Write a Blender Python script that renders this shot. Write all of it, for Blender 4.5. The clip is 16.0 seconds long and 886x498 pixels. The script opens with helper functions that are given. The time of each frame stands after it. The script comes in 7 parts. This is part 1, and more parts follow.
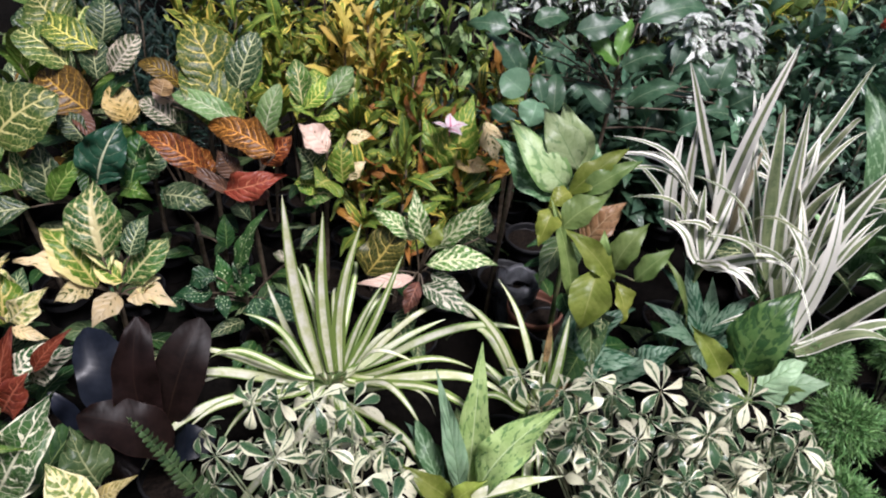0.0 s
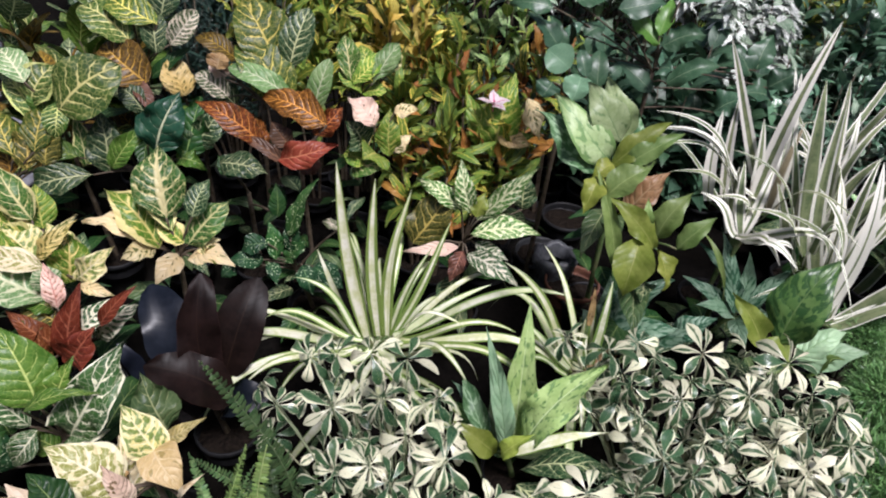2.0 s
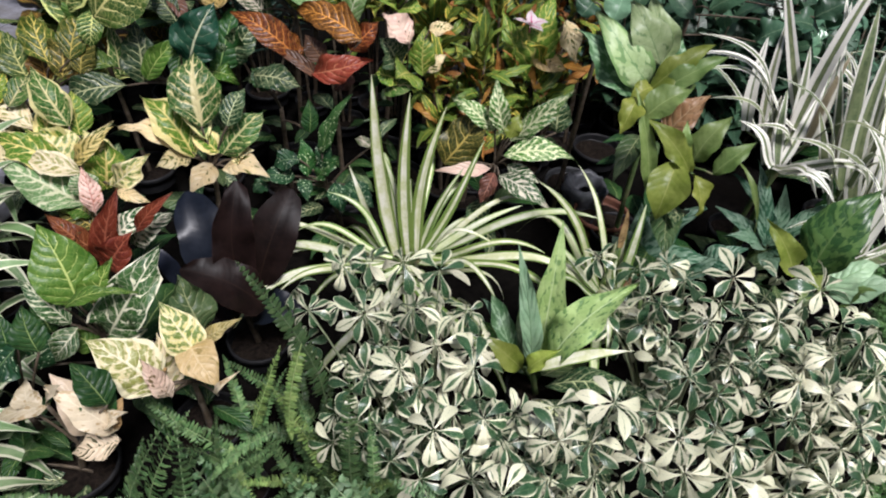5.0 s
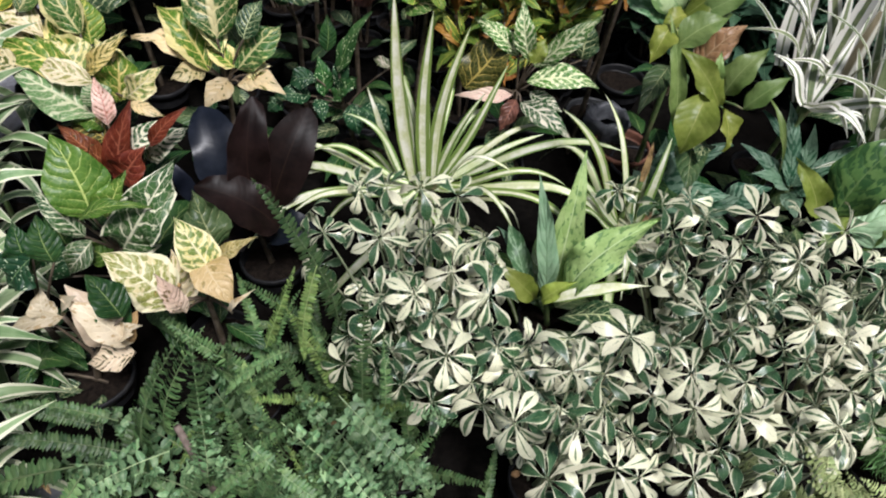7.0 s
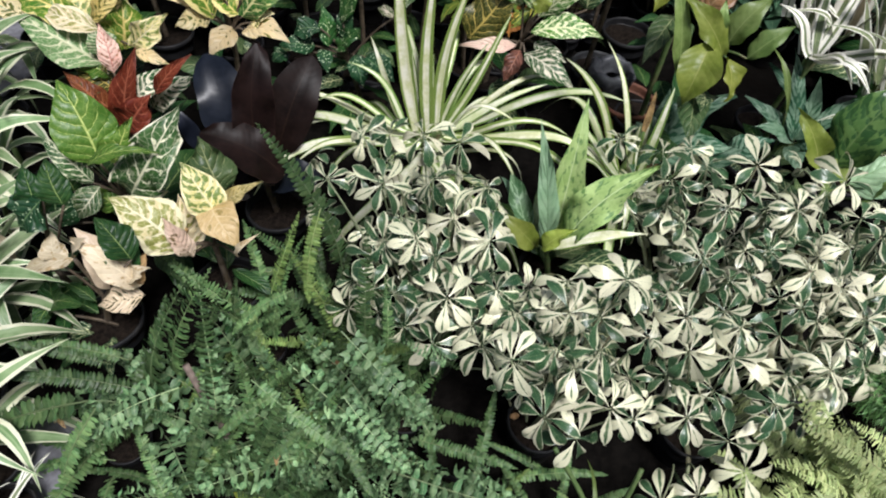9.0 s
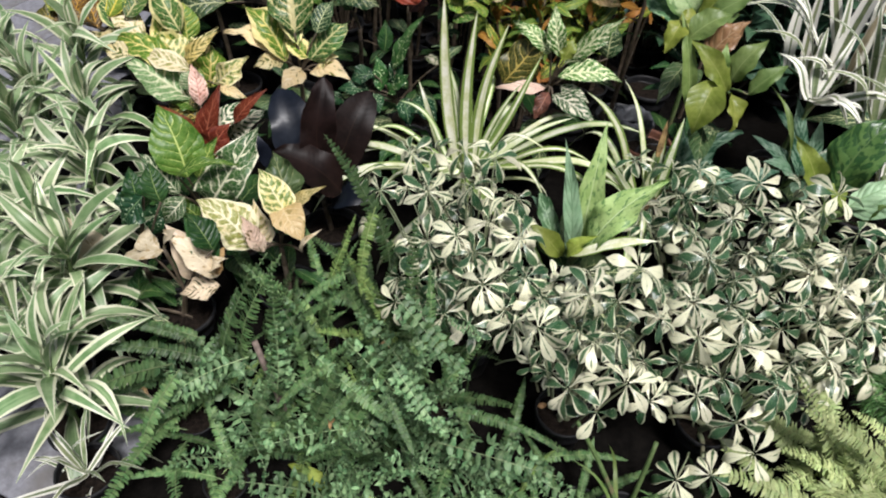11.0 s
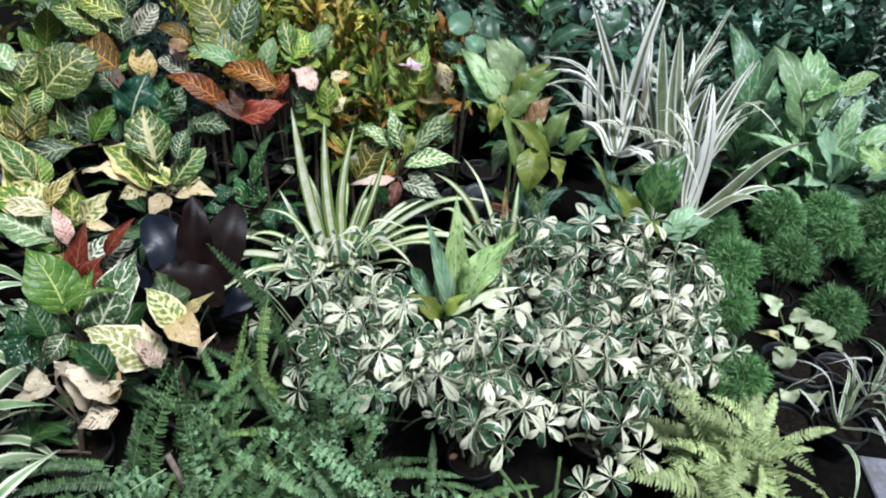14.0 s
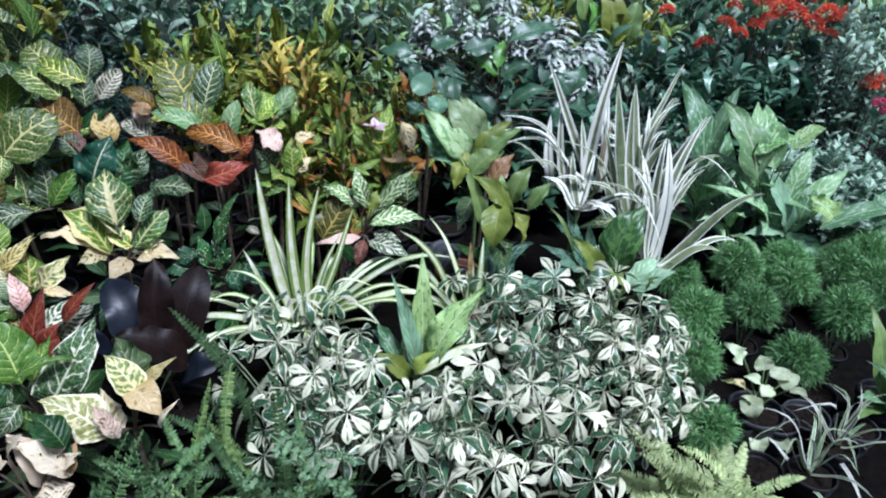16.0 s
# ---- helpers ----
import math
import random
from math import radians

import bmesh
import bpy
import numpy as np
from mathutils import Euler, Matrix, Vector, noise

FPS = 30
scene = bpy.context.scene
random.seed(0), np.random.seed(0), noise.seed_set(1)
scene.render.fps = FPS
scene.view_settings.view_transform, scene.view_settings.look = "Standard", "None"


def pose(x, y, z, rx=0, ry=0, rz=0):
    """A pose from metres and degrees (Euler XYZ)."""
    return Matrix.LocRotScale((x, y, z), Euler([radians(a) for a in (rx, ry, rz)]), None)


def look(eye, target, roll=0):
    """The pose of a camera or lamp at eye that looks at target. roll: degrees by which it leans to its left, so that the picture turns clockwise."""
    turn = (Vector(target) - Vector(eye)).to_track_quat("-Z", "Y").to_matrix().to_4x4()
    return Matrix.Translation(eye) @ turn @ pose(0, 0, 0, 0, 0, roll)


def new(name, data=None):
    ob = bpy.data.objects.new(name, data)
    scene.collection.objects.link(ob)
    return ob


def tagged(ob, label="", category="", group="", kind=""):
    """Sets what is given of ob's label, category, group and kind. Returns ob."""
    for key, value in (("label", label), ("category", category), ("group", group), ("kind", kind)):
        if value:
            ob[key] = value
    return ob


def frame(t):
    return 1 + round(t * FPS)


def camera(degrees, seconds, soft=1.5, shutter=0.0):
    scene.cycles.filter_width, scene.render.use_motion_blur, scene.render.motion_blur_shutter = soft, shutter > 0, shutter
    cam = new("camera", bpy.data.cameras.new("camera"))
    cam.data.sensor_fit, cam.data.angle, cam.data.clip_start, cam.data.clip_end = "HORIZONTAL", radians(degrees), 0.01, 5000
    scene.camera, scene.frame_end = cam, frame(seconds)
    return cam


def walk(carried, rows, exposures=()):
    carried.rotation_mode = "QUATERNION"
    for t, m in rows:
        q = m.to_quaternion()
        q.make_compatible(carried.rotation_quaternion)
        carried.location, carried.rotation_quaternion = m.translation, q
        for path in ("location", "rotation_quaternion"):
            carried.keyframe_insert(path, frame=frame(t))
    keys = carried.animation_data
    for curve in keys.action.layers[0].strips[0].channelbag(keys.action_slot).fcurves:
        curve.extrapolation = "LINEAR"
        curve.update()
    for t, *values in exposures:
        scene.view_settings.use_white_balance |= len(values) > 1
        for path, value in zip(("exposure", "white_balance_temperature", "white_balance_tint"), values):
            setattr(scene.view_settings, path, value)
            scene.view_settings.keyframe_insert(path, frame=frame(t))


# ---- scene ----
cam = camera(64.5, 16.0, 2.05)
PATH = [
    (0, (0.027, -0.024, 1.453), (0.1, 1.561, 0.235), 5.0),
    (0.5, (0.009, -0.051, 1.448), (0.071, 1.535, 0.231), 4.7),
    (1, (-0.007, -0.08, 1.445), (0.046, 1.509, 0.232), 4.4),
    (1.5, (-0.022, -0.1, 1.437), (0.013, 1.491, 0.224), 4.6),
    (2, (-0.032, -0.109, 1.427), (-0.013, 1.47, 0.2), 4.6),
    (2.5, (-0.042, -0.117, 1.419), (-0.024, 1.449, 0.175), 4.9),
    (3, (-0.046, -0.124, 1.408), (-0.032, 1.424, 0.142), 5.0),
    (5.5, (-0.054, -0.154, 1.377), (-0.082, 1.291, -0.005), 5.7),
    (6, (-0.057, -0.15, 1.374), (-0.085, 1.253, -0.05), 6.1),
    (6.5, (-0.064, -0.147, 1.362), (-0.086, 1.218, -0.1), 7.1),
    (7, (-0.069, -0.146, 1.355), (-0.091, 1.193, -0.131), 7.7),
    (7.5, (-0.072, -0.149, 1.351), (-0.104, 1.16, -0.161), 8.0),
    (8, (-0.066, -0.157, 1.347), (-0.104, 1.135, -0.179), 7.9),
    (8.5, (-0.06, -0.164, 1.346), (-0.093, 1.104, -0.2), 7.9),
    (9, (-0.055, -0.184, 1.35), (-0.08, 1.076, -0.203), 7.9),
    (9.2, (-0.046, -0.2, 1.357), (-0.081, 1.069, -0.189), 7.4),
    (11.3, (-0.033, -0.472, 1.384), (-0.191, 0.966, 0.003), 5.2),
    (11.5, (-0.054, -0.492, 1.388), (-0.175, 0.962, 0.02), 5.0),
    (12, (-0.093, -0.542, 1.385), (-0.109, 0.959, 0.063), 4.0),
    (12.5, (-0.096, -0.575, 1.39), (-0.022, 0.984, 0.139), 3.4),
    (13, (-0.094, -0.599, 1.391), (0.055, 0.997, 0.195), 3.4),
    (13.5, (-0.092, -0.612, 1.396), (0.103, 1.002, 0.232), 3.4),
    (14, (-0.084, -0.615, 1.404), (0.147, 1.019, 0.273), 3.2),
    (14.5, (-0.08, -0.615, 1.405), (0.163, 1.043, 0.314), 3.4),
    (15, (-0.08, -0.616, 1.409), (0.185, 1.061, 0.352), 3.3),
    (15.5, (-0.08, -0.616, 1.404), (0.216, 1.085, 0.394), 3.5),
    (16, (-0.078, -0.614, 1.411), (0.246, 1.09, 0.416), 3.3),
]
walk(cam, [(t, look(eye, target, roll)) for t, eye, target, roll in PATH],
     [(0, 0.11, 6020, 21), (5.5, -0.02, 6030, 16), (9, 0.02, 6080, 13), (11.5, 0.09, 6200, 13), (13.5, 0.14, 5650, 10), (16, 0.18, 5080, 14)])

G = -0.05          # height of the paved floor

# ---- light: an overcast sky, brightest from above and behind the viewer ----
world = bpy.data.worlds.new("world")
scene.world = world
world.use_nodes = True
wn = world.node_tree
sky = wn.nodes.new("ShaderNodeTexSky")
sky.sky_type = "NISHITA"
sky.sun_disc = False
sky.sun_elevation, sky.sun_rotation = radians(64), radians(150)
sky.air_density, sky.dust_density, sky.ozone_density = 1.0, 4.0, 1.0
wn.links.new(sky.outputs[0], wn.nodes["Background"].inputs[0])
wn.nodes["Background"].inputs[1].default_value = 0.05
sun = new("sun", bpy.data.lights.new("sun", "SUN"))
sun.data.energy, sun.data.angle, sun.data.color = 4.5, radians(14), (1.0, 0.97, 0.92)
sun.matrix_world = look((0.9, -0.9, 3.6), (0, 0.6, 0))


# ---- materials ----
class Nodes:
    """Short names for building a node tree."""

    def __init__(self, name):
        self.mat = bpy.data.materials.new(name)
        self.mat.use_nodes = True
        self.t = self.mat.node_tree
        self.out = self.t.nodes["Material Output"]
        self.bsdf = self.t.nodes["Principled BSDF"]

    def node(self, kind, operation=None, data_type=None, interpolation_type=None, uv_map=None):
        n = self.t.nodes.new(kind)
        if operation:
            n.operation = operation
        if data_type:
            n.data_type = data_type
        if interpolation_type:
            n.interpolation_type = interpolation_type
        if uv_map:
            n.uv_map = uv_map
        return n

    def put(self, socket, value):
        if isinstance(value, bpy.types.NodeSocket):
            self.t.links.new(value, socket)
        elif isinstance(value, tuple) and len(value) == 3 and socket.type == "RGBA":
            socket.default_value = (*value, 1)
        else:
            socket.default_value = value

    def math(self, op, a, b=0.0, c=0.0):
        n = self.node("ShaderNodeMath", operation=op)
        for s, v in zip(n.inputs, (a, b, c)):
            self.put(s, v)
        return n.outputs[0]

    def step(self, value, lo, hi):
        n = self.node("ShaderNodeMapRange", interpolation_type="SMOOTHSTEP")
        self.put(n.inputs[0], value)
        n.inputs[1].default_value, n.inputs[2].default_value = lo, hi
        return n.outputs[0]

    def mix(self, fac, a, b):
        n = self.node("ShaderNodeMix", data_type="RGBA")
        self.put(n.inputs[0], fac)
        self.put(n.inputs[6], a)
        self.put(n.inputs[7], b)
        return n.outputs[2]

    def noise(self, vector, scale, detail=3.0, rough=0.55):
        n = self.node("ShaderNodeTexNoise")
        self.put(n.inputs["Vector"], vector)
        n.inputs["Scale"].default_value, n.inputs["Detail"].default_value = scale, detail
        n.inputs["Roughness"].default_value = rough
        return n.outputs[0]

    def bump(self, height, strength, distance=0.01):
        n = self.node("ShaderNodeBump")
        n.inputs["Strength"].default_value, n.inputs["Distance"].default_value = strength, distance
        self.put(n.inputs["Height"], height)
        self.put(self.bsdf.inputs["Normal"], n.outputs[0])


LEAF = {}


def leaf_material(code, base, base2, vein=None, nv=9, vw=0.25, vs=1.0, mid=0.06, blot=None, amount=0.5, bscale=60.0, stretch=1.0, hug=0.3,
                  margin=None, mw=0.8, mn=0.4, spots=None, rough=0.42, clear=0.11, quilt=0.55, stripes=0.0, tip=None, vary=0.42, mr=None, gloss=0.36, asym=0.0, rim=0.0, halo=None, ovary=0.44):
    """A leaf: two tones, side veins and midrib, blotches that hug the veins, an uneven margin, dots."""
    k = Nodes("leaf_" + code)
    uv = k.node("ShaderNodeUVMap", uv_map="UVMap").outputs[0]
    size = k.node("ShaderNodeUVMap", uv_map="Size").outputs[0]
    own = k.node("ShaderNodeObjectInfo").outputs["Random"]
    rnd = k.math("FRACT", k.math("ADD", k.node("ShaderNodeNewGeometry").outputs["Random Per Island"], own))
    shift = k.node("ShaderNodeCombineXYZ")
    k.put(shift.inputs[0], k.math("MULTIPLY", rnd, 37.0))
    k.put(shift.inputs[1], k.math("MULTIPLY", rnd, 91.0))
    at = k.node("ShaderNodeVectorMath", operation="ADD")
    k.put(at.inputs[0], size)
    k.put(at.inputs[1], shift.outputs[0])
    at = at.outputs[0]
    sep = k.node("ShaderNodeSeparateXYZ")
    k.put(sep.inputs[0], uv)
    side = k.math("MULTIPLY", k.math("SUBTRACT", sep.outputs[0], 0.5), 2.0)
    x, v = k.math("ABSOLUTE", side), sep.outputs[1]
    fine, broad = k.noise(at, 130.0, 4.0), k.noise(at, 22.0, 2.0)
    colour = k.mix(k.step(k.math("ADD", broad, k.math("MULTIPLY", k.math("SUBTRACT", fine, 0.5), 0.5)), 0.3, 0.72), base, base2)
    # side veins run outwards and forwards from the midrib
    phase = k.math("SUBTRACT", k.math("MULTIPLY", v, k.math("ADD", nv * 0.68, k.math("MULTIPLY", rnd, nv * 0.3))), k.math("MULTIPLY", k.math("POWER", x, 1.2), 1.8))
    phase = k.math("ADD", phase, k.math("MULTIPLY", k.noise(at, 26.0, 3.0), 1.15))
    phase = k.math("ADD", phase, k.math("MULTIPLY", k.step(side, -0.01, 0.01), 0.4))
    ridge = k.math("ABSOLUTE", k.math("SUBTRACT", k.math("FRACT", phase), 0.5))
    ridge = k.math("MULTIPLY", ridge, 2.0)
    height = k.math("ADD", k.math("MULTIPLY", k.math("POWER", ridge, 2.0), -0.8), k.math("MULTIPLY", k.step(x, 0.0, 0.12), 0.5))
    if blot:
        bl = k.node("ShaderNodeMapping")
        k.put(bl.inputs[0], at)
        bl.inputs["Scale"].default_value = (1.0, 1.0 / stretch, 1.0)
        n = k.noise(bl.outputs[0], bscale, 2.0, 0.6)
        n = k.math("ADD", n, k.math("MULTIPLY", k.math("SUBTRACT", ridge, 0.5), hug))
        n = k.math("ADD", n, k.math("MULTIPLY", k.math("SUBTRACT", rnd, 0.5), 0.16))
        colour = k.mix(k.step(n, 1.0 - amount - 0.03, 1.0 - amount + 0.03), colour, blot)
    if stripes:
        s = k.noise(k_stripe(k, side, rnd), stripes, 2.0)
        colour = k.mix(k.math("MULTIPLY", k.step(s, 0.5, 0.6), 0.8), colour, base2)
    if margin:
        edge = k.math("ADD", x, k.math("MULTIPLY", k.math("SUBTRACT", k.noise(at, 45.0, 2.0), 0.5), mn))
        edge = k.math("ADD", edge, k.math("MULTIPLY", k.math("SUBTRACT", k.math("FRACT", k.math("MULTIPLY", rnd, 3.7)), 0.5), mn if mr is None else mr))
        if asym:
            edge = k.math("ADD", edge, k.math("MULTIPLY", side, k.math("MULTIPLY", k.math("SUBTRACT", k.step(k.math("FRACT", k.math("MULTIPLY", rnd, 5.3)), 0.3, 0.7), 0.5), asym)))
        if halo:
            colour = k.mix(k.math("MULTIPLY", k.step(edge, mw - 0.3, mw - 0.1), k.step(fine, 0.38, 0.55)), colour, halo)
        pale = k.step(edge, mw, mw + 0.07)
        if rim:
            pale = k.math("MAXIMUM", pale, k.step(k.math("ADD", x, k.math("MULTIPLY", k.math("SUBTRACT", fine, 0.5), 0.2)), rim, rim + 0.06))
        colour = k.mix(pale, colour, margin)
    if vein:
        # broad at the midrib, fine towards the edge
        taper = k.math("MULTIPLY", k.math("SUBTRACT", 0.5, k.math("MULTIPLY", x, 1.3)), vw)
        ragged = k.math("MULTIPLY", k.math("SUBTRACT", k.noise(at, 90.0, 3.0), 0.5), 0.5)
        lines = k.step(k.math("ADD", ridge, k.math("ADD", taper, ragged)), 1.0 - vw, 1.0 - vw * 0.5)
        lines = k.math("MULTIPLY", lines, k.step(x, 1.08, 0.85))
        rib = k.step(k.math("MULTIPLY", x, k.math("ADD", 0.7, k.math("MULTIPLY", v, 0.9))), mid, mid * 0.45)
        net = k.node("ShaderNodeTexVoronoi")
        net.feature = "DISTANCE_TO_EDGE"
        k.put(net.inputs["Vector"], at)
        net.inputs["Scale"].default_value = 75.0
        lines = k.math("MAXIMUM", lines, k.math("MULTIPLY", k.step(net.outputs[0], 0.06, 0.02), min(0.9, vw * 2.2)))
        colour = k.mix(k.math("MAXIMUM", k.math("MULTIPLY", lines, vs), k.math("MULTIPLY", rib, 0.9)), colour, vein)
    if spots:
        vor = k.node("ShaderNodeTexVoronoi")
        k.put(vor.inputs["Vector"], at)
        vor.inputs["Scale"].default_value = spots[1]
        d = k.math("ADD", vor.outputs[0], k.math("MULTIPLY", fine, -0.25))
        colour = k.mix(k.step(d, spots[2] + 0.06, spots[2]), colour, spots[0])
    if tip:
        colour = k.mix(k.math("MULTIPLY", k.step(k.math("ADD", v, k.math("MULTIPLY", broad, 0.3)), 0.9, 1.15), 0.8), colour, tip)
    # each leaf a little lighter or darker, yellower or greener
    hsv = k.node("ShaderNodeHueSaturation")
    k.put(hsv.inputs["Hue"], k.math("ADD", 0.485, k.math("MULTIPLY", rnd, 0.025)))
    value = k.math("ADD", 1.0 - vary / 2, k.math("MULTIPLY", k.math("FRACT", k.math("MULTIPLY", rnd, 7.3)), vary))
    k.put(hsv.inputs["Value"], k.math("MULTIPLY", value, k.math("ADD", 1.0 - ovary / 2, k.math("MULTIPLY", k.math("FRACT", k.math("MULTIPLY", own, 11.7)), ovary))))
    k.put(hsv.inputs["Color"], colour)
    colour = hsv.outputs[0]
    k.put(k.bsdf.inputs["Base Color"], colour)
    k.put(k.bsdf.inputs["Roughness"], k.math("ADD", rough - 0.08, k.math("MULTIPLY", broad, 0.18)))
    k.bsdf.inputs["Specular IOR Level"].default_value = gloss
    k.bump(k.math("ADD", height, k.math("MULTIPLY", fine, 0.3)), quilt, 0.004)
    if clear:
        thin = k.node("ShaderNodeBsdfTranslucent")
        k.put(thin.inputs[0], colour)
        both = k.node("ShaderNodeMixShader")
        both.inputs[0].default_value = clear
        k.put(both.inputs[1], k.bsdf.outputs[0])
        k.put(both.inputs[2], thin.outputs[0])
        k.put(k.out.inputs[0], both.outputs[0])
    LEAF[code] = k.mat
    return k.mat


def k_stripe(k, side, rnd):
    """Coordinates that vary only across the leaf."""
    c = k.node("ShaderNodeCombineXYZ")
    k.put(c.inputs[0], side)
    k.put(c.inputs[1], k.math("MULTIPLY", rnd, 53.0))
    return c.outputs[0]


leaf_material("yv", (0.05, 0.145, 0.012), (0.11, 0.21, 0.018), (0.66, 0.58, 0.18), 8, 0.13, 1.0, 0.08, (0.62, 0.54, 0.15), 0.37, 60, 1.6, 0.15, margin=(0.70, 0.62, 0.26), mw=0.78, mn=0.6)
leaf_material("gy", (0.022, 0.095, 0.016), (0.055, 0.155, 0.022), (0.68, 0.64, 0.30), 8, 0.12, 1.0, 0.09, (0.60, 0.58, 0.22), 0.34, 60, 1.5, 0.2, margin=(0.68, 0.64, 0.28), mw=0.84, mn=0.6)
leaf_material("gyv", (0.08, 0.19, 0.02), (0.17, 0.29, 0.03), (0.62, 0.60, 0.16), 9, 0.15, 0.9, 0.07, (0.5, 0.5, 0.1), 0.34, 60, 1.5, 0.3)
leaf_material("cr", (0.72, 0.62, 0.36), (0.74, 0.60, 0.29), None, 8, 0.2, 1, 0.05, (0.10, 0.12, 0.02), 0.42, 85, 2.2, -0.2)
leaf_material("cv", (0.68, 0.60, 0.38), (0.66, 0.55, 0.30), (0.80, 0.74, 0.52), 8, 0.14, 0.9, 0.07, (0.27, 0.27, 0.07), 0.46, 70, 1.3, -0.25, margin=(0.78, 0.70, 0.46), mw=0.86, mn=0.5)
leaf_material("yc", (0.62, 0.55, 0.20), (0.68, 0.60, 0.30), (0.76, 0.69, 0.42), 8, 0.12, 0.9, 0.07, (0.15, 0.21, 0.045), 0.46, 75, 1.3, -0.25, margin=(0.74, 0.66, 0.36), mw=0.9, mn=0.4)
leaf_material("cy", (0.72, 0.53, 0.17), (0.78, 0.62, 0.28), None, 8, 0.2, 1, 0.05, (0.16, 0.15, 0.03), 0.36, 90, 1.6, -0.4)
leaf_material("cw", (0.05, 0.08, 0.03), (0.10, 0.13, 0.05), (0.72, 0.64, 0.50), 9, 0.2, 1, 0.08, (0.70, 0.60, 0.45), 0.42, 75, 1.4, 0.3)
leaf_material("pc", (0.62, 0.51, 0.34), (0.68, 0.57, 0.41), (0.80, 0.70, 0.52), 8, 0.14, 0.5, 0.05, (0.46, 0.33, 0.18), 0.35, 70, 1.5, -0.1, clear=0.15, quilt=0.25)
leaf_material("pcs", (0.80, 0.64, 0.44), (0.84, 0.68, 0.46), None, 8, 0.2, 1, 0.05, (0.09, 0.08, 0.03), 0.36, 110, 2.5, -0.4)
leaf_material("tv", (0.50, 0.38, 0.14), (0.60, 0.47, 0.22), (0.72, 0.60, 0.33), 9, 0.14, 0.9, 0.06, (0.30, 0.24, 0.07), 0.4, 70, 1.5, -0.15)
leaf_material("tan", (0.26, 0.15, 0.06), (0.42, 0.27, 0.12), (0.48, 0.34, 0.18), 8, 0.2, 0.5, 0.06, (0.12, 0.07, 0.03), 0.36, 70)
leaf_material("rv", (0.085, 0.024, 0.006), (0.17, 0.046, 0.010), (0.68, 0.27, 0.06), 11, 0.15, 0.95, 0.06, (0.04, 0.022, 0.007), 0.4, 60)
leaf_material("rd", (0.11, 0.024, 0.009), (0.20, 0.050, 0.016), (0.46, 0.17, 0.08), 10, 0.12, 0.9, 0.08, None)
leaf_material("rp", (0.20, 0.046, 0.016), (0.29, 0.075, 0.028), (0.62, 0.27, 0.12), 9, 0.1, 0.85, 0.06, None, margin=(0.60, 0.36, 0.26), mw=0.95, mn=0.1, vary=0.15, ovary=0.1)
leaf_material("rb", (0.06, 0.028, 0.017), (0.14, 0.065, 0.04), (0.28, 0.14, 0.08), 9, 0.12, 0.6, 0.07, None)
leaf_material("bro", (0.070, 0.031, 0.006), (0.14, 0.058, 0.008), (0.66, 0.31, 0.05), 11, 0.15, 0.95, 0.05, None)
leaf_material("bv", (0.060, 0.038, 0.007), (0.12, 0.068, 0.010), (0.62, 0.38, 0.06), 9, 0.15, 0.85, 0.05, None)
leaf_material("bgv", (0.04, 0.052, 0.010), (0.075, 0.08, 0.014), (0.60, 0.47, 0.12), 9, 0.13, 0.95, 0.06, None)
leaf_material("pk", (0.72, 0.44, 0.36), (0.80, 0.58, 0.48), (0.60, 0.22, 0.18), 9, 0.2, 0.6, 0.06, (0.25, 0.14, 0.06), 0.33, 90)
leaf_material("pkw", (0.66, 0.47, 0.36), (0.70, 0.56, 0.42), None, 9, 0.2, 0.6, 0.06, (0.16, 0.11, 0.05), 0.36, 75, 1.8, -0.15)
leaf_material("dg", (0.012, 0.050, 0.012), (0.026, 0.082, 0.018), (0.26, 0.36, 0.12), 9, 0.08, 0.35, 0.045, None)
leaf_material("dgm", (0.010, 0.055, 0.03), (0.022, 0.085, 0.045), (0.70, 0.72, 0.46), 8, 0.06, 0.2, 0.06, None, rough=0.36)
leaf_material("dgw", (0.014, 0.043, 0.016), (0.030, 0.072, 0.026), (0.54, 0.57, 0.30), 9, 0.13, 0.95, 0.06, None, rough=0.38)
leaf_material("dl", (0.045, 0.09, 0.03), (0.075, 0.125, 0.045), (0.36, 0.40, 0.19), 9, 0.1, 0.6, 0.05, None)
leaf_material("gr", (0.045, 0.115, 0.014), (0.080, 0.160, 0.022), (0.42, 0.50, 0.15), 9, 0.1, 0.7, 0.05, None, rough=0.38, quilt=0.6)
leaf_material("gw", (0.026, 0.070, 0.010), (0.052, 0.108, 0.015), (0.66, 0.64, 0.24), 8, 0.15, 0.95, 0.055, (0.24, 0.25, 0.06), 0.28, 60, 1.5, 0.2, margin=(0.42, 0.47, 0.15), mw=0.96)
leaf_material("gwl", (0.10, 0.22, 0.06), (0.20, 0.33, 0.12), (0.60, 0.66, 0.42), 9, 0.14, 0.8, 0.07, (0.4, 0.5, 0.25), 0.30, 60)
leaf_material("wl", (0.10, 0.22, 0.07), (0.19, 0.32, 0.13), (0.66, 0.68, 0.44), 10, 0.2, 1, 0.09, (0.54, 0.58, 0.36), 0.40, 60, 1.5, 0.3)
leaf_material("wv", (0.022, 0.075, 0.018), (0.045, 0.115, 0.024), (0.74, 0.73, 0.52), 9, 0.13, 1, 0.07, (0.70, 0.70, 0.48), 0.33, 70, 1.5, 0.25, margin=(0.78, 0.76, 0.56), mw=0.86, mn=0.4)
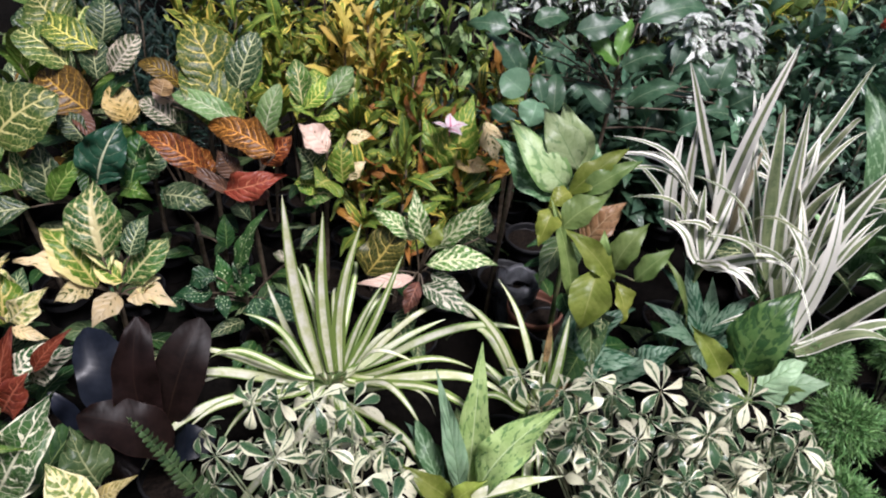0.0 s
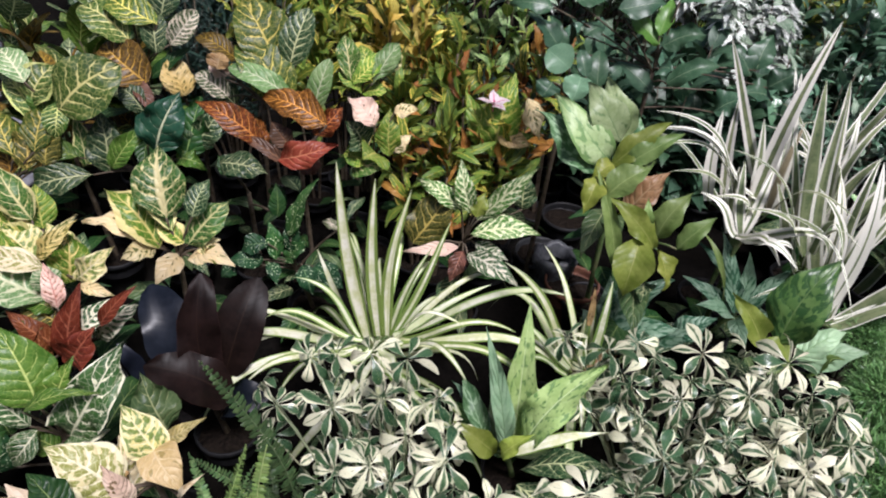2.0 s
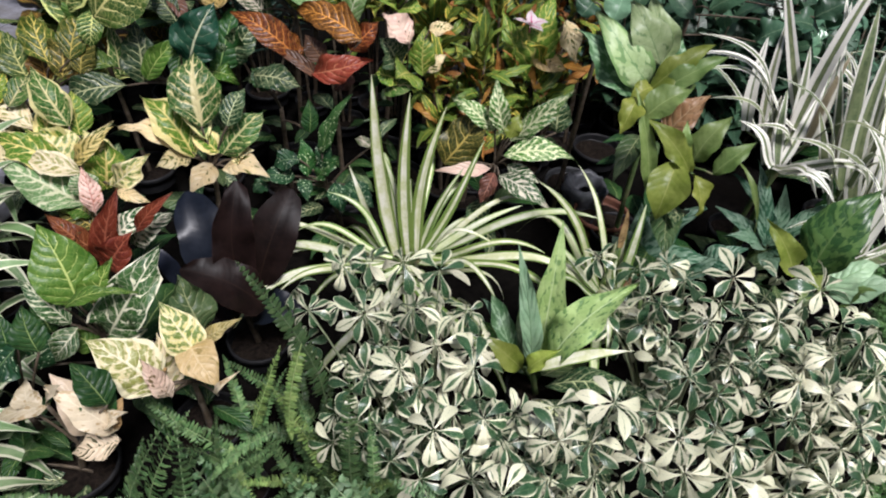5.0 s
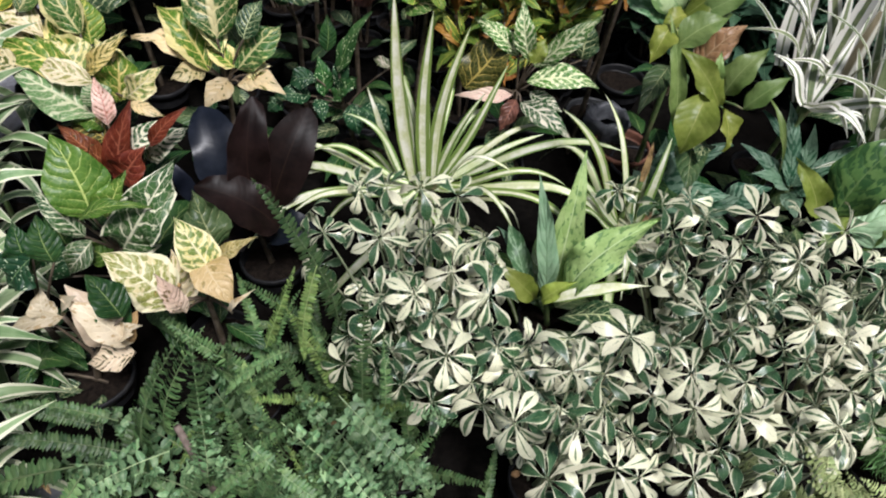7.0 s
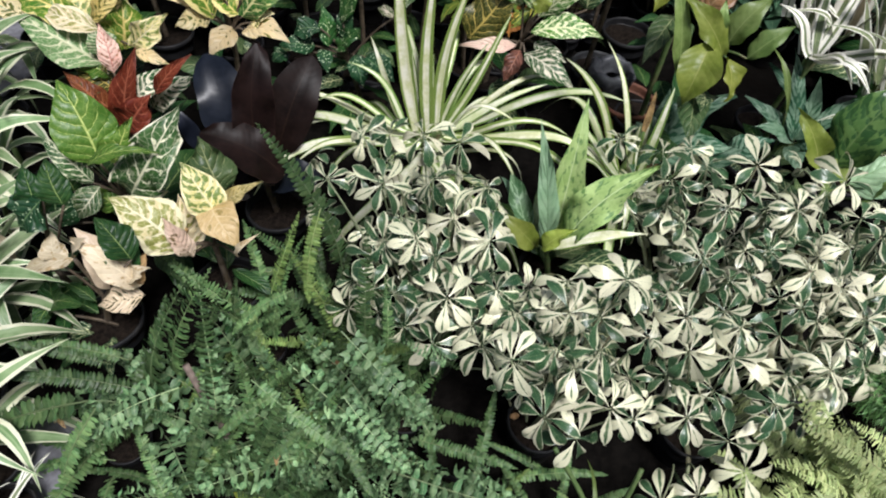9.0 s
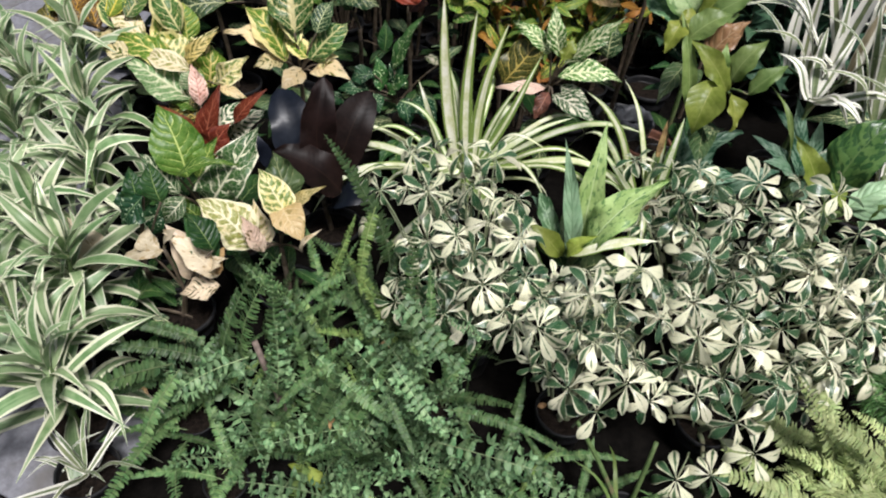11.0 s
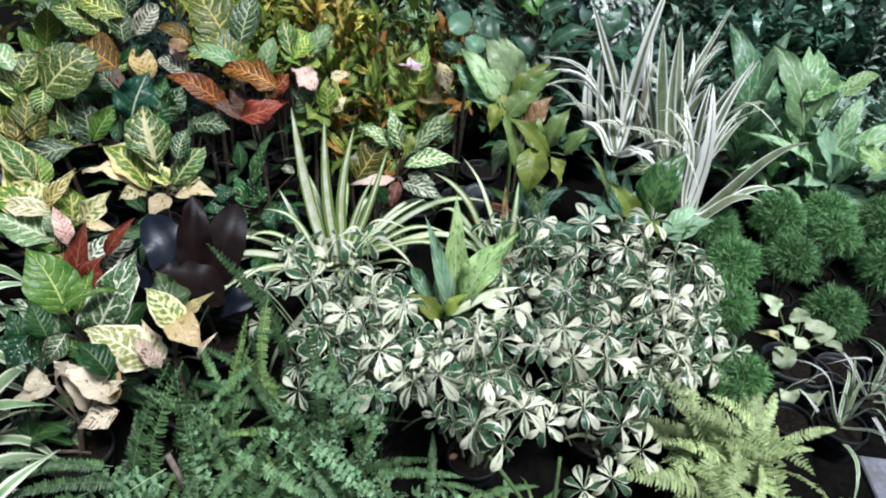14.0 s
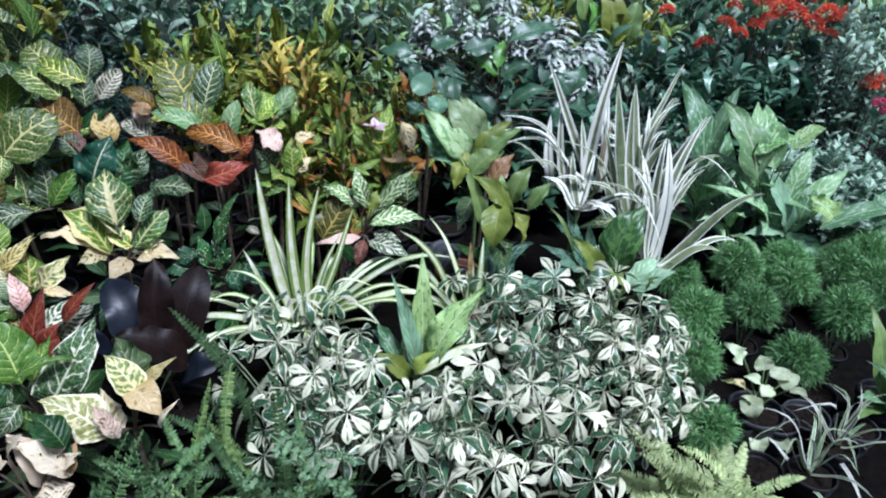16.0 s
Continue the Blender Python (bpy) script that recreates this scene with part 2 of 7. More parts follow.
leaf_material("wg", (0.02, 0.07, 0.02), (0.04, 0.11, 0.03), (0.74, 0.70, 0.54), 9, 0.2, 1, 0.09, (0.76, 0.70, 0.54), 0.42, 70, 1.5, 0.3)
leaf_material("sp", (0.008, 0.04, 0.016), (0.018, 0.066, 0.024), (0.16, 0.26, 0.11), 8, 0.06, 0.4, 0.04, None, spots=((0.42, 0.5, 0.32), 150, 0.09))
leaf_material("spg", (0.016, 0.065, 0.016), (0.03, 0.10, 0.022), (0.2, 0.32, 0.11), 8, 0.06, 0.4, 0.04, None, spots=((0.42, 0.5, 0.28), 130, 0.08))
leaf_material("spw", (0.04, 0.13, 0.02), (0.08, 0.2, 0.03), (0.66, 0.68, 0.40), 9, 0.22, 0.9, 0.1, (0.66, 0.68, 0.42), 0.42, 110, 1.0, 0.2)
leaf_material("bk", (0.006, 0.008, 0.013), (0.011, 0.014, 0.022), None, 16, 0.05, 0.2, 0.03, None, rough=0.33, clear=0.0, quilt=0.03, gloss=0.2, ovary=0.9)
leaf_material("bk2", (0.006, 0.0035, 0.003), (0.013, 0.007, 0.006), (0.02, 0.011, 0.008), 16, 0.05, 0.2, 0.03, None, margin=(0.07, 0.035, 0.03), mw=0.97, mn=0.02, rough=0.42, clear=0.0, quilt=0.04, gloss=0.1)
leaf_material("sc", (0.82, 0.81, 0.67), (0.56, 0.60, 0.32), None, quilt=0.12, margin=(0.17, 0.26, 0.06), mw=0.56, mn=0.15, mr=0.6, stripes=2.2, rough=0.36, vary=0.3)
leaf_material("ws", (0.12, 0.17, 0.075), (0.26, 0.30, 0.15), None, quilt=0.12, margin=(0.85, 0.83, 0.73), mw=0.42, mn=0.14, mr=0.7, stripes=1.6, rough=0.38)
leaf_material("wt", (0.30, 0.26, 0.14), (0.42, 0.36, 0.22), None, quilt=0.08, margin=(0.72, 0.66, 0.50), mw=0.55, mn=0.3, stripes=2.2, rough=0.5)
leaf_material("gd", (0.028, 0.066, 0.008), (0.060, 0.108, 0.012), (0.66, 0.56, 0.13), 8, 0.15, 0.95, 0.05, (0.20, 0.21, 0.035), 0.30, 60, 1.5, 0.2)
leaf_material("dr", (0.11, 0.205, 0.075), (0.26, 0.36, 0.18), None, quilt=0.12, margin=(0.62, 0.63, 0.45), mw=0.60, mn=0.2, mr=0.5, stripes=2.2, rough=0.4)
leaf_material("ag", (0.26, 0.365, 0.155), (0.37, 0.47, 0.245), (0.14, 0.25, 0.10), 8, 0.08, 0.3, 0.03, (0.14, 0.24, 0.09), 0.42, 55, 2.2, 0.1, margin=(0.14, 0.24, 0.08), mw=0.94, quilt=0.16)
leaf_material("agd", (0.055, 0.14, 0.055), (0.10, 0.2, 0.085), (0.30, 0.44, 0.26), 8, 0.08, 0.4, 0.05, (0.24, 0.37, 0.21), 0.44, 90, 2.0, 0.15, quilt=0.2)
leaf_material("agh", (0.13, 0.29, 0.10), (0.23, 0.40, 0.16), (0.54, 0.65, 0.40), 9, 0.08, 0.6, 0.07, (0.42, 0.57, 0.31), 0.45, 95, 1.8, 0.2, quilt=0.3)
leaf_material("agb", (0.12, 0.215, 0.135), (0.20, 0.30, 0.205), (0.05, 0.12, 0.06), 9, 0.1, 0.4, 0.05, (0.03, 0.10, 0.05), 0.45, 75, 2.4, 0.2)
leaf_material("agg", (0.085, 0.17, 0.042), (0.14, 0.235, 0.065), (0.16, 0.24, 0.08), 8, 0.1, 0.3, 0.03, (0.036, 0.095, 0.025), 0.44, 60, 3.0, 0.2, rough=0.34, quilt=0.3, ovary=0.1)
leaf_material("agp", (0.26, 0.42, 0.24), (0.36, 0.52, 0.32), (0.2, 0.34, 0.16), 8, 0.1, 0.3, 0.04, None)
leaf_material("agf", (0.22, 0.35, 0.11), (0.32, 0.45, 0.17), (0.46, 0.58, 0.30), 8, 0.05, 0.3, 0.05, (0.10, 0.20, 0.06), 0.47, 120, 2.6, 0.1, quilt=0.3)
leaf_material("agy", (0.28, 0.43, 0.14), (0.42, 0.55, 0.24), None, 8, 0.1, 0.3, 0.04, (0.10, 0.23, 0.06), 0.42, 95, 1.2, 0.1)
leaf_material("yg", (0.19, 0.25, 0.035), (0.30, 0.35, 0.07), (0.40, 0.43, 0.12), 9, 0.05, 0.3, 0.04, None, rough=0.4, clear=0.25, quilt=0.14, vary=0.6)
leaf_material("ygd", (0.115, 0.185, 0.045), (0.19, 0.265, 0.08), (0.3, 0.38, 0.14), 9, 0.06, 0.2, 0.04, None, rough=0.42, quilt=0.12)
leaf_material("fic", (0.035, 0.085, 0.045), (0.06, 0.125, 0.07), (0.22, 0.30, 0.18), 10, 0.06, 0.3, 0.03, None, rough=0.36, quilt=0.06)
leaf_material("fig", (0.09, 0.2, 0.03), (0.13, 0.27, 0.05), (0.3, 0.42, 0.14), 10, 0.06, 0.3, 0.03, None, rough=0.36, quilt=0.06)
leaf_material("fir", (0.10, 0.19, 0.11), (0.14, 0.25, 0.15), (0.2, 0.32, 0.2), 8, 0.06, 0.3, 0.03, None, rough=0.4, quilt=0.06)
leaf_material("sch", (0.026, 0.072, 0.030), (0.055, 0.12, 0.052), (0.20, 0.27, 0.12), 7, 0.04, 0.1, 0.025, margin=(0.67, 0.66, 0.46), mw=0.52, mn=0.7, mr=0.7, asym=0.8, rim=0.92, halo=(0.14, 0.20, 0.10), rough=0.28, quilt=0.12, vary=0.45, gloss=0.5)
leaf_material("schg", (0.026, 0.072, 0.030), (0.055, 0.12, 0.052), (0.20, 0.27, 0.12), 7, 0.04, 0.1, 0.025, margin=(0.67, 0.66, 0.46), mw=0.84, mn=0.5, mr=0.4, asym=0.5, rim=0.94, halo=(0.14, 0.20, 0.10), rough=0.28, quilt=0.12, vary=0.45, gloss=0.5)
leaf_material("schc", (0.026, 0.072, 0.030), (0.055, 0.12, 0.052), (0.20, 0.27, 0.12), 7, 0.04, 0.1, 0.025, margin=(0.67, 0.66, 0.46), mw=0.06, mn=0.7, mr=0.5, asym=0.6, rim=0.88, halo=(0.14, 0.20, 0.10), rough=0.28, quilt=0.12, vary=0.45, gloss=0.5)
leaf_material("fern", (0.052, 0.118, 0.041), (0.12, 0.205, 0.072), (0.19, 0.26, 0.12), 4, 0.1, 0.3, 0.08, None, rough=0.38, clear=0.12, quilt=0.15, vary=0.6, ovary=1.1, gloss=0.3)
leaf_material("fernc", (0.075, 0.165, 0.068), (0.22, 0.345, 0.165), (0.33, 0.42, 0.22), 4, 0.1, 0.3, 0.08, None, rough=0.4, clear=0.14, quilt=0.15, vary=0.8, ovary=0.6, gloss=0.3)
leaf_material("ferny", (0.11, 0.20, 0.05), (0.21, 0.31, 0.09), (0.33, 0.42, 0.16), 4, 0.1, 0.3, 0.08, None, rough=0.38, clear=0.15, quilt=0.15, vary=0.7, ovary=0.6)
leaf_material("gym", (0.024, 0.085, 0.014), (0.05, 0.135, 0.02), (0.72, 0.64, 0.32), 8, 0.15, 1.0, 0.2, (0.62, 0.57, 0.24), 0.37, 60, 1.5, 0.2)
leaf_material("fernl", (0.27, 0.36, 0.13), (0.46, 0.53, 0.24), (0.55, 0.6, 0.3), 4, 0.1, 0.3, 0.08, None, rough=0.48, clear=0.15, quilt=0.1, ovary=0.5)
leaf_material("ming", (0.06, 0.17, 0.045), (0.23, 0.42, 0.15), None, rough=0.36, clear=0.16, quilt=0.05, vary=1.0)
leaf_material("gold", (0.09, 0.16, 0.02), (0.17, 0.24, 0.03), (0.70, 0.56, 0.10), 7, 0.08, 0.5, 0.12, None, margin=(0.70, 0.56, 0.10), mw=0.76, mn=0.6, rough=0.36, vary=0.7)
leaf_material("goldy", (0.58, 0.43, 0.07), (0.68, 0.54, 0.13), (0.74, 0.6, 0.16), 7, 0.1, 0.5, 0.1, None)
leaf_material("narrow", (0.07, 0.14, 0.022), (0.18, 0.27, 0.045), (0.52, 0.50, 0.08), 6, 0.06, 0.4, 0.12, None, rough=0.34, vary=0.7)
leaf_material("orange", (0.24, 0.10, 0.02), (0.36, 0.17, 0.035), (0.45, 0.26, 0.06), 6, 0.1, 0.4, 0.12, None)
leaf_material("ixora", (0.05, 0.12, 0.07), (0.10, 0.20, 0.12), (0.2, 0.3, 0.18), 8, 0.08, 0.4, 0.05, None, rough=0.28, quilt=0.25, gloss=0.8, vary=0.8)
leaf_material("silver", (0.36, 0.51, 0.36), (0.54, 0.69, 0.53), (0.66, 0.74, 0.62), 7, 0.08, 0.4, 0.06, (0.14, 0.26, 0.15), 0.37, 120, rough=0.32)
leaf_material("snow", (0.72, 0.75, 0.69), (0.82, 0.84, 0.79), None, 6, 0.1, 0.4, 0.05, (0.16, 0.24, 0.15), 0.41, 140, 1.5, -0.2)
leaf_material("grey", (0.19, 0.29, 0.19), (0.29, 0.40, 0.27), (0.50, 0.58, 0.44), 7, 0.08, 0.4, 0.06, (0.56, 0.62, 0.50), 0.34, 120)
leaf_material("needle", (0.014, 0.035, 0.026), (0.03, 0.065, 0.05), (0.08, 0.12, 0.09), 6, 0.05, 0.3, 0.1, None, rough=0.35)
leaf_material("pale", (0.42, 0.50, 0.27), (0.58, 0.64, 0.40), (0.66, 0.70, 0.46), 5, 0.06, 0.3, 0.05, None, clear=0.25, quilt=0.1)
leaf_material("pink", (0.84, 0.66, 0.69), (0.88, 0.78, 0.79), (0.70, 0.10, 0.26), 4, 0.06, 0.2, 0.14, None, clear=0.3, tip=(0.88, 0.84, 0.83), vary=0.1)
leaf_material("red", (0.88, 0.16, 0.07), (0.92, 0.32, 0.19), None, 4, 0.1, 0.3, 0.1, None, clear=0.25)
leaf_material("magenta", (0.80, 0.12, 0.25), (0.86, 0.2, 0.34), None, 4, 0.1, 0.3, 0.1, None, clear=0.25)


def plain_material(name, a, b, scale, rough=0.7, bump=0.3, distance=0.01, c=None, cscale=3.0, gloss=0.4):
    """A two-tone surface with grain, and large stains of a third tone."""
    k = Nodes(name)
    at = k.node("ShaderNodeTexCoord").outputs["Object"]
    grain, blot = k.noise(at, scale, 6.0, 0.65), k.noise(at, cscale, 4.0, 0.6)
    colour = k.mix(k.step(grain, 0.3, 0.7), a, b)
    if c:
        colour = k.mix(k.math("MULTIPLY", k.step(blot, 0.5, 0.68), 0.8), colour, c)
    k.put(k.bsdf.inputs["Base Color"], colour)
    k.put(k.bsdf.inputs["Roughness"], k.math("ADD", rough - 0.1, k.math("MULTIPLY", grain, 0.2)))
    k.bsdf.inputs["Specular IOR Level"].default_value = gloss
    k.bump(grain, bump, distance)
    return k.mat


M = {
    "paving": plain_material("paving", (0.15, 0.15, 0.165), (0.24, 0.24, 0.265), 60, 0.75, 0.4, 0.004, (0.13, 0.12, 0.11), 5),
    # dark earth, coloured almost black to deepen the shade between plants
    "shaded_earth": plain_material("shaded_earth", (0.003, 0.0028, 0.0025), (0.008, 0.007, 0.006), 40, 0.95, 0.6, 0.01, (0.006, 0.005, 0.004), 4, gloss=0.03),
    "pot": plain_material("pot", (0.008, 0.008, 0.009), (0.016, 0.016, 0.017), 30, 0.55, 0.2, 0.003, (0.03, 0.027, 0.024), 9, gloss=0.2),
    "pot_grey": plain_material("pot_grey", (0.02, 0.021, 0.023), (0.045, 0.047, 0.05), 25, 0.6, 0.2, 0.003, (0.06, 0.055, 0.05), 7),
    "pot_clay": plain_material("pot_clay", (0.10, 0.04, 0.025), (0.17, 0.07, 0.04), 30, 0.7, 0.3, 0.004, (0.05, 0.035, 0.03), 8),
    "soil": plain_material("soil", (0.007, 0.005, 0.004), (0.026, 0.019, 0.014), 90, 0.95, 1.0, 0.02, (0.025, 0.018, 0.013), 20, gloss=0.1),
    "stem_green": plain_material("stem_green", (0.06, 0.11, 0.03), (0.12, 0.17, 0.06), 60, 0.6, 0.3, 0.003, (0.16, 0.12, 0.07), 20),
    "stem_dark": plain_material("stem_dark", (0.05, 0.035, 0.02), (0.12, 0.09, 0.06), 60, 0.7, 0.4, 0.003, (0.16, 0.13, 0.10), 25),
    "stem_pale": plain_material("stem_pale", (0.16, 0.20, 0.10), (0.26, 0.28, 0.17), 60, 0.65, 0.3, 0.003, (0.2, 0.16, 0.1), 20),
    "twig": plain_material("twig", (0.10, 0.075, 0.06), (0.22, 0.17, 0.14), 50, 0.8, 0.5, 0.004, (0.05, 0.04, 0.03), 20),
    "plastic": plain_material("plastic", (0.05, 0.052, 0.058), (0.12, 0.125, 0.135), 40, 0.3, 0.5, 0.006, (0.03, 0.03, 0.032), 14),
}


# ---- building blocks ----
def mesh(name, verts, faces, material, uvs=None, sizes=None):
    me = bpy.data.meshes.new(name)
    me.from_pydata([tuple(v) for v in verts], [], faces)
    if uvs is not None:
        loops = np.empty(len(me.loops), dtype=np.int32)
        me.loops.foreach_get("vertex_index", loops)
        for key, table in (("UVMap", uvs), ("Size", sizes)):
            layer = me.uv_layers.new(name=key)
            layer.data.foreach_set("uv", np.asarray(table, dtype=np.float32)[loops].ravel())
    me.polygons.foreach_set("use_smooth", [True] * len(me.polygons))
    me.materials.append(material)
    me.update()
    return me


def child(name, me, parent, m=None, label=""):
    ob = new(name, me)
    ob.parent = parent
    if m is not None:
        ob.matrix_basis = m
    return tagged(ob, label) if label else ob


def thing(name, label, category, group, x, y, z=None):
    ob = new(name)
    ob.empty_display_size = 0.05
    ob.location = (x, y, G if z is None else z)
    return tagged(ob, label, category, group)


OUTLINE = {
    "oval": lambda s: math.sin(math.pi * s ** 0.78) ** 0.92 * (1 - 0.3 * s ** 4),
    "round": lambda s: math.sin(math.pi * s ** 0.9) ** 0.55,
    "broad": lambda s: math.sin(math.pi * s ** 0.88) ** 0.6,
    "obov": lambda s: max(0.09, math.sin(math.pi * s ** 1.35) ** 0.8),
    "spoon": lambda s: max(0.08, math.sin(math.pi * s ** 1.8) ** 0.8),
    "oblong": lambda s: math.sin(math.pi * s ** 0.95) ** 0.42,
    "lance": lambda s: math.sin(math.pi * s ** 0.72) ** 1.05,
    "strap": lambda s: min(1.0, 0.6 + 1.6 * s) * (1 - s ** 2.4) ** 0.75,
    "pinna": lambda s: min(1.0, 0.6 + 4 * s) * (1 - s ** 2.6) ** 0.8,
    "narrow": lambda s: math.sin(math.pi * s ** 1.1) ** 0.7,
    "heart": lambda s: math.sin(math.pi * (0.16 + 0.84 * s) ** 0.75) ** 0.75,
}


def blade(L, W, bend, outline, cup=0.12, wave=0.04, seed=0, ny=11, nx=4, curl=0.0):
    """One leaf blade from the origin along +y, its face up: points, faces, across/along coordinates, metres."""
    rnd = random.Random(seed)
    ph, amp, sway = rnd.uniform(0, 6.3), wave * rnd.uniform(0.5, 1.5), rnd.uniform(-0.06, 0.06)
    screw, beat, lop = rnd.uniform(-0.35, 0.35), rnd.uniform(7, 13), rnd.uniform(-0.08, 0.08)
    arch, nip = rnd.uniform(0.25, 0.6) * abs(cup), rnd.uniform(0, 6.3)
    verts, uvs, sizes, faces = [], [], [], []
    f = OUTLINE[outline]
    for j in range(ny + 1):
        s = j / ny
        w = 0.5 * W * max(0.02, f(min(max(s, 0.004), 0.999)))
        hump = 6.75 * s * s * (1 - s) if outline == "strap" else 4 * s * (1 - s)
        zc = hump * bend * L - curl * L * max(0, s - 0.6) ** 2
        xc = sway * L * math.sin(math.pi * s)
        for i in range(nx + 1):
            q = 2 * i / nx - 1
            edge = 1 + lop * (1 if q > 0 else -1) + 0.5 * wave * math.sin(nip + 17 * s + (2.5 if q > 0 else 0))
            z = zc + cup * abs(q) * w - arch * q * q * w + amp * W * q * q * (math.sin(ph + beat * s + (2 if q > 0 else 0)) + 0.4 * math.sin(nip + 2.3 * beat * s)) + screw * q * w * s
            verts.append((xc + q * w * edge * (1 - 0.3 * cup * abs(q)), s * L, z))
            uvs.append((0.5 + 0.5 * q, s))
            sizes.append((q * w, s * L))
    n = nx + 1
    for j in range(ny):
        for i in range(nx):
            a = j * n + i
            faces.append((a, a + 1, a + n + 1, a + n))
    return verts, faces, uvs, sizes


def turn(az, el, twist=0.0):
    """The rotation of a blade that points to the compass angle az and rises by el degrees."""
    a, e = radians(az), radians(el)
    y = Vector((math.cos(a) * math.cos(e), math.sin(a) * math.cos(e), math.sin(e)))
    z = Vector((0, 0, 1)) - y * y.z
    if z.length < 0.05:
        z = -Vector((math.cos(a), math.sin(a), 0))
    z.normalize()
    x = y.cross(z)
    m = Matrix((x, y, z)).transposed().to_4x4()
    return m @ Matrix.Rotation(radians(twist), 4, "Y")


def tube(points, r0, r1, sides=6):
    """A tapered round stem along points."""
    verts, faces, n = [], [], len(points)
    for k, p in enumerate(points):
        p = Vector(p)
        d = (Vector(points[min(k + 1, n - 1)]) - Vector(points[max(k - 1, 0)])).normalized()
        x = d.cross(Vector((0.31, 0.9, 0.2))).normalized()
        y = d.cross(x)
        r = r0 + (r1 - r0) * k / (n - 1)
        for s in range(sides):
            a = 2 * math.pi * s / sides
            verts.append(p + (x * math.cos(a) + y * math.sin(a)) * r)
    for k in range(n - 1):
        for s in range(sides):
            a, b = k * sides + s, k * sides + (s + 1) % sides
            faces.append((a, b, b + sides, a + sides))
    faces.append(tuple(range((n - 1) * sides, n * sides)))
    return verts, faces


def arc(p, q, sag, n=5):
    """Points from p to q, bowed sideways and upwards."""
    p, q = Vector(p), Vector(q)
    side = Vector((0, 0, 1)) * sag
    return [p.lerp(q, k / n) + side * math.sin(math.pi * k / n) for k in range(n + 1)]


def lathe(profile, sides=20, wobble=0.0, seed=0):
    rnd = random.Random(seed)
    ph = rnd.uniform(0, 6)
    verts, faces = [], []
    for r, z in profile:
        for s in range(sides):
            a = 2 * math.pi * s / sides
            k = 1 + wobble * math.sin(3 * a + ph + 8 * z) + 0.6 * wobble * math.sin(7 * a + 20 * z)
            verts.append((r * k * math.cos(a), r * k * math.sin(a), z))
    n = len(profile)
    for j in range(n - 1):
        for s in range(sides):
            a, b = j * sides + s, j * sides + (s + 1) % sides
            faces.append((a, b, b + sides, a + sides))
    return verts, faces


POTS = {}


def pot(parent, kind="pot", r=0.075, h=0.13, seed=0):
    """A plastic nursery pot with a rolled rim, thickness and uneven soil, under its plant."""
    key = (kind, round(r, 3), round(h, 3))
    if key not in POTS:
        out = [(0.0, 0.001), (r * 0.74, 0.001), (r * 0.76, 0.006), (r * 0.95, h * 0.86), (r * 1.03, h * 0.87), (r * 1.05, h * 0.95), (r * 1.03, h),
               (r * 0.97, h), (r * 0.95, h * 0.95), (r * 0.93, h * 0.6)]
        v, f = lathe(out, 20, 0.012 if kind == "pot" else 0.004, seed)
        body = mesh("pot", v, f, M[kind])
        rings = [(r * 0.95, h * 0.80), (r * 0.8, h * 0.83), (r * 0.5, h * 0.85), (r * 0.2, h * 0.87), (0.0, h * 0.87)]
        v, f = lathe(rings, 16, 0.05, seed + 1)
        rnd = random.Random(seed)
        v = [(x, y, z + rnd.uniform(-0.006, 0.006)) for x, y, z in v]
        POTS[key] = body, mesh("soil", v, f, M["soil"])
    child("pot", POTS[key][0], parent)
    child("soil", POTS[key][1], parent)


STATE = {"seed": 100}


def seed():
    STATE["seed"] += 1
    return STATE["seed"]


def plant(name, label, category, group, x, y, outline, stem, potted):
    """A plant whose leaves are set one by one with leaves(), and closed by finish()."""
    p = thing(name, label, category, group, x, y)
    return {"ob": p, "outline": outline, "stem": stem, "pot": potted, "feet": [], "codes": [], "size": 0.0,
            "low": 7 if category in ("croton", "aglaonema") else 0, "fill": 0 if label.endswith("beside the aralias") else 14 if label.startswith("cream and green striped") else 4 if label.endswith(("dense clump", "upright leaves")) else 0 if "drooping" in label else 8 if outline == "strap" else 0}


def leaves(p, rows):
    """Rows: material; the leaf's foot from the plant's foot; compass angle and rise; length, width; bow; twist; cup."""
    for row in rows:
        code, dx, dy, h, az, el, L, W, bend, twist = row[:10]
        cup = row[10] if len(row) > 10 else random.Random(seed()).uniform(0.16, 0.4)
        strap, own = p["outline"] == "strap", random.Random(seed())
        if bend == 0.08 and not strap:
            bend = own.uniform(0.06, 0.19)
        v, f, u, s = blade(L, W, bend, p["outline"], cup if not strap else 0.3, 0.02 if strap else own.uniform(0.06, 0.17) * (0.45 if p["outline"] in ("round", "oblong") else 1.0), seed(), 16, 4 if strap else 6,
                           own.uniform(0.2, 0.6) if not strap else 0.0)
        child("leaf", mesh("leaf", v, f, LEAF[code], u, s), p["ob"], Matrix.Translation((dx, dy, h)) @ turn(az, el, twist))
        p["feet"].append((Vector((dx, dy, h)), strap))
        p["codes"].append(code)
        p["size"] = max(p["size"], L)


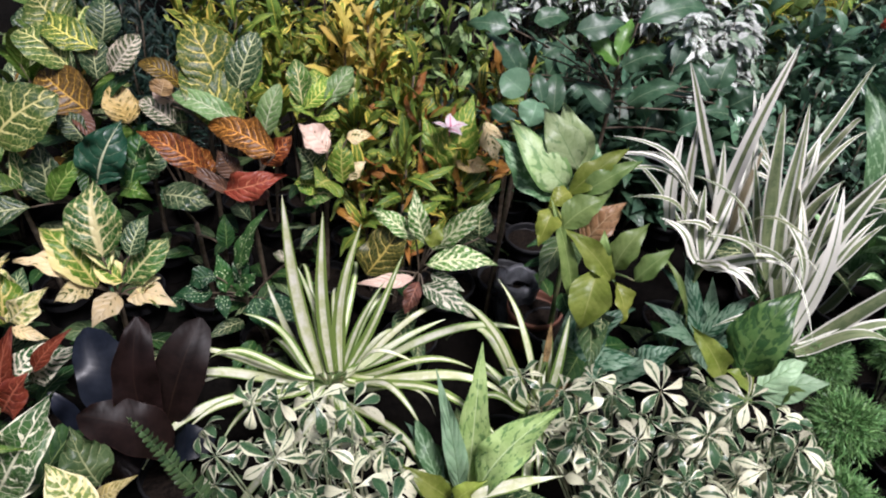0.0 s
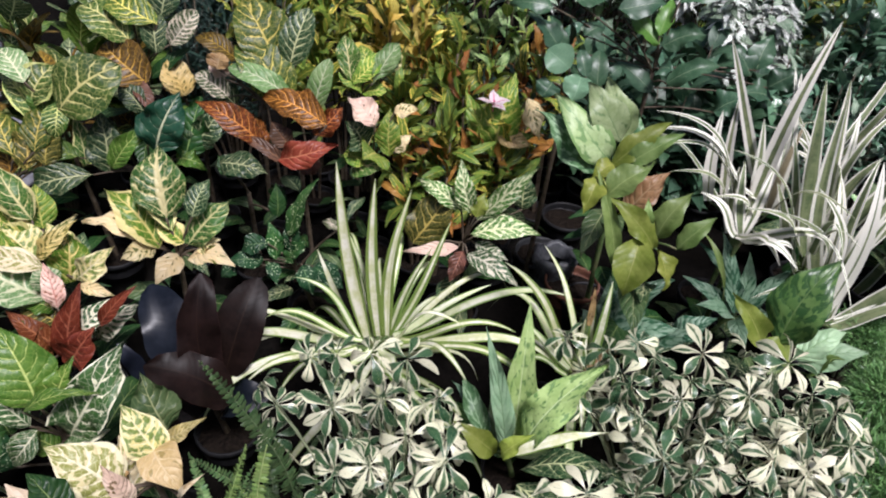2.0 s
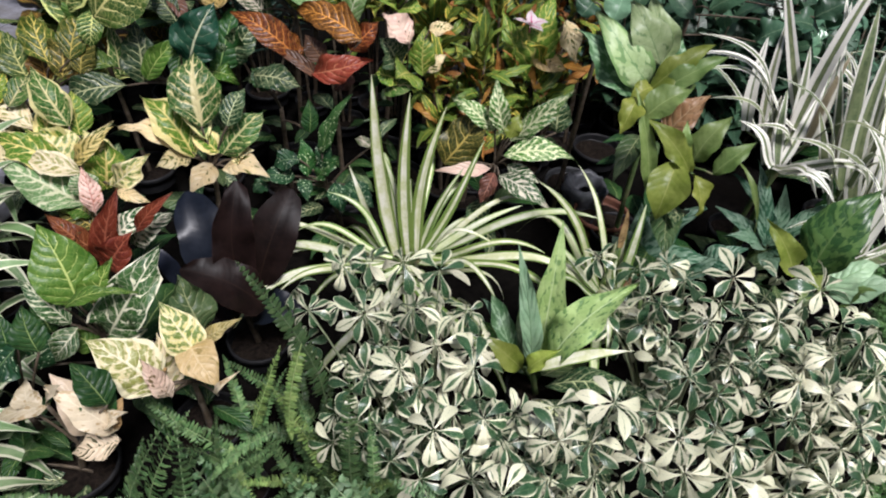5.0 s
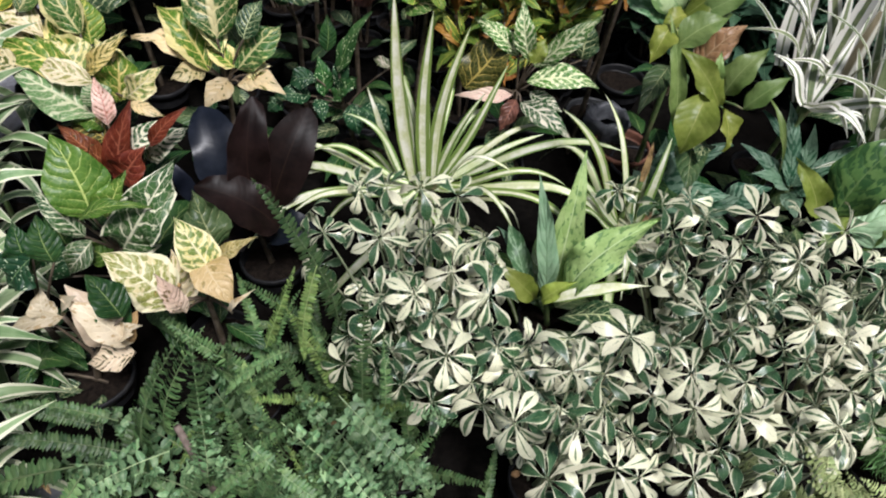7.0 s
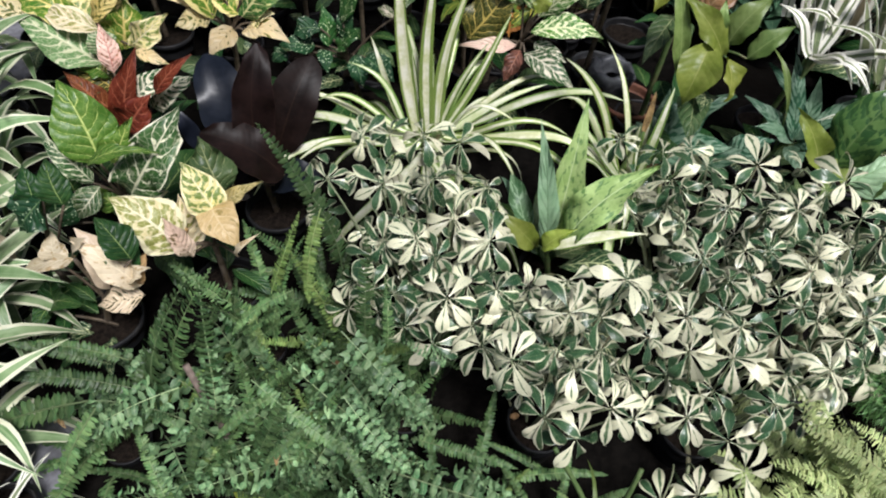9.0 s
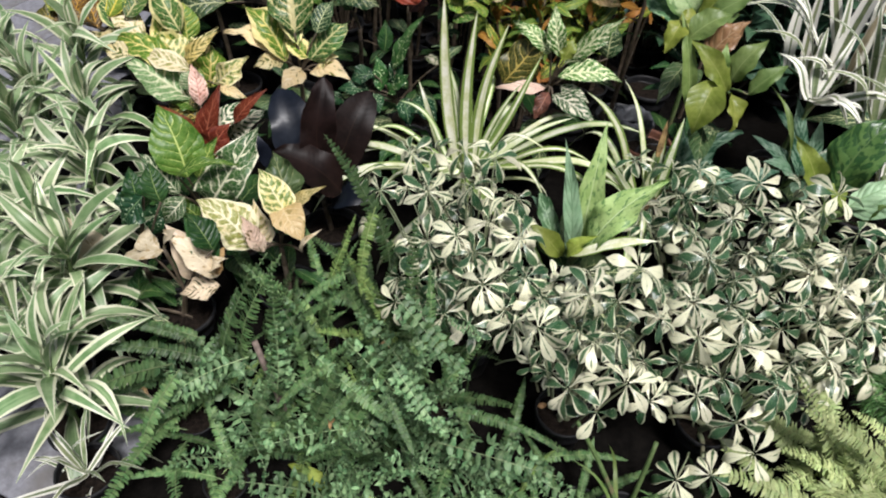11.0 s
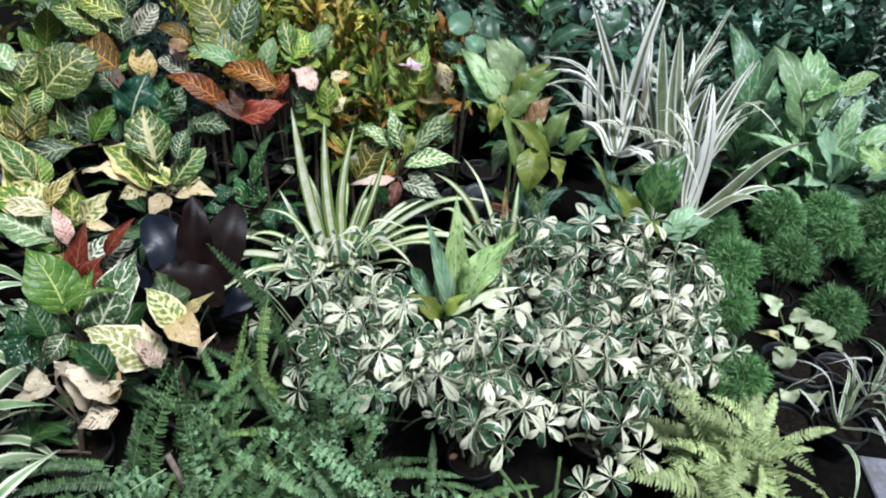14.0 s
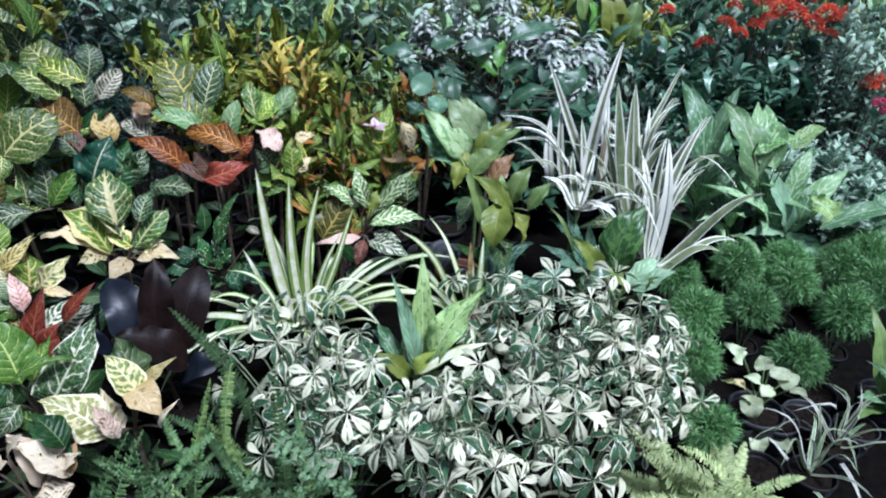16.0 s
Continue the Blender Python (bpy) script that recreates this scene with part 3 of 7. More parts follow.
def finish(p):
    """Stem, leaf stalks and pot."""
    rnd = random.Random(seed())
    top = sum((v for v, _ in p["feet"]), Vector()) / len(p["feet"])
    base_z = 0.09 if p["pot"] else 0.0
    foot = Vector((0, 0, base_z))
    crown = Vector((top.x * 0.6, top.y * 0.6, max(base_z + 0.03, top.z - 0.06)))
    v, f = tube(arc(foot, crown, 0.0, 6), 0.008, 0.006)
    v = [q + Vector((rnd.uniform(-1, 1), rnd.uniform(-1, 1), 0)) * 0.001 for q in v]
    child("stem", mesh("stem", v, f, M[p["stem"]]), p["ob"])
    for q, strap in p["feet"]:
        start = crown if q.z > crown.z - 0.02 else Vector((crown.x, crown.y, max(base_z, q.z - 0.01)))
        if (q - start).length > 0.012:
            v, f = tube(arc(start, q, 0.01, 4), 0.0045 if strap else 0.0032, 0.0024, 5)
            child("leaf_stalk", mesh("leaf_stalk", v, f, M[p["stem"]]), p["ob"])
    # thin arching leaves that fill the clump
    for k in range(p["fill"]):
        a, L = rnd.uniform(0, 360), p["size"] * rnd.uniform(0.5, 0.95)
        v, f, u, s = blade(L, rnd.uniform(0.018, 0.032), rnd.uniform(0.22, 0.42), "strap", 0.3, 0.02, seed(), 14, 4)
        code = rnd.choice(p["codes"])
        child("leaf", mesh("leaf", v, f, LEAF[code], u, s), p["ob"], Matrix.Translation((top.x, top.y, max(base_z, top.z - 0.05))) @ turn(a, rnd.uniform(-45, 12) if "sc" in p["codes"] else rnd.uniform(5, 58), rnd.uniform(-20, 20)))
    # older leaves low on the stem
    for k in range(p["low"]):
        a, h = rnd.uniform(0, 360), rnd.uniform(0.35, 0.85) * crown.z
        code = rnd.choice(["dg", "dg", "dgw", "dl"])
        L = p["size"] * rnd.uniform(0.5, 0.8)
        at = Vector((crown.x * h / crown.z + 0.03 * math.cos(radians(a)), crown.y * h / crown.z + 0.03 * math.sin(radians(a)), h))
        v, f, u, s = blade(L, L * rnd.uniform(0.32, 0.5), 0.1, p["outline"], 0.14, 0.05, seed(), 10, 4, 0.3)
        child("leaf", mesh("leaf", v, f, LEAF[code], u, s), p["ob"], Matrix.Translation(at) @ turn(a, rnd.uniform(-30, 25), rnd.uniform(-25, 25)))
    if p["pot"]:
        pot(p["ob"], p["pot"])


SHARED = {}


def shared_blade(code, outline, aspect, k, cup=0.14, bend=0.1, ny=8, nx=2, curl=0.2):
    """One of a few unit-length blades that many small leaves share."""
    key = (code, outline, aspect, k, bend)
    if key not in SHARED:
        v, f, u, s = blade(1.0, aspect, bend * (0.6 + 0.4 * k), outline, cup, 0.2 if outline == "narrow" else 0.05, seed(), ny, nx if outline == "narrow" else 4, curl)
        s = [(a * 0.1, b * 0.1) for a, b in s]
        SHARED[key] = mesh("leaf", v, f, LEAF[code], u, s)
    return SHARED[key]


def put_leaf(parent, code, outline, aspect, at, az, el, L, twist, rnd, bend=0.1, cup=0.14, name="leaf"):
    me = shared_blade(code, outline, aspect, rnd.randrange(4), cup, bend)
    return child(name, me, parent, Matrix.Translation(at) @ turn(az, el, twist) @ Matrix.Diagonal((L, L, L, 1)))


def rosette(name, label, category, group, x, y, tiers, stem, potted="pot", base=0.0):
    """Leaves in a spiral round an upright stem. tiers: (height, count, length, aspect, lowest rise, highest rise, outline, codes, bow)."""
    p = thing(name, label, category, group, x, y)
    rnd = random.Random(seed())
    a, top = rnd.uniform(0, 360), 0.0
    lean = Vector((rnd.uniform(-0.03, 0.03), rnd.uniform(-0.03, 0.03), 0))
    for h, count, L, aspect, e0, e1, outline, codes, bow in tiers:
        for k in range(count):
            a += 137.5 + rnd.uniform(-12, 12)
            s = k / max(1, count - 1)
            at = lean * h / 0.3 + Vector((0, 0, h + (s - 0.5) * 0.06))
            put_leaf(p, rnd.choice(codes), outline, aspect, at, a, e0 + (e1 - e0) * s + rnd.uniform(-8, 8), L * rnd.uniform(0.8, 1.15) * (1 - 0.25 * s),
                     rnd.uniform(-25, 25), rnd, bow)
        top = max(top, h)
    v, f = tube([Vector((0, 0, 0.09 if potted else 0)), lean * top / 0.6 + Vector((0, 0, top * 0.5 + 0.04)), lean * top / 0.3 + Vector((0, 0, top))], 0.007, 0.004)
    child("stem", mesh("stem", v, f, M[stem]), p)
    if potted:
        pot(p, potted, 0.06, 0.1)
    return p


def foliage(parent, code, outline, aspect, bow, places):
    """Small leaves past counting, joined into one part."""
    forms = [blade(1.0, aspect, bow * (0.6 + 0.4 * k), outline, 0.14, 0.05, 60 + k, 6, 2, 0.2) for k in range(4)]
    V, U, S, F, n = [], [], [], [], 0
    for i, m in enumerate(places):
        v, f, u, s = forms[i % 4]
        V.append(np.asarray(v) @ np.asarray(m.to_3x3()).T + np.asarray(m.translation))
        U.append(np.asarray(u))
        S.append(np.asarray(s) * m.to_scale().x)
        F += [tuple(c + n for c in fc) for fc in f]
        n += len(v)
    me = mesh("foliage", np.concatenate(V), F, LEAF[code], np.concatenate(U), np.concatenate(S))
    return tagged(child("foliage", me, parent), kind="stuff")


def bush(name, label, category, group, x, y, h, r, stems, per, L, aspect, outline, codes, stem="stem_dark", rise=(5, 60), low=0.25, bow=0.1, potted="pot", flowers=None):
    """A shrub of several stems, each with leaves all along it."""
    p = thing(name, label, category, group, x, y)
    rnd = random.Random(seed())
    z0, grown = (0.09 if potted else 0.0), {}
    for k in range(stems):
        a = 2 * math.pi * (k + rnd.uniform(-0.3, 0.3)) / stems
        out = r * rnd.uniform(0.25, 1.0)
        tip = Vector((out * math.cos(a), out * math.sin(a), h * (1 - 0.28 * (out / r) ** 2) * rnd.uniform(0.86, 1.06)))
        foot = Vector((tip.x * 0.15, tip.y * 0.15, z0))
        pts = arc(foot, tip, 0.03 * h, 5)
        v, f = tube(pts, 0.005, 0.002, 5)
        child("stem", mesh("stem", v, f, M[stem]), p)
        b = rnd.uniform(0, 360)
        for q in range(per):
            s = low + (1 - low) * (q + 0.5) / per
            b += 137.5 + rnd.uniform(-15, 15)
            i = min(int(s * 5), 4)
            at = Vector(pts[i]).lerp(Vector(pts[i + 1]), s * 5 - i)
            el = rise[0] + (rise[1] - rise[0]) * s + rnd.uniform(-18, 18)
            code, q = rnd.choice(codes), L * rnd.uniform(0.7, 1.15)
            grown.setdefault(code, []).append(Matrix.Translation(at) @ turn(b, el, rnd.uniform(-30, 30)) @ Matrix.Diagonal((q, q, q, 1)))
        if flowers and rnd.random() < flowers[1]:
            cluster(p, tip + Vector((0, 0, 0.015)), flowers[0], flowers[2], rnd)
    for code, places in grown.items():
        foliage(p, code, outline, aspect, bow, places)
    if potted:
        pot(p, potted)
    return p


def heads(p, code, rows):
    """Flower heads at given places over a bush, each on its stalk."""
    rnd = random.Random(seed())
    for x, y, z, r in rows:
        r *= 1.15
        v, f = tube(arc((x * 0.5, y * 0.5, z * 0.6), (x, y, z), 0.01, 4), 0.003, 0.002, 5)
        child("flower_stalk", mesh("flower_stalk", v, f, M["stem_dark"]), p)
        cluster(p, Vector((x, y, z)), code, r, rnd)


def cluster(parent, at, code, r, rnd):
    """A rounded head of many four-petalled florets, one mesh."""
    key = ("head", code)
    if key not in SHARED:
        verts, faces, uvs, sizes = [], [], [], []
        for k in range(60):
            z = 1 - 1.2 * (k + 0.5) / 60
            a, q = k * 2.39996, math.sqrt(max(0, 1 - z * z))
            d = Vector((q * math.cos(a), q * math.sin(a), z))
            R = turn(math.degrees(a), math.degrees(math.asin(d.z)), 0)
            for petal in range(4):
                bv, bf, bu, bs = blade(0.34, 0.2, 0.05, "oval", 0.1, 0.0, k, 3, 2)
                m = Matrix.Translation(d * (0.8 + 0.15 * ((k * 7) % 5) / 5)) @ R @ Matrix.Rotation(radians(-90), 4, "X") @ Matrix.Rotation(radians(90 * petal + 20), 4, "Z") @ Matrix.Rotation(radians(70 + 15), 4, "X").inverted()
                n = len(verts)
                verts += [m @ Vector(c) for c in bv]
                faces += [tuple(i + n for i in fc) for fc in bf]
                uvs += bu
                sizes += [(c * 0.05 + k, e * 0.05) for c, e in bs]
        SHARED[key] = mesh("flower_head", verts, faces, LEAF[code], uvs, sizes)
    child("flower_head", SHARED[key], parent, Matrix.Translation(at) @ pose(0, 0, 0, rnd.uniform(-25, 25), rnd.uniform(-25, 25), rnd.uniform(0, 360)) @ Matrix.Diagonal((r, r, r * 0.8, 1)))


# ---- plants set leaf by leaf ----
p = plant("croton", "yellow and green croton with cream lower leaves", "croton", "crotons", -0.62, 1.12, "oval", "stem_dark", "pot")
leaves(p, [
    ("gym", .005, -.02, .567, 108, 49, .161, .12, 0.08, 3, 0.2),
    ("yv", -.025, -.02, .483, 154, 39, .174, .102, 0.08, -17, 0.25),
    ("cr", -.043, -.02, .503, 180, 16, .146, .055, 0.08, -27),
    ("gy", .041, -.02, .499, 30, 43, .138, .088, 0.08, 32, 0.3),
    ("yv", .032, -.02, .501, 163, 24, .074, .062, 0.08, -22),
    ("cr", .015, -.02, .468, -109, -13, .087, .063, 0.08, -20),
    ("cr", .04, -.02, .465, -27, 16, .136, .069, 0.08, 24),
    ("dgw", .061, -.02, .574, 66, 44, .092, .062, 0.08, 21),
])
leaves(p, [
    ("cr", .062, -.02, .487, 0, 35, .059, .056, 0.08, 35),
    ("gy", .012, -.02, .532, 136, 33, .138, .064, 0.08, -11),
    ("cr", -.034, -.02, .481, -131, 7, .08, .057, 0.08, -30),
])
finish(p)
p = plant("croton", "yellow speckled croton with broad leaves", "croton", "crotons", -0.97, 1.16, "oval", "stem_dark", "pot")
leaves(p, [
    ("yc", 0.048, -0.080, 0.431, 147, 28, 0.125, 0.114, 0.12, -14, 0.3),
    ("cy", 0.050, -0.080, 0.437, 22, 42, 0.140, 0.045, 0.15, 51, 0.4),
    ("yv", 0.054, -0.100, 0.434, 174, 12, 0.206, 0.084, 0.16, -29, 0.3),
    ("yv", 0.115, -0.090, 0.389, 92, 63, 0.110, 0.105, 0.12, 20, 0.35),
    ("yc", 0.146, -0.110, 0.416, 19, 40, 0.120, 0.068, 0.15, 49, 0.35),
    ("cv", 0.088, -0.120, 0.454, 175, 9, 0.127, 0.068, 0.15, -30, 0.35),
    ("cr", -0.058, -0.120, 0.456, 173, 15, 0.090, 0.058, 0.15, -27, 0.4),
    ("yv", 0.047, -0.060, 0.428, 163, 21, 0.146, 0.090, 0.12, -22, 0.3),
])
leaves(p, [
    ("gy", 0.014, 0.000, 0.488, 145, 46, 0.153, 0.087, 0.1, -13, 0.3),
    ("cr", 0.049, -0.060, 0.438, 25, 44, 0.131, 0.052, 0.15, 51, 0.4),
    ("yc", 0.076, -0.040, 0.379, 86, 68, 0.106, 0.089, 0.1, 27, 0.35),
    ("yv", -0.009, -0.020, 0.391, 137, 54, 0.150, 0.083, 0.1, -7, 0.35),
    ("yc", 0.100, -0.040, 0.381, 139, 43, 0.127, 0.083, 0.1, -9, 0.35),
    ("gyv", 0.019, 0.020, 0.450, 113, 52, 0.106, 0.082, 0.1, 8, 0.35),
])
finish(p)
p = plant("croton", "pale green croton leaf with white veins", "croton", "crotons", -0.9, 1.05, "oval", "stem_dark", "pot")
leaves(p, [
    ("wl", .013, -.03, .379, 180, 31, .184, .121, 0.08, -23, 0.2),
    ("gr", .03, -.03, .351, -156, 20, .078, .062, 0.08, -29),
    ("wl", .026, -.03, .405, 141, 60, .064, .069, 0.08, -7),
])
finish(p)
p = plant("croton", "dark red croton with a pink variegated leaf", "croton", "crotons", -0.83, 0.99, "oval", "stem_dark", "pot")
leaves(p, [
    ("pk", -0.009, -0.010, 0.393, 123, 62, 0.103, 0.052, 0.08, 1),
    ("rd", -0.009, -0.040, 0.252, 44, 70, 0.210, 0.078, 0.05, 56, 0.6),
    ("rd", -0.027, -0.030, 0.299, 174, 44, 0.126, 0.061, 0.1, -26, 0.5),
    ("bgv", -0.030, 0.000, 0.339, 173, 21, 0.087, 0.082, 0.08, -26),
    ("rd", 0.085, -0.030, 0.370, 20, 47, 0.128, 0.042, 0.1, 50, 0.6),
    ("rd", 0.008, -0.060, 0.270, 8, 56, 0.133, 0.096, 0.08, 63, 0.6),
    ("cr", 0.031, 0.030, 0.431, -14, -4, 0.084, 0.032, 0.08, 27),
    ("wg", 0.004, -0.010, 0.305, 11, 46, 0.155, 0.065, 0.08, 52),
])
leaves(p, [
    ("wg", 0.051, 0.000, 0.298, 18, 40, 0.125, 0.085, 0.08, 45),
    ("rd", -0.048, -0.050, 0.261, 101, 84, 0.091, 0.057, 0.08, 22, 0.6),
])
finish(p)
p = plant("croton", "green croton with white-veined lower leaves", "croton", "crotons", -0.7, 0.8, "oval", "stem_dark", "pot")
leaves(p, [
    ("gr", -0.079, -0.050, 0.350, 137, 54, 0.176, 0.129, 0.1, -5, 0.22),
    ("gr", -0.063, -0.030, 0.337, 34, 62, 0.115, 0.081, 0.08, 55, 0.5),
    ("gr", -0.079, -0.090, 0.384, 8, 19, 0.151, 0.042, 0.08, 18, 0.4),
    ("wv", -0.033, -0.060, 0.278, 25, 57, 0.264, 0.125, 0.14, 53, 0.35),
    ("wv", -0.106, -0.060, 0.300, 167, 45, 0.130, 0.059, 0.15, -20, 0.3),
    ("wv", -0.085, -0.070, 0.304, -131, -38, 0.084, 0.064, 0.2, -35, 0.4),
    ("sp", -0.219, -0.080, 0.161, 79, 73, 0.140, 0.115, 0.08, 38),
    ("gr", -0.066, -0.060, 0.231, 180, 40, 0.082, 0.057, 0.08, -24),
])
leaves(p, [
    ("dg", -.173, -.04, .239, 150, 60, .08, .072, 0.08, -12),
])
finish(p)
p = plant("croton", "yellow croton with cream and tan old leaves", "croton", "crotons", -0.52, 0.66, "oval", "stem_dark", "pot")
leaves(p, [
    ("cv", -0.044, -0.060, 0.311, 171, 38, 0.161, 0.115, 0.12, -20, 0.25),
    ("yc", 0.035, -0.040, 0.400, 150, 48, 0.120, 0.085, 0.1, -15, 0.4),
    ("tv", 0.010, -0.020, 0.415, -43, -17, 0.108, 0.083, 0.2, 9, 0.4),
    ("dl", 0.013, 0.040, 0.375, 139, 59, 0.119, 0.089, 0.08, -12),
    ("tv", 0.035, -0.010, 0.416, 8, 37, 0.091, 0.036, 0.1, 37, 0.6),
    ("pkw", -0.018, -0.080, 0.323, 166, 65, 0.098, 0.050, 0.1, -24, 0.6),
    ("pc", 0.075, -0.080, 0.344, 0, 59, 0.091, 0.017, 0.2, 52, 0.8),
    ("cv", -0.044, -0.020, 0.274, 125, 79, 0.123, 0.080, 0.08, -2),
])
leaves(p, [
    ("tan", -.055, -.04, .291, 180, 66, .088, .058, 0.08, -26),
])
finish(p)
p = plant("croton", "croton with cream fallen leaves and one dark leaf", "croton", "crotons", -0.74, 0.53, "oval", "stem_dark", "pot")
leaves(p, [
    ("dg", 0.123, -0.010, 0.367, 153, 46, 0.095, 0.071, 0.1, -11, 0.3),
    ("pc", 0.064, 0.010, 0.240, 156, 60, 0.146, 0.093, 0.15, -13, 0.4),
    ("pc", .117, -.01, .285, 180, 50, .146, .065, 0.15, -22),
    ("dg", .106, -.01, .301, 142, 51, .129, .07, 0.08, -9),
    ("pcs", .12, -.01, .256, -160, -8, .089, .058, 0.12, -25),
    ("pc", .009, -.01, .34, -171, -28, .151, .041, 0.08, -28),
    ("pc", -.024, -.01, .32, 112, 58, .061, .05, 0.08, 5),
    ("pc", .11, -.01, .296, 0, 53, .066, .039, 0.08, 33),
])
leaves(p, [
    ("pc", .012, -.01, .354, 0, 57, .067, .035, 0.08, 37),
    ("dg", -.085, -.01, .129, 95, 74, .112, .068, 0.08, 13),
    ("dg", -.099, -.01, .126, -17, 47, .155, .071, 0.08, 25),
    ("tan", .115, -.01, .288, 60, 61, .071, .045, 0.08, 23),
])
finish(p)
p = plant("croton", "cream edged croton beside striped dracaenas", "croton", "crotons", -0.84, 0.6, "oval", "stem_dark", "pot")
leaves(p, [
    ("pc", -.09, -.04, .187, 156, 60, .148, .079, 0.08, -10),
    ("dg", -.032, -.04, .041, 86, 77, .137, .074, 0.08, 18),
    ("dg", -.044, -.04, .081, 22, 41, .106, .091, 0.08, 29),
    ("dg", .052, -.04, .399, 121, 62, .1, .066, 0.08, 2),
    ("sp", .071, -.04, .45, -150, -48, .088, .078, 0.08, -33),
    ("dg", .106, -.04, .442, 126, 54, .085, .059, 0.08, -1),
])
finish(p)
p = plant("croton", "dark green croton with a bright midrib", "croton", "crotons", -0.77, 1.5, "oval", "stem_dark", "pot")
leaves(p, [
    ("dgm", 0.001, -0.060, 0.522, 42, 58, 0.169, 0.128, 0.08, 51, 0.25),
    ("dgw", -0.127, -0.070, 0.456, 106, 70, 0.155, 0.108, 0.1, 10, 0.3),
    ("gr", -0.111, -0.080, 0.474, 23, 47, 0.151, 0.070, 0.12, 55, 0.5),
    ("gr", -0.189, -0.080, 0.498, 170, 16, 0.116, 0.063, 0.12, -31, 0.4),
    ("dgw", -0.156, -0.100, 0.462, -167, -14, 0.177, 0.086, 0.16, -42, 0.3),
    ("gy", -0.191, -0.060, 0.465, 115, 70, 0.133, 0.053, 0.1, 4, 0.4),
    ("dgw", -0.045, 0.020, 0.587, 153, 32, 0.103, 0.072, 0.08, -25),
    ("dgw", 0.073, 0.000, 0.504, 27, 50, 0.138, 0.089, 0.08, 52),
])
leaves(p, [
    ("gr", .036, -.02, .481, -15, 1, .076, .094, 0.08, 28),
    ("dg", .058, -.02, .483, 67, 59, .166, .105, 0.08, 21),
])
finish(p)
p = plant("croton", "round-leaved green croton with pale veins", "croton", "crotons", -0.98, 1.5, "round", "stem_dark", "pot")
leaves(p, [
    ("gw", -0.008, -0.060, 0.623, 23, 33, 0.186, 0.163, 0.1, 52, 0.2),
    ("gw", -.091, -.04, .62, 50, 46, .114, .107, 0.08, 34),
    ("gr", -.064, -.04, .592, 101, 58, .076, .074, 0.08, 11),
    ("gw", -.078, -.04, .568, 148, 40, .146, .072, 0.08, -13),
    ("gw", -.019, -.04, .627, -93, -53, .084, .065, 0.08, -17),
    ("wl", -.087, -.04, .68, 141, 27, .125, .079, 0.08, -11),
])
finish(p)
p = plant("croton", "croton with large rounded green and bronze leaves", "croton", "crotons", -0.9, 1.68, "round", "stem_dark", "pot")
leaves(p, [
    ("gw", 0.038, -0.060, 0.739, 163, 28, 0.150, 0.119, 0.1, -31, 0.3),
    ("gd", 0.111, -0.040, 0.779, 159, 17, 0.177, 0.095, 0.1, -32, 0.3),
    ("bv", 0.080, -0.100, 0.642, 161, 35, 0.147, 0.131, 0.1, -28, 0.25),
    ("dgw", 0.104, -0.060, 0.710, 101, 56, 0.109, 0.078, 0.08, 11),
    ("cw", 0.145, -0.060, 0.736, 31, 46, 0.112, 0.070, 0.1, 53, 0.4),
    ("cy", 0.167, -0.080, 0.603, 129, 60, 0.103, 0.091, 0.1, -10, 0.4),
    ("dgw", 0.107, 0.000, 0.782, 89, 57, 0.111, 0.085, 0.08, 20),
    ("gw", 0.017, 0.020, 0.790, 147, 34, 0.131, 0.129, 0.08, -21),
])
leaves(p, [
    ("rb", 0.047, -0.100, 0.649, -45, -31, 0.099, 0.048, 0.08, 12),
    ("dg", .077, -.06, .639, 16, 36, .135, .046, 0.08, 40),
])
finish(p)
p = plant("croton", "croton with large rounded green leaves", "croton", "crotons", -0.55, 1.64, "round", "stem_dark", "pot")
leaves(p, [
    ("gd", 0.074, -0.040, 0.700, 141, 49, 0.192, 0.154, 0.1, -25, 0.25),
    ("gd", 0.107, -0.080, 0.629, 155, 44, 0.200, 0.143, 0.1, -33, 0.25),
    ("dgw", 0.106, -0.040, 0.712, 53, 60, 0.152, 0.096, 0.1, 37, 0.3),
    ("gwl", 0.121, -0.100, 0.647, 173, 23, 0.180, 0.067, 0.16, -40, 0.3),
    ("gwl", 0.167, -0.060, 0.602, 45, 66, 0.140, 0.068, 0.1, 42, 0.3),
    ("bv", -0.036, -0.020, 0.705, 170, 26, 0.123, 0.061, 0.15, -39, 0.3),
    ("cw", -0.065, -0.040, 0.609, 167, 30, 0.104, 0.071, 0.1, -36, 0.3),
    ("pkw", -0.080, -0.020, 0.651, 139, 63, 0.066, 0.055, 0.08, -22),
])
leaves(p, [
    ("tan", -.079, -.06, .696, 64, 59, .043, .066, 0.08, 23),
])
finish(p)
p = plant("croton", "yellow speckled croton leaf on a bare stem", "croton", "crotons", -0.75, 1.72, "oval", "stem_dark", "pot")
leaves(p, [
    ("cy", -.016, -.06, .569, 110, 66, .103, .105, 0.08, 3),
    ("dgw", .137, -.06, .543, 180, 42, .138, .094, 0.08, -31),
    ("dgw", -.008, -.06, .533, -25, -20, .125, .091, 0.08, 21),
    ("dg", -.006, -.06, .426, 34, 56, .129, .102, 0.08, 35),
])
finish(p)
p = plant("croton", "red and bronze croton with orange veins", "croton", "crotons", -0.38, 1.46, "oval", "stem_dark", "pot")
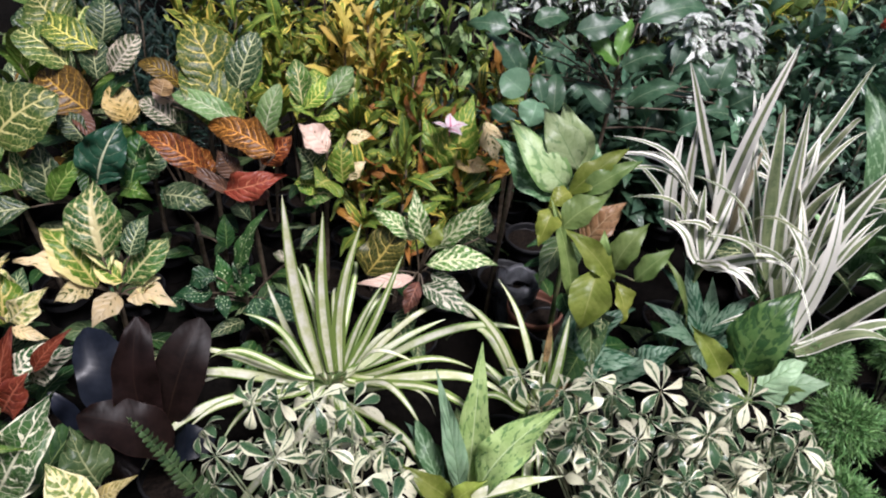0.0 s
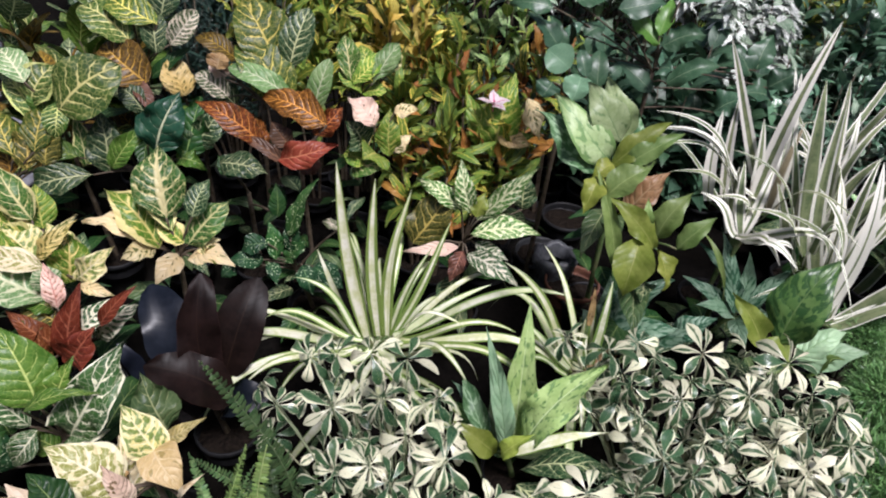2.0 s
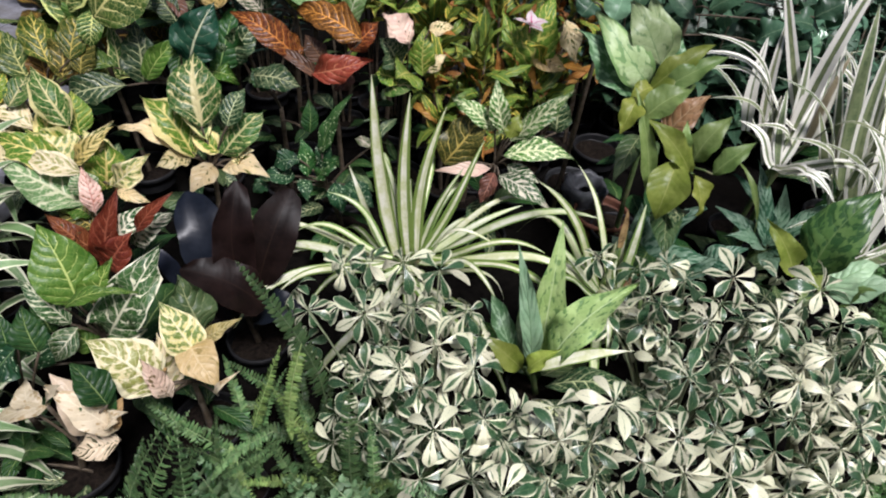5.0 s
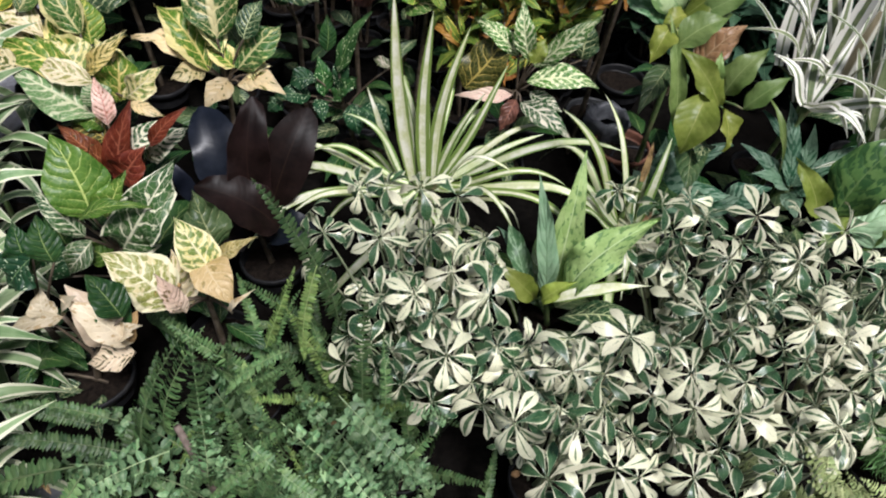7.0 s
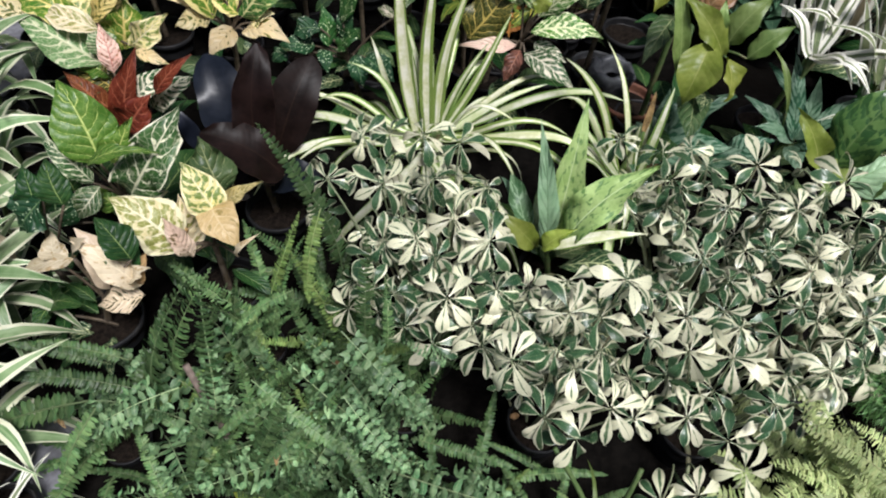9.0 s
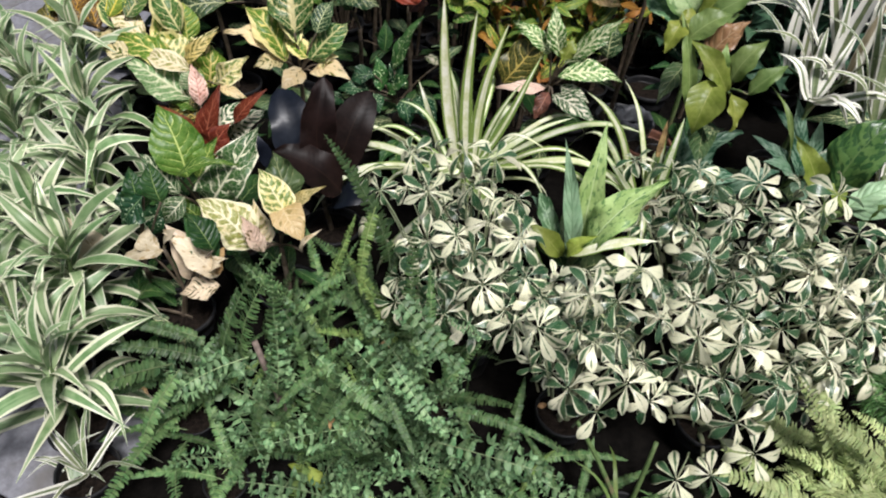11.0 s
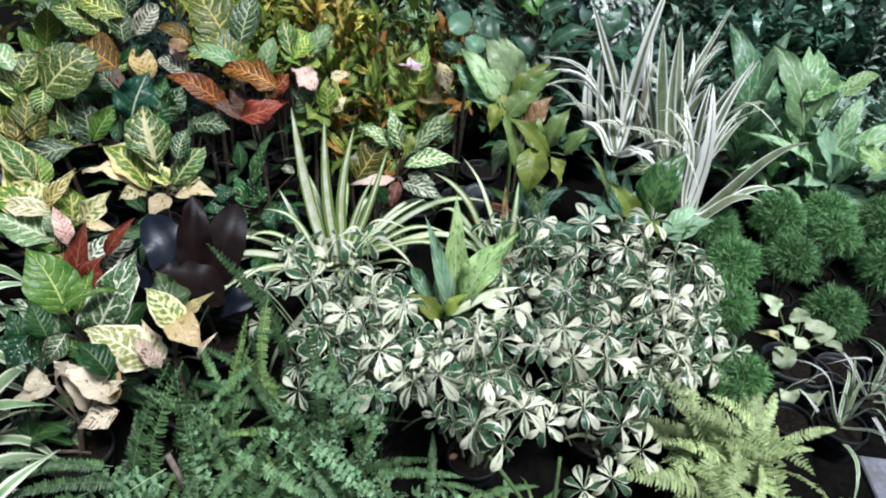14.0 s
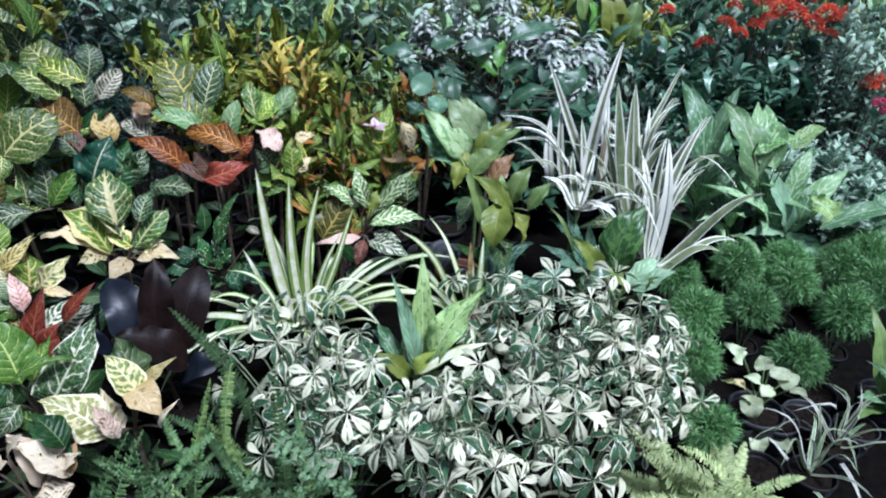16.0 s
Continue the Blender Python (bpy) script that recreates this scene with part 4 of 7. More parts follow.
leaves(p, [
    ("rv", -0.094, -0.060, 0.589, 173, 31, 0.189, 0.076, 0.2, -38, 0.3),
    ("bro", 0.059, -0.040, 0.644, 161, 11, 0.186, 0.096, 0.12, -36, 0.3),
    ("rp", -0.048, -0.100, 0.575, 4, 19, 0.147, 0.082, 0.15, 54, 0.5),
    ("rb", -0.023, -0.100, 0.555, 164, 23, 0.160, 0.040, 0.12, -34, 0.6),
    ("rv", 0.032, -0.040, 0.614, 34, 41, 0.095, 0.066, 0.1, 40, 0.3),
    ("rv", -0.100, -0.030, 0.562, 152, 50, 0.101, 0.065, 0.08, -30),
    ("rb", -0.033, -0.040, 0.574, 150, 42, 0.081, 0.064, 0.08, -29),
    ("rb", .035, -.06, .566, -131, -32, .062, .065, 0.08, -25),
])
finish(p)
p = plant("croton", "yellow green croton with short leaves", "croton", "crotons", -0.3, 1.72, "obov", "stem_dark", "pot")
leaves(p, [
    ("gy", 0.006, -0.060, 0.640, 113, 61, 0.134, 0.070, 0.1, -10, 0.35),
    ("gwl", 0.064, -0.060, 0.651, 44, 48, 0.129, 0.070, 0.1, 35, 0.3),
    ("gyv", 0.000, -0.060, 0.639, 25, 40, 0.125, 0.063, 0.1, 45, 0.35),
    ("gyv", 0.033, -0.060, 0.620, 162, 42, 0.089, 0.061, 0.1, -41, 0.35),
    ("gyv", .029, -.04, .609, -16, 18, .077, .064, 0.08, 35),
    ("gy", .098, -.04, .663, 61, 46, .082, .062, 0.08, 18),
    ("gyv", .038, -.04, .642, 102, 54, .104, .06, 0.08, -1),
])
finish(p)
p = plant("croton", "croton with pink cream and yellow green leaves", "croton", "crotons", -0.24, 1.6, "oval", "stem_dark", "pot")
leaves(p, [
    ("gyv", 0.064, -0.060, 0.501, 94, 72, 0.127, 0.077, 0.1, 1, 0.3),
    ("pkw", 0.025, -0.070, 0.595, 158, 37, 0.100, 0.084, 0.1, -37, 0.4),
    ("cr", 0.072, -0.040, 0.620, 9, 12, 0.064, 0.045, 0.08, 43),
    ("cr", 0.079, -0.060, 0.513, 27, 45, 0.063, 0.046, 0.08, 40),
    ("dgw", -.008, -.05, .513, 180, 63, .088, .116, 0.08, -35),
    ("gyv", .028, -.05, .498, -120, 12, .059, .135, 0.08, -24),
    ("gyv", -.01, -.05, .478, -150, 21, .065, .089, 0.08, -33),
    ("gy", -.041, -.05, .44, -23, 22, .113, .08, 0.08, 31),
])
finish(p)
p = plant("croton", "dark gold-dust croton with white spots", "croton", "crotons", -0.36, 1.34, "oval", "stem_dark", "pot")
leaves(p, [
    ("spg", -.045, -.04, .384, 32, 63, 0.173, 0.045, 0.08, 31),
    ("spg", -.083, -.04, .31, 123, 66, 0.102, 0.054, 0.08, -9),
    ("sp", -.046, -.04, .334, 80, 64, 0.119, 0.046, 0.08, 10),
    ("sp", -.119, -.04, .304, -163, 7, 0.089, 0.063, 0.08, -30),
    ("sp", -.105, -.04, .298, -60, -29, 0.067, 0.040, 0.08, 7),
    ("sp", -.102, -.04, .358, 180, -20, 0.080, 0.059, 0.08, -31),
    ("sp", .012, -.04, .292, -31, -13, 0.100, 0.076, 0.08, 21),
    ("spg", -.061, -.04, .305, 0, 51, 0.097, 0.049, 0.08, 37),
])
leaves(p, [
    ("sp", -.017, -.04, .295, -56, -42, 0.082, 0.061, 0.08, 10),
    ("cw", .081, -.04, .422, 159, 10, 0.048, 0.029, 0.08, -27),
    ("sp", -.195, -.04, .273, -142, -23, 0.044, 0.051, 0.08, -27),
])
finish(p)
p = plant("croton", "dark drooping croton low among the pots", "croton", "crotons", -0.55, 1.5, "oval", "stem_dark", "pot")
leaves(p, [
    ("dgw", -.022, -.15, .558, -9, -2, .122, .085, 0.08, 28),
    ("dg", .105, -.15, .409, 99, 69, .087, .047, 0.08, 4),
    ("dg", .011, -.15, .521, 156, 44, .068, .062, 0.08, -19),
])
finish(p)
p = plant("croton", "green and white croton with a large bronze-veined leaf", "croton", "crotons", 0.02, 1.36, "oval", "stem_dark", "pot")
leaves(p, [
    ("bgv", -0.114, -0.060, 0.395, 33, 52, 0.180, 0.118, 0.1, 35, 0.3),
    ("spw", 0.030, -0.050, 0.490, 126, 63, 0.138, 0.058, 0.08, -28),
    ("spw", 0.045, -0.060, 0.481, 17, 44, 0.192, 0.055, 0.08, 39),
    ("spw", 0.032, -0.080, 0.451, 0, 5, 0.171, 0.069, 0.14, 38, 0.4),
    ("pkw", 0.002, -0.080, 0.407, -163, 4, 0.140, 0.039, 0.08, -36),
    ("wg", 0.025, -0.100, 0.405, -32, -10, 0.154, 0.066, 0.15, 33, 0.3),
    ("wg", 0.044, -0.080, 0.422, -26, -8, 0.091, 0.045, 0.08, 35),
    ("spw", 0.002, -0.040, 0.494, 161, 25, 0.134, 0.053, 0.08, -39),
])
leaves(p, [
    ("yg", 0.039, -0.060, 0.490, 48, 65, 0.064, 0.047, 0.08, 26),
    ("dgw", 0.157, 0.000, 0.480, 86, 65, 0.094, 0.072, 0.08, -4),
    ("rb", 0.014, -0.090, 0.404, -119, -47, 0.084, 0.050, 0.08, -15),
])
finish(p)
p = plant("croton", "yellow green croton beside a small pink flower", "croton", "crotons", 0.13, 1.72, "oval", "stem_dark", "pot")
leaves(p, [
    ("gyv", -0.019, -0.060, 0.455, 57, 73, 0.241, 0.127, 0.1, 22, 0.3),
    ("tv", -0.014, -0.060, 0.522, -12, -7, 0.100, 0.062, 0.1, 42, 0.4),
    ("gyv", -0.027, -0.060, 0.462, 154, 61, 0.192, 0.081, 0.1, -47, 0.3),
    ("gyv", -0.012, -0.060, 0.504, 0, 14, 0.104, 0.055, 0.08, 42),
    ("cr", .061, -.04, .634, -52, -57, .118, .064, 0.08, 21),
])
finish(p)
p = plant("rubber_plant", "nearly black glossy rubber plant in a pot", "rubber plant", "", -0.48, 0.9, "oblong", "stem_dark", "pot")
leaves(p, [
    ("bk", -0.068, -0.020, 0.302, 126, 55, 0.217, 0.121, 0.1, -6, 0.3),
    ("bk2", -0.009, -0.030, 0.308, 93, 76, 0.251, 0.101, 0.05, 14, 0.5),
    ("bk2", 0.013, 0.000, 0.300, 64, 54, 0.227, 0.114, 0.1, 25, 0.3),
    ("bk2", 0.046, -0.060, 0.304, -173, 35, 0.188, 0.111, 0.12, -32, 0.35),
    ("bk", -0.135, -0.040, 0.323, 180, 68, 0.105, 0.040, 0.08, -40),
    ("bk", .002, 0, .199, -16, 40, .14, .091, 0.08, 26),
    ("bk2", -.06, 0, .223, -128, -15, .079, .093, 0.08, -21),
])
finish(p)
p = plant("striped_dracaena", "cream and green striped dracaena with arching leaves", "dracaena", "striped dracaenas", -0.17, 1.12, "strap", "stem_green", "pot")
leaves(p, [
    ("sc", -0.015, -0.020, 0.250, 124, 71, 0.441, 0.039, 0.03, -20),
    ("sc", 0.012, -0.010, 0.246, 102, 77, 0.408, 0.037, 0.02, -6),
    ("sc", 0.034, -0.010, 0.250, 66, 75, 0.381, 0.035, 0.04, 20),
    ("sc", 0.048, -0.020, 0.262, 34, 64, 0.326, 0.025, 0.06, 36),
    ("sc", 0.002, 0.000, 0.235, 132, 67, 0.277, 0.024, 0.04, -24),
    ("sc", -0.031, -0.020, 0.247, 166, 42, 0.217, 0.027, 0.2, -11),
    ("sc", -0.026, -0.040, 0.257, 180, 10, 0.315, 0.027, 0.2, -9),
    ("sc", -0.033, -0.060, 0.271, -173, -4, 0.325, 0.032, 0.2, -9),
])
leaves(p, [
    ("sc", -0.038, -0.070, 0.268, -145, -7, 0.371, 0.035, 0.2, -8),
    ("sc", -0.030, -0.080, 0.272, -149, 0, 0.270, 0.029, 0.24, -8),
    ("sc", -0.020, -0.080, 0.268, -136, -2, 0.232, 0.026, 0.24, -7),
    ("sc", 0.051, -0.030, 0.272, 1, 22, 0.426, 0.033, 0.14, 10),
    ("sc", 0.059, -0.050, 0.282, -14, 7, 0.383, 0.034, 0.24, 9),
    ("sc", 0.065, -0.030, 0.274, 8, 37, 0.258, 0.024, 0.1, 37),
    ("sc", 0.057, -0.070, 0.291, -32, 10, 0.399, 0.030, 0.2, 8),
    ("sc", 0.063, -0.040, 0.270, -8, 18, 0.286, 0.029, 0.22, 9),
])
leaves(p, [
    ("sc", 0.048, -0.070, 0.281, -43, 14, 0.258, 0.030, 0.26, 7),
    ("sc", 0.036, 0.000, 0.241, 41, 61, 0.251, 0.022, 0.06, 31),
    ("sc", 0.023, -0.080, 0.276, -72, 6, 0.169, 0.028, 0.3, 2),
    ("sc", 0.001, -0.080, 0.272, -113, 0, 0.174, 0.028, 0.3, -4),
    ("sc", -0.050, 0.020, 0.217, 136, 52, 0.235, 0.021, 0.1, -22),
    ("sc", -0.020, -0.060, 0.277, -178, 13, 0.237, 0.024, 0.3, -9),
    ("sc", 0.053, -0.060, 0.290, -21, 35, 0.206, 0.026, 0.3, 11),
])
finish(p)
p = plant("striped_dracaena", "small cream striped dracaena behind the schefflera", "dracaena", "striped dracaenas", 0.26, 1.03, "strap", "stem_green", "pot")
leaves(p, [
    ("sc", 0.039, -0.030, 0.290, 162, 53, 0.321, 0.035, 0.14, -14),
    ("sc", 0.071, -0.020, 0.295, 147, 60, 0.324, 0.034, 0.1, -8),
    ("sc", 0.075, -0.030, 0.316, 72, 72, 0.208, 0.026, 0.06, -1),
    ("sc", 0.082, -0.010, 0.297, 111, 75, 0.165, 0.021, 0.05, -29),
    ("sc", 0.025, -0.050, 0.317, 170, 45, 0.163, 0.025, 0.1, -44),
    ("sc", 0.058, -0.030, 0.294, 110, 77, 0.139, 0.026, 0.05, -29),
    ("sc", 0.020, -0.060, 0.308, -171, 20, 0.140, 0.025, 0.25, -9),
    ("tan", .049, -.03, .435, 87, 71, .091, .017, 0.08, -5),
])
finish(p)
p = plant("aglaonema", "silver green aglaonema with broad blotched leaves", "aglaonema", "aglaonemas", 0.42, 1.44, "lance", "stem_green", "pot")
leaves(p, [
    ("agd", -0.068, -0.060, 0.596, 166, 39, 0.215, 0.110, 0.1, -47, 0.25),
    ("ag", -0.051, -0.070, 0.626, 161, 45, 0.212, 0.104, 0.12, -47, 0.25),
    ("ag", -0.034, -0.060, 0.680, 145, 49, 0.159, 0.099, 0.1, -43, 0.25),
    ("ag", -0.011, -0.040, 0.669, 137, 57, 0.163, 0.089, 0.1, -41, 0.3),
    ("agd", -0.008, -0.040, 0.654, 84, 67, 0.104, 0.068, 0.08, -7),
    ("yg", -0.053, -0.100, 0.634, 14, 43, 0.170, 0.064, 0.12, 36, 0.4),
    ("ygd", -0.030, -0.110, 0.642, 5, 37, 0.159, 0.058, 0.14, 39, 0.4),
    ("yg", -0.048, -0.100, 0.642, -143, -22, 0.072, 0.058, 0.2, -24, 0.5),
])
leaves(p, [
    ("ygd", -0.014, -0.120, 0.650, 0, 20, 0.059, 0.069, 0.08, 38),
])
finish(p)
p = plant("aglaonema", "yellow green aglaonema with a folded young leaf", "aglaonema", "aglaonemas", 0.47, 1.24, "oval", "stem_green", "pot")
leaves(p, [
    ("yg", -0.059, -0.110, 0.585, -112, -56, 0.134, 0.110, 0.22, -1, 0.6),
    ("yg", -0.021, -0.120, 0.563, -63, -53, 0.092, 0.057, 0.15, -4, 0.6),
    ("yg", -0.025, -0.110, 0.559, 166, 42, 0.163, 0.064, 0.08, -51, 0.5),
    ("ygd", -0.098, -0.120, 0.493, 141, 67, 0.245, 0.046, 0.04, -49, 0.7),
    ("ygd", -0.023, -0.100, 0.581, 20, 62, 0.123, 0.070, 0.12, 33, 0.4),
    ("ygd", -0.042, -0.100, 0.598, 125, 71, 0.074, 0.033, 0.08, -43, 0.5),
    ("ygd", 0.025, -0.110, 0.561, 8, 52, 0.109, 0.058, 0.1, 36, 0.6),
    ("tan", -0.082, -0.040, 0.599, 15, 53, 0.127, 0.081, 0.1, 36, 0.4),
])
leaves(p, [
    ("ygd", -0.140, -0.060, 0.655, 13, 37, 0.110, 0.079, 0.1, 36, 0.4),
    ("yg", -0.160, -0.040, 0.691, -119, -41, 0.090, 0.060, 0.15, -9, 0.4),
])
finish(p)
p = plant("aglaonema", "blue green aglaonema with narrow silver leaves", "aglaonema", "aglaonemas", 0.72, 1.32, "lance", "stem_green", "pot")
leaves(p, [
    ("agb", .057, -.02, .238, 113, 55, .23, .053, 0.08, -22),
    ("agb", .064, -.02, .239, 19, 48, .183, .052, 0.08, 17),
    ("agb", .06, -.02, .228, 136, 48, .216, .049, 0.08, -28),
    ("agb", .075, -.02, .229, 20, 61, .122, .052, 0.08, 17),
    ("agb", .071, -.02, .218, -46, 38, .106, .063, 0.08, 32),
    ("agb", .063, -.02, .218, -90, 0, .1, .056, 0.08, 15),
    ("agb", .05, -.02, .238, 168, 32, .174, .058, 0.08, -31),
    ("agb", .064, -.02, .239, 77, 52, .167, .045, 0.08, -7),
])
leaves(p, [
    ("agb", .045, -.02, .227, -159, 27, .155, .063, 0.08, -24),
    ("ygd", .005, -.02, .315, 130, 46, .189, .019, 0.08, -27),
    ("agb", .044, -.02, .258, 123, 47, .14, .05, 0.08, -24),
])
finish(p)
p = plant("aglaonema", "dark silvery aglaonema low behind the schefflera", "aglaonema", "aglaonemas", 0.45, 1.1, "lance", "stem_green", "pot")
leaves(p, [
    ("agb", -.064, .06, .231, 20, 45, .246, .107, 0.08, 19),
    ("agb", -.043, .06, .233, -7, 29, .182, .095, 0.08, 25),
    ("agb", -.057, .06, .232, 80, 53, .169, .07, 0.08, -3),
    ("agb", -.022, .06, .193, 35, 53, .143, .086, 0.08, 13),
    ("agb", .118, .06, .265, 0, 40, .118, .073, 0.08, 23),
    ("agb", .03, .06, .218, -11, 28, .179, .075, 0.08, 25),
    ("agb", -.067, .06, .251, 126, 35, .076, .057, 0.08, -19),
])
finish(p)
p = plant("aglaonema", "aglaonema with one large green blotched leaf", "aglaonema", "aglaonemas", 0.77, 1.04, "lance", "stem_green", "pot")
leaves(p, [
    ("agg", -0.031, -0.020, 0.401, 37, 59, 0.226, 0.137, 0.08, 13, 0.35),
    ("yg", -0.076, -0.040, 0.412, 162, 51, 0.152, 0.069, 0.06, -55, 0.6),
    ("agp", .037, -.02, .344, -10, 31, .141, .082, 0.08, 23),
    ("yg", .012, -.02, .36, 180, 37, .095, .059, 0.08, -30),
    ("ygd", .081, -.02, .309, -78, 69, .112, .075, 0.08, 44),
    ("agp", .024, -.02, .361, 17, 32, .124, .064, 0.08, 15),
    ("ygd", .005, -.02, .341, -140, 12, .08, .057, 0.08, -8),
])
finish(p)
p = plant("aglaonema", "pale blotched aglaonema rising out of the schefflera", "aglaonema", "aglaonemas", 0.18, 0.84, "lance", "stem_green", "pot")
leaves(p, [
    ("agp", -0.039, -0.050, 0.261, 133, 71, 0.291, 0.048, 0.06, -35, 0.4),
    ("agf", -0.024, -0.040, 0.251, 89, 72, 0.329, 0.074, 0.05, -8, 0.4),
    ("agf", -0.012, -0.070, 0.296, 19, 54, 0.266, 0.089, 0.12, 28, 0.35),
    ("yg", -0.062, -0.070, 0.278, 173, 42, 0.117, 0.060, 0.1, -35, 0.5),
    ("yg", -0.055, -0.100, 0.310, 0, 55, 0.090, 0.045, 0.1, 36, 0.6),
    ("sc", -0.042, -0.090, 0.300, 3, 24, 0.207, 0.030, 0.12, 27),
    ("agd", -.085, -.04, .29, 118, 33, .135, .048, 0.08, -13),
    ("agb", -.074, -.04, .293, 130, 21, .14, .036, 0.08, -17),
])
finish(p)
p = plant("aglaonema", "light green aglaonema with speckled leaves", "aglaonema", "aglaonemas", 1.45, 1.56, "lance", "stem_green", "pot")
leaves(p, [
    ("agh", .032, -.04, .456, 131, 55, .32, .153, 0.08, -37),
    ("agh", .087, -.04, .5, 87, 51, .253, .132, 0.08, -18),
    ("agy", -.011, -.04, .563, 15, 9, .229, .079, 0.08, 25),
    ("agh", .024, -.04, .523, 78, 48, .245, .083, 0.08, -13),
    ("agp", .224, -.04, .232, 153, 58, .329, .093, 0.08, -46, 0.4),
    ("agh", .243, -.04, .231, 16, 48, .332, .095, 0.08, 17),
    ("agh", .185, -.04, .335, 42, 56, .271, .077, 0.08, 5),
    ("agp", .18, -.04, .263, 158, 52, .349, .076, 0.08, -46),
])
leaves(p, [
    ("agh", .166, -.04, .263, 159, 45, .404, .112, 0.08, -45),
    ("agp", .217, -.04, .222, -165, 11, .234, .057, 0.08, -27),
    ("agd", .22, -.04, .227, -36, -22, .182, .076, 0.08, 38),
    ("agh", .15, -.04, .259, 176, 30, .364, .056, 0.08, -41),
    ("agy", .13, -.04, .576, 20, 21, .188, .07, 0.08, 20),
    ("agh", .209, -.04, .262, 159, 46, .204, .092, 0.08, -45),
    ("agd", .258, -.04, .26, 47, 55, .187, .078, 0.08, 1),
])
finish(p)
p = plant("caladium", "pale green small-leaved caladium on thin stalks", "caladium", "", 1.1, 0.71, "heart", "stem_green", "pot_grey")
leaves(p, [
    ("pale", -0.086, 0.010, 0.308, 170, 42, 0.073, 0.049, 0.1, -55, 0.3),
    ("pale", -0.003, 0.020, 0.252, 96, 48, 0.041, 0.057, 0.1, -28, 0.3),
    ("pale", 0.007, 0.010, 0.254, -6, -17, 0.085, 0.041, 0.15, 37, 0.3),
    ("pale", 0.036, -0.010, 0.220, 8, 18, 0.066, 0.047, 0.12, 23, 0.4),
    ("pale", -0.020, 0.000, 0.229, 180, 23, 0.058, 0.034, 0.15, -39, 0.4),
    ("pale", -0.054, -0.020, 0.190, -65, -59, 0.059, 0.070, 0.15, 41, 0.4),
    ("pale", -0.010, -0.020, 0.155, 180, 34, 0.077, 0.048, 0.1, -45, 0.4),
    ("cr", -0.069, -0.010, 0.221, 180, 23, 0.081, 0.027, 0.2, -38, 0.5),
])
leaves(p, [
    ("pale", 0.074, -0.010, 0.201, -20, -23, 0.057, 0.025, 0.25, 41, 0.5),
    ("pale", -0.011, -0.050, 0.083, -109, -52, 0.062, 0.058, 0.15, 14, 0.5),
    ("pale", 0.028, -0.050, 0.070, -24, -35, 0.082, 0.043, 0.2, 44, 0.5),
    ("pale", -0.019, -0.010, 0.205, 0, -9, 0.055, 0.041, 0.1, 32, 0.4),
])
finish(p)
p = plant("aglaonema", "tall mottled aglaonema behind the striped leaves", "aglaonema", "aglaonemas", 1.2, 1.8, "lance", "stem_green", "pot")
leaves(p, [
    ("agd", .196, -.05, .328, 122, 68, .444, .141, 0.08, -32),
    ("agd", .159, -.05, .378, 31, 60, .393, .087, 0.08, 14),
    ("agd", .233, -.05, .327, 45, 55, .245, .137, 0.08, 6),
    ("ag", .214, -.05, .303, 180, 35, .177, .134, 0.08, -43),
    ("agd", .296, -.05, .275, 19, 50, .143, .143, 0.08, 19),
])
finish(p)
p = plant("aglaonema", "long grey green aglaonema leaf at the bed edge", "aglaonema", "aglaonemas", 1.72, 1.45, "lance", "stem_green", "pot")
leaves(p, [
    ("agd", .002, -.03, .301, 3, 9, .354, .085, 0.08, 26),
    ("agd", .232, -.03, .256, 0, 10, .23, .144, 0.08, 26),
    ("agf", .064, -.03, .323, 138, 34, .144, .099, 0.08, -39),
    ("agd", .236, -.03, .305, 44, 38, .184, .106, 0.08, 1),
])
finish(p)
p = plant("spider_plant", "dull green broad-leaved plant at the bed edge", "plant", "", 1.52, 0.72, "lance", "stem_green", "pot")
leaves(p, [
    ("ygd", -.03, -.02, .129, 132, 61, .227, .058, 0.08, -39),
    ("ygd", -.03, -.02, .151, 117, 66, .274, .068, 0.08, -35),
    ("ygd", -.001, -.02, .105, -157, 11, .206, .053, 0.08, -11),
    ("ygd", -.02, -.02, .15, 62, 71, .173, .066, 0.08, -11),
    ("agd", -.011, -.02, .106, 180, 57, .212, .058, 0.08, -44),
    ("agd", -.021, -.02, .107, -163, 34, .164, .078, 0.08, -21),
])
finish(p)
p = plant("striped_dracaena", "white-edged strap-leaved dracaena in a dense clump", "dracaena", "striped dracaenas", 0.78, 1.5, "strap", "stem_green", "pot")
leaves(p, [
    ("ws", 0.013, -0.040, 0.435, 52, 68, 0.529, 0.046, 0.05, 11),
    ("ws", 0.070, 0.000, 0.447, 141, 61, 0.470, 0.036, 0.06, -54),
    ("ws", -0.097, -0.020, 0.471, 98, 73, 0.240, 0.037, 0.05, -23),
    ("ws", -0.047, 0.000, 0.460, 95, 69, 0.281, 0.030, 0.05, -20),
    ("ws", 0.031, -0.020, 0.489, 177, 24, 0.390, 0.029, 0.26, -17),
    ("ws", 0.006, -0.040, 0.477, 180, 25, 0.342, 0.032, 0.26, -17),
    ("ws", -0.003, -0.040, 0.456, 180, 42, 0.409, 0.025, 0.2, -21),
    ("ws", -0.013, -0.060, 0.423, 180, 34, 0.271, 0.031, 0.26, -18),
])
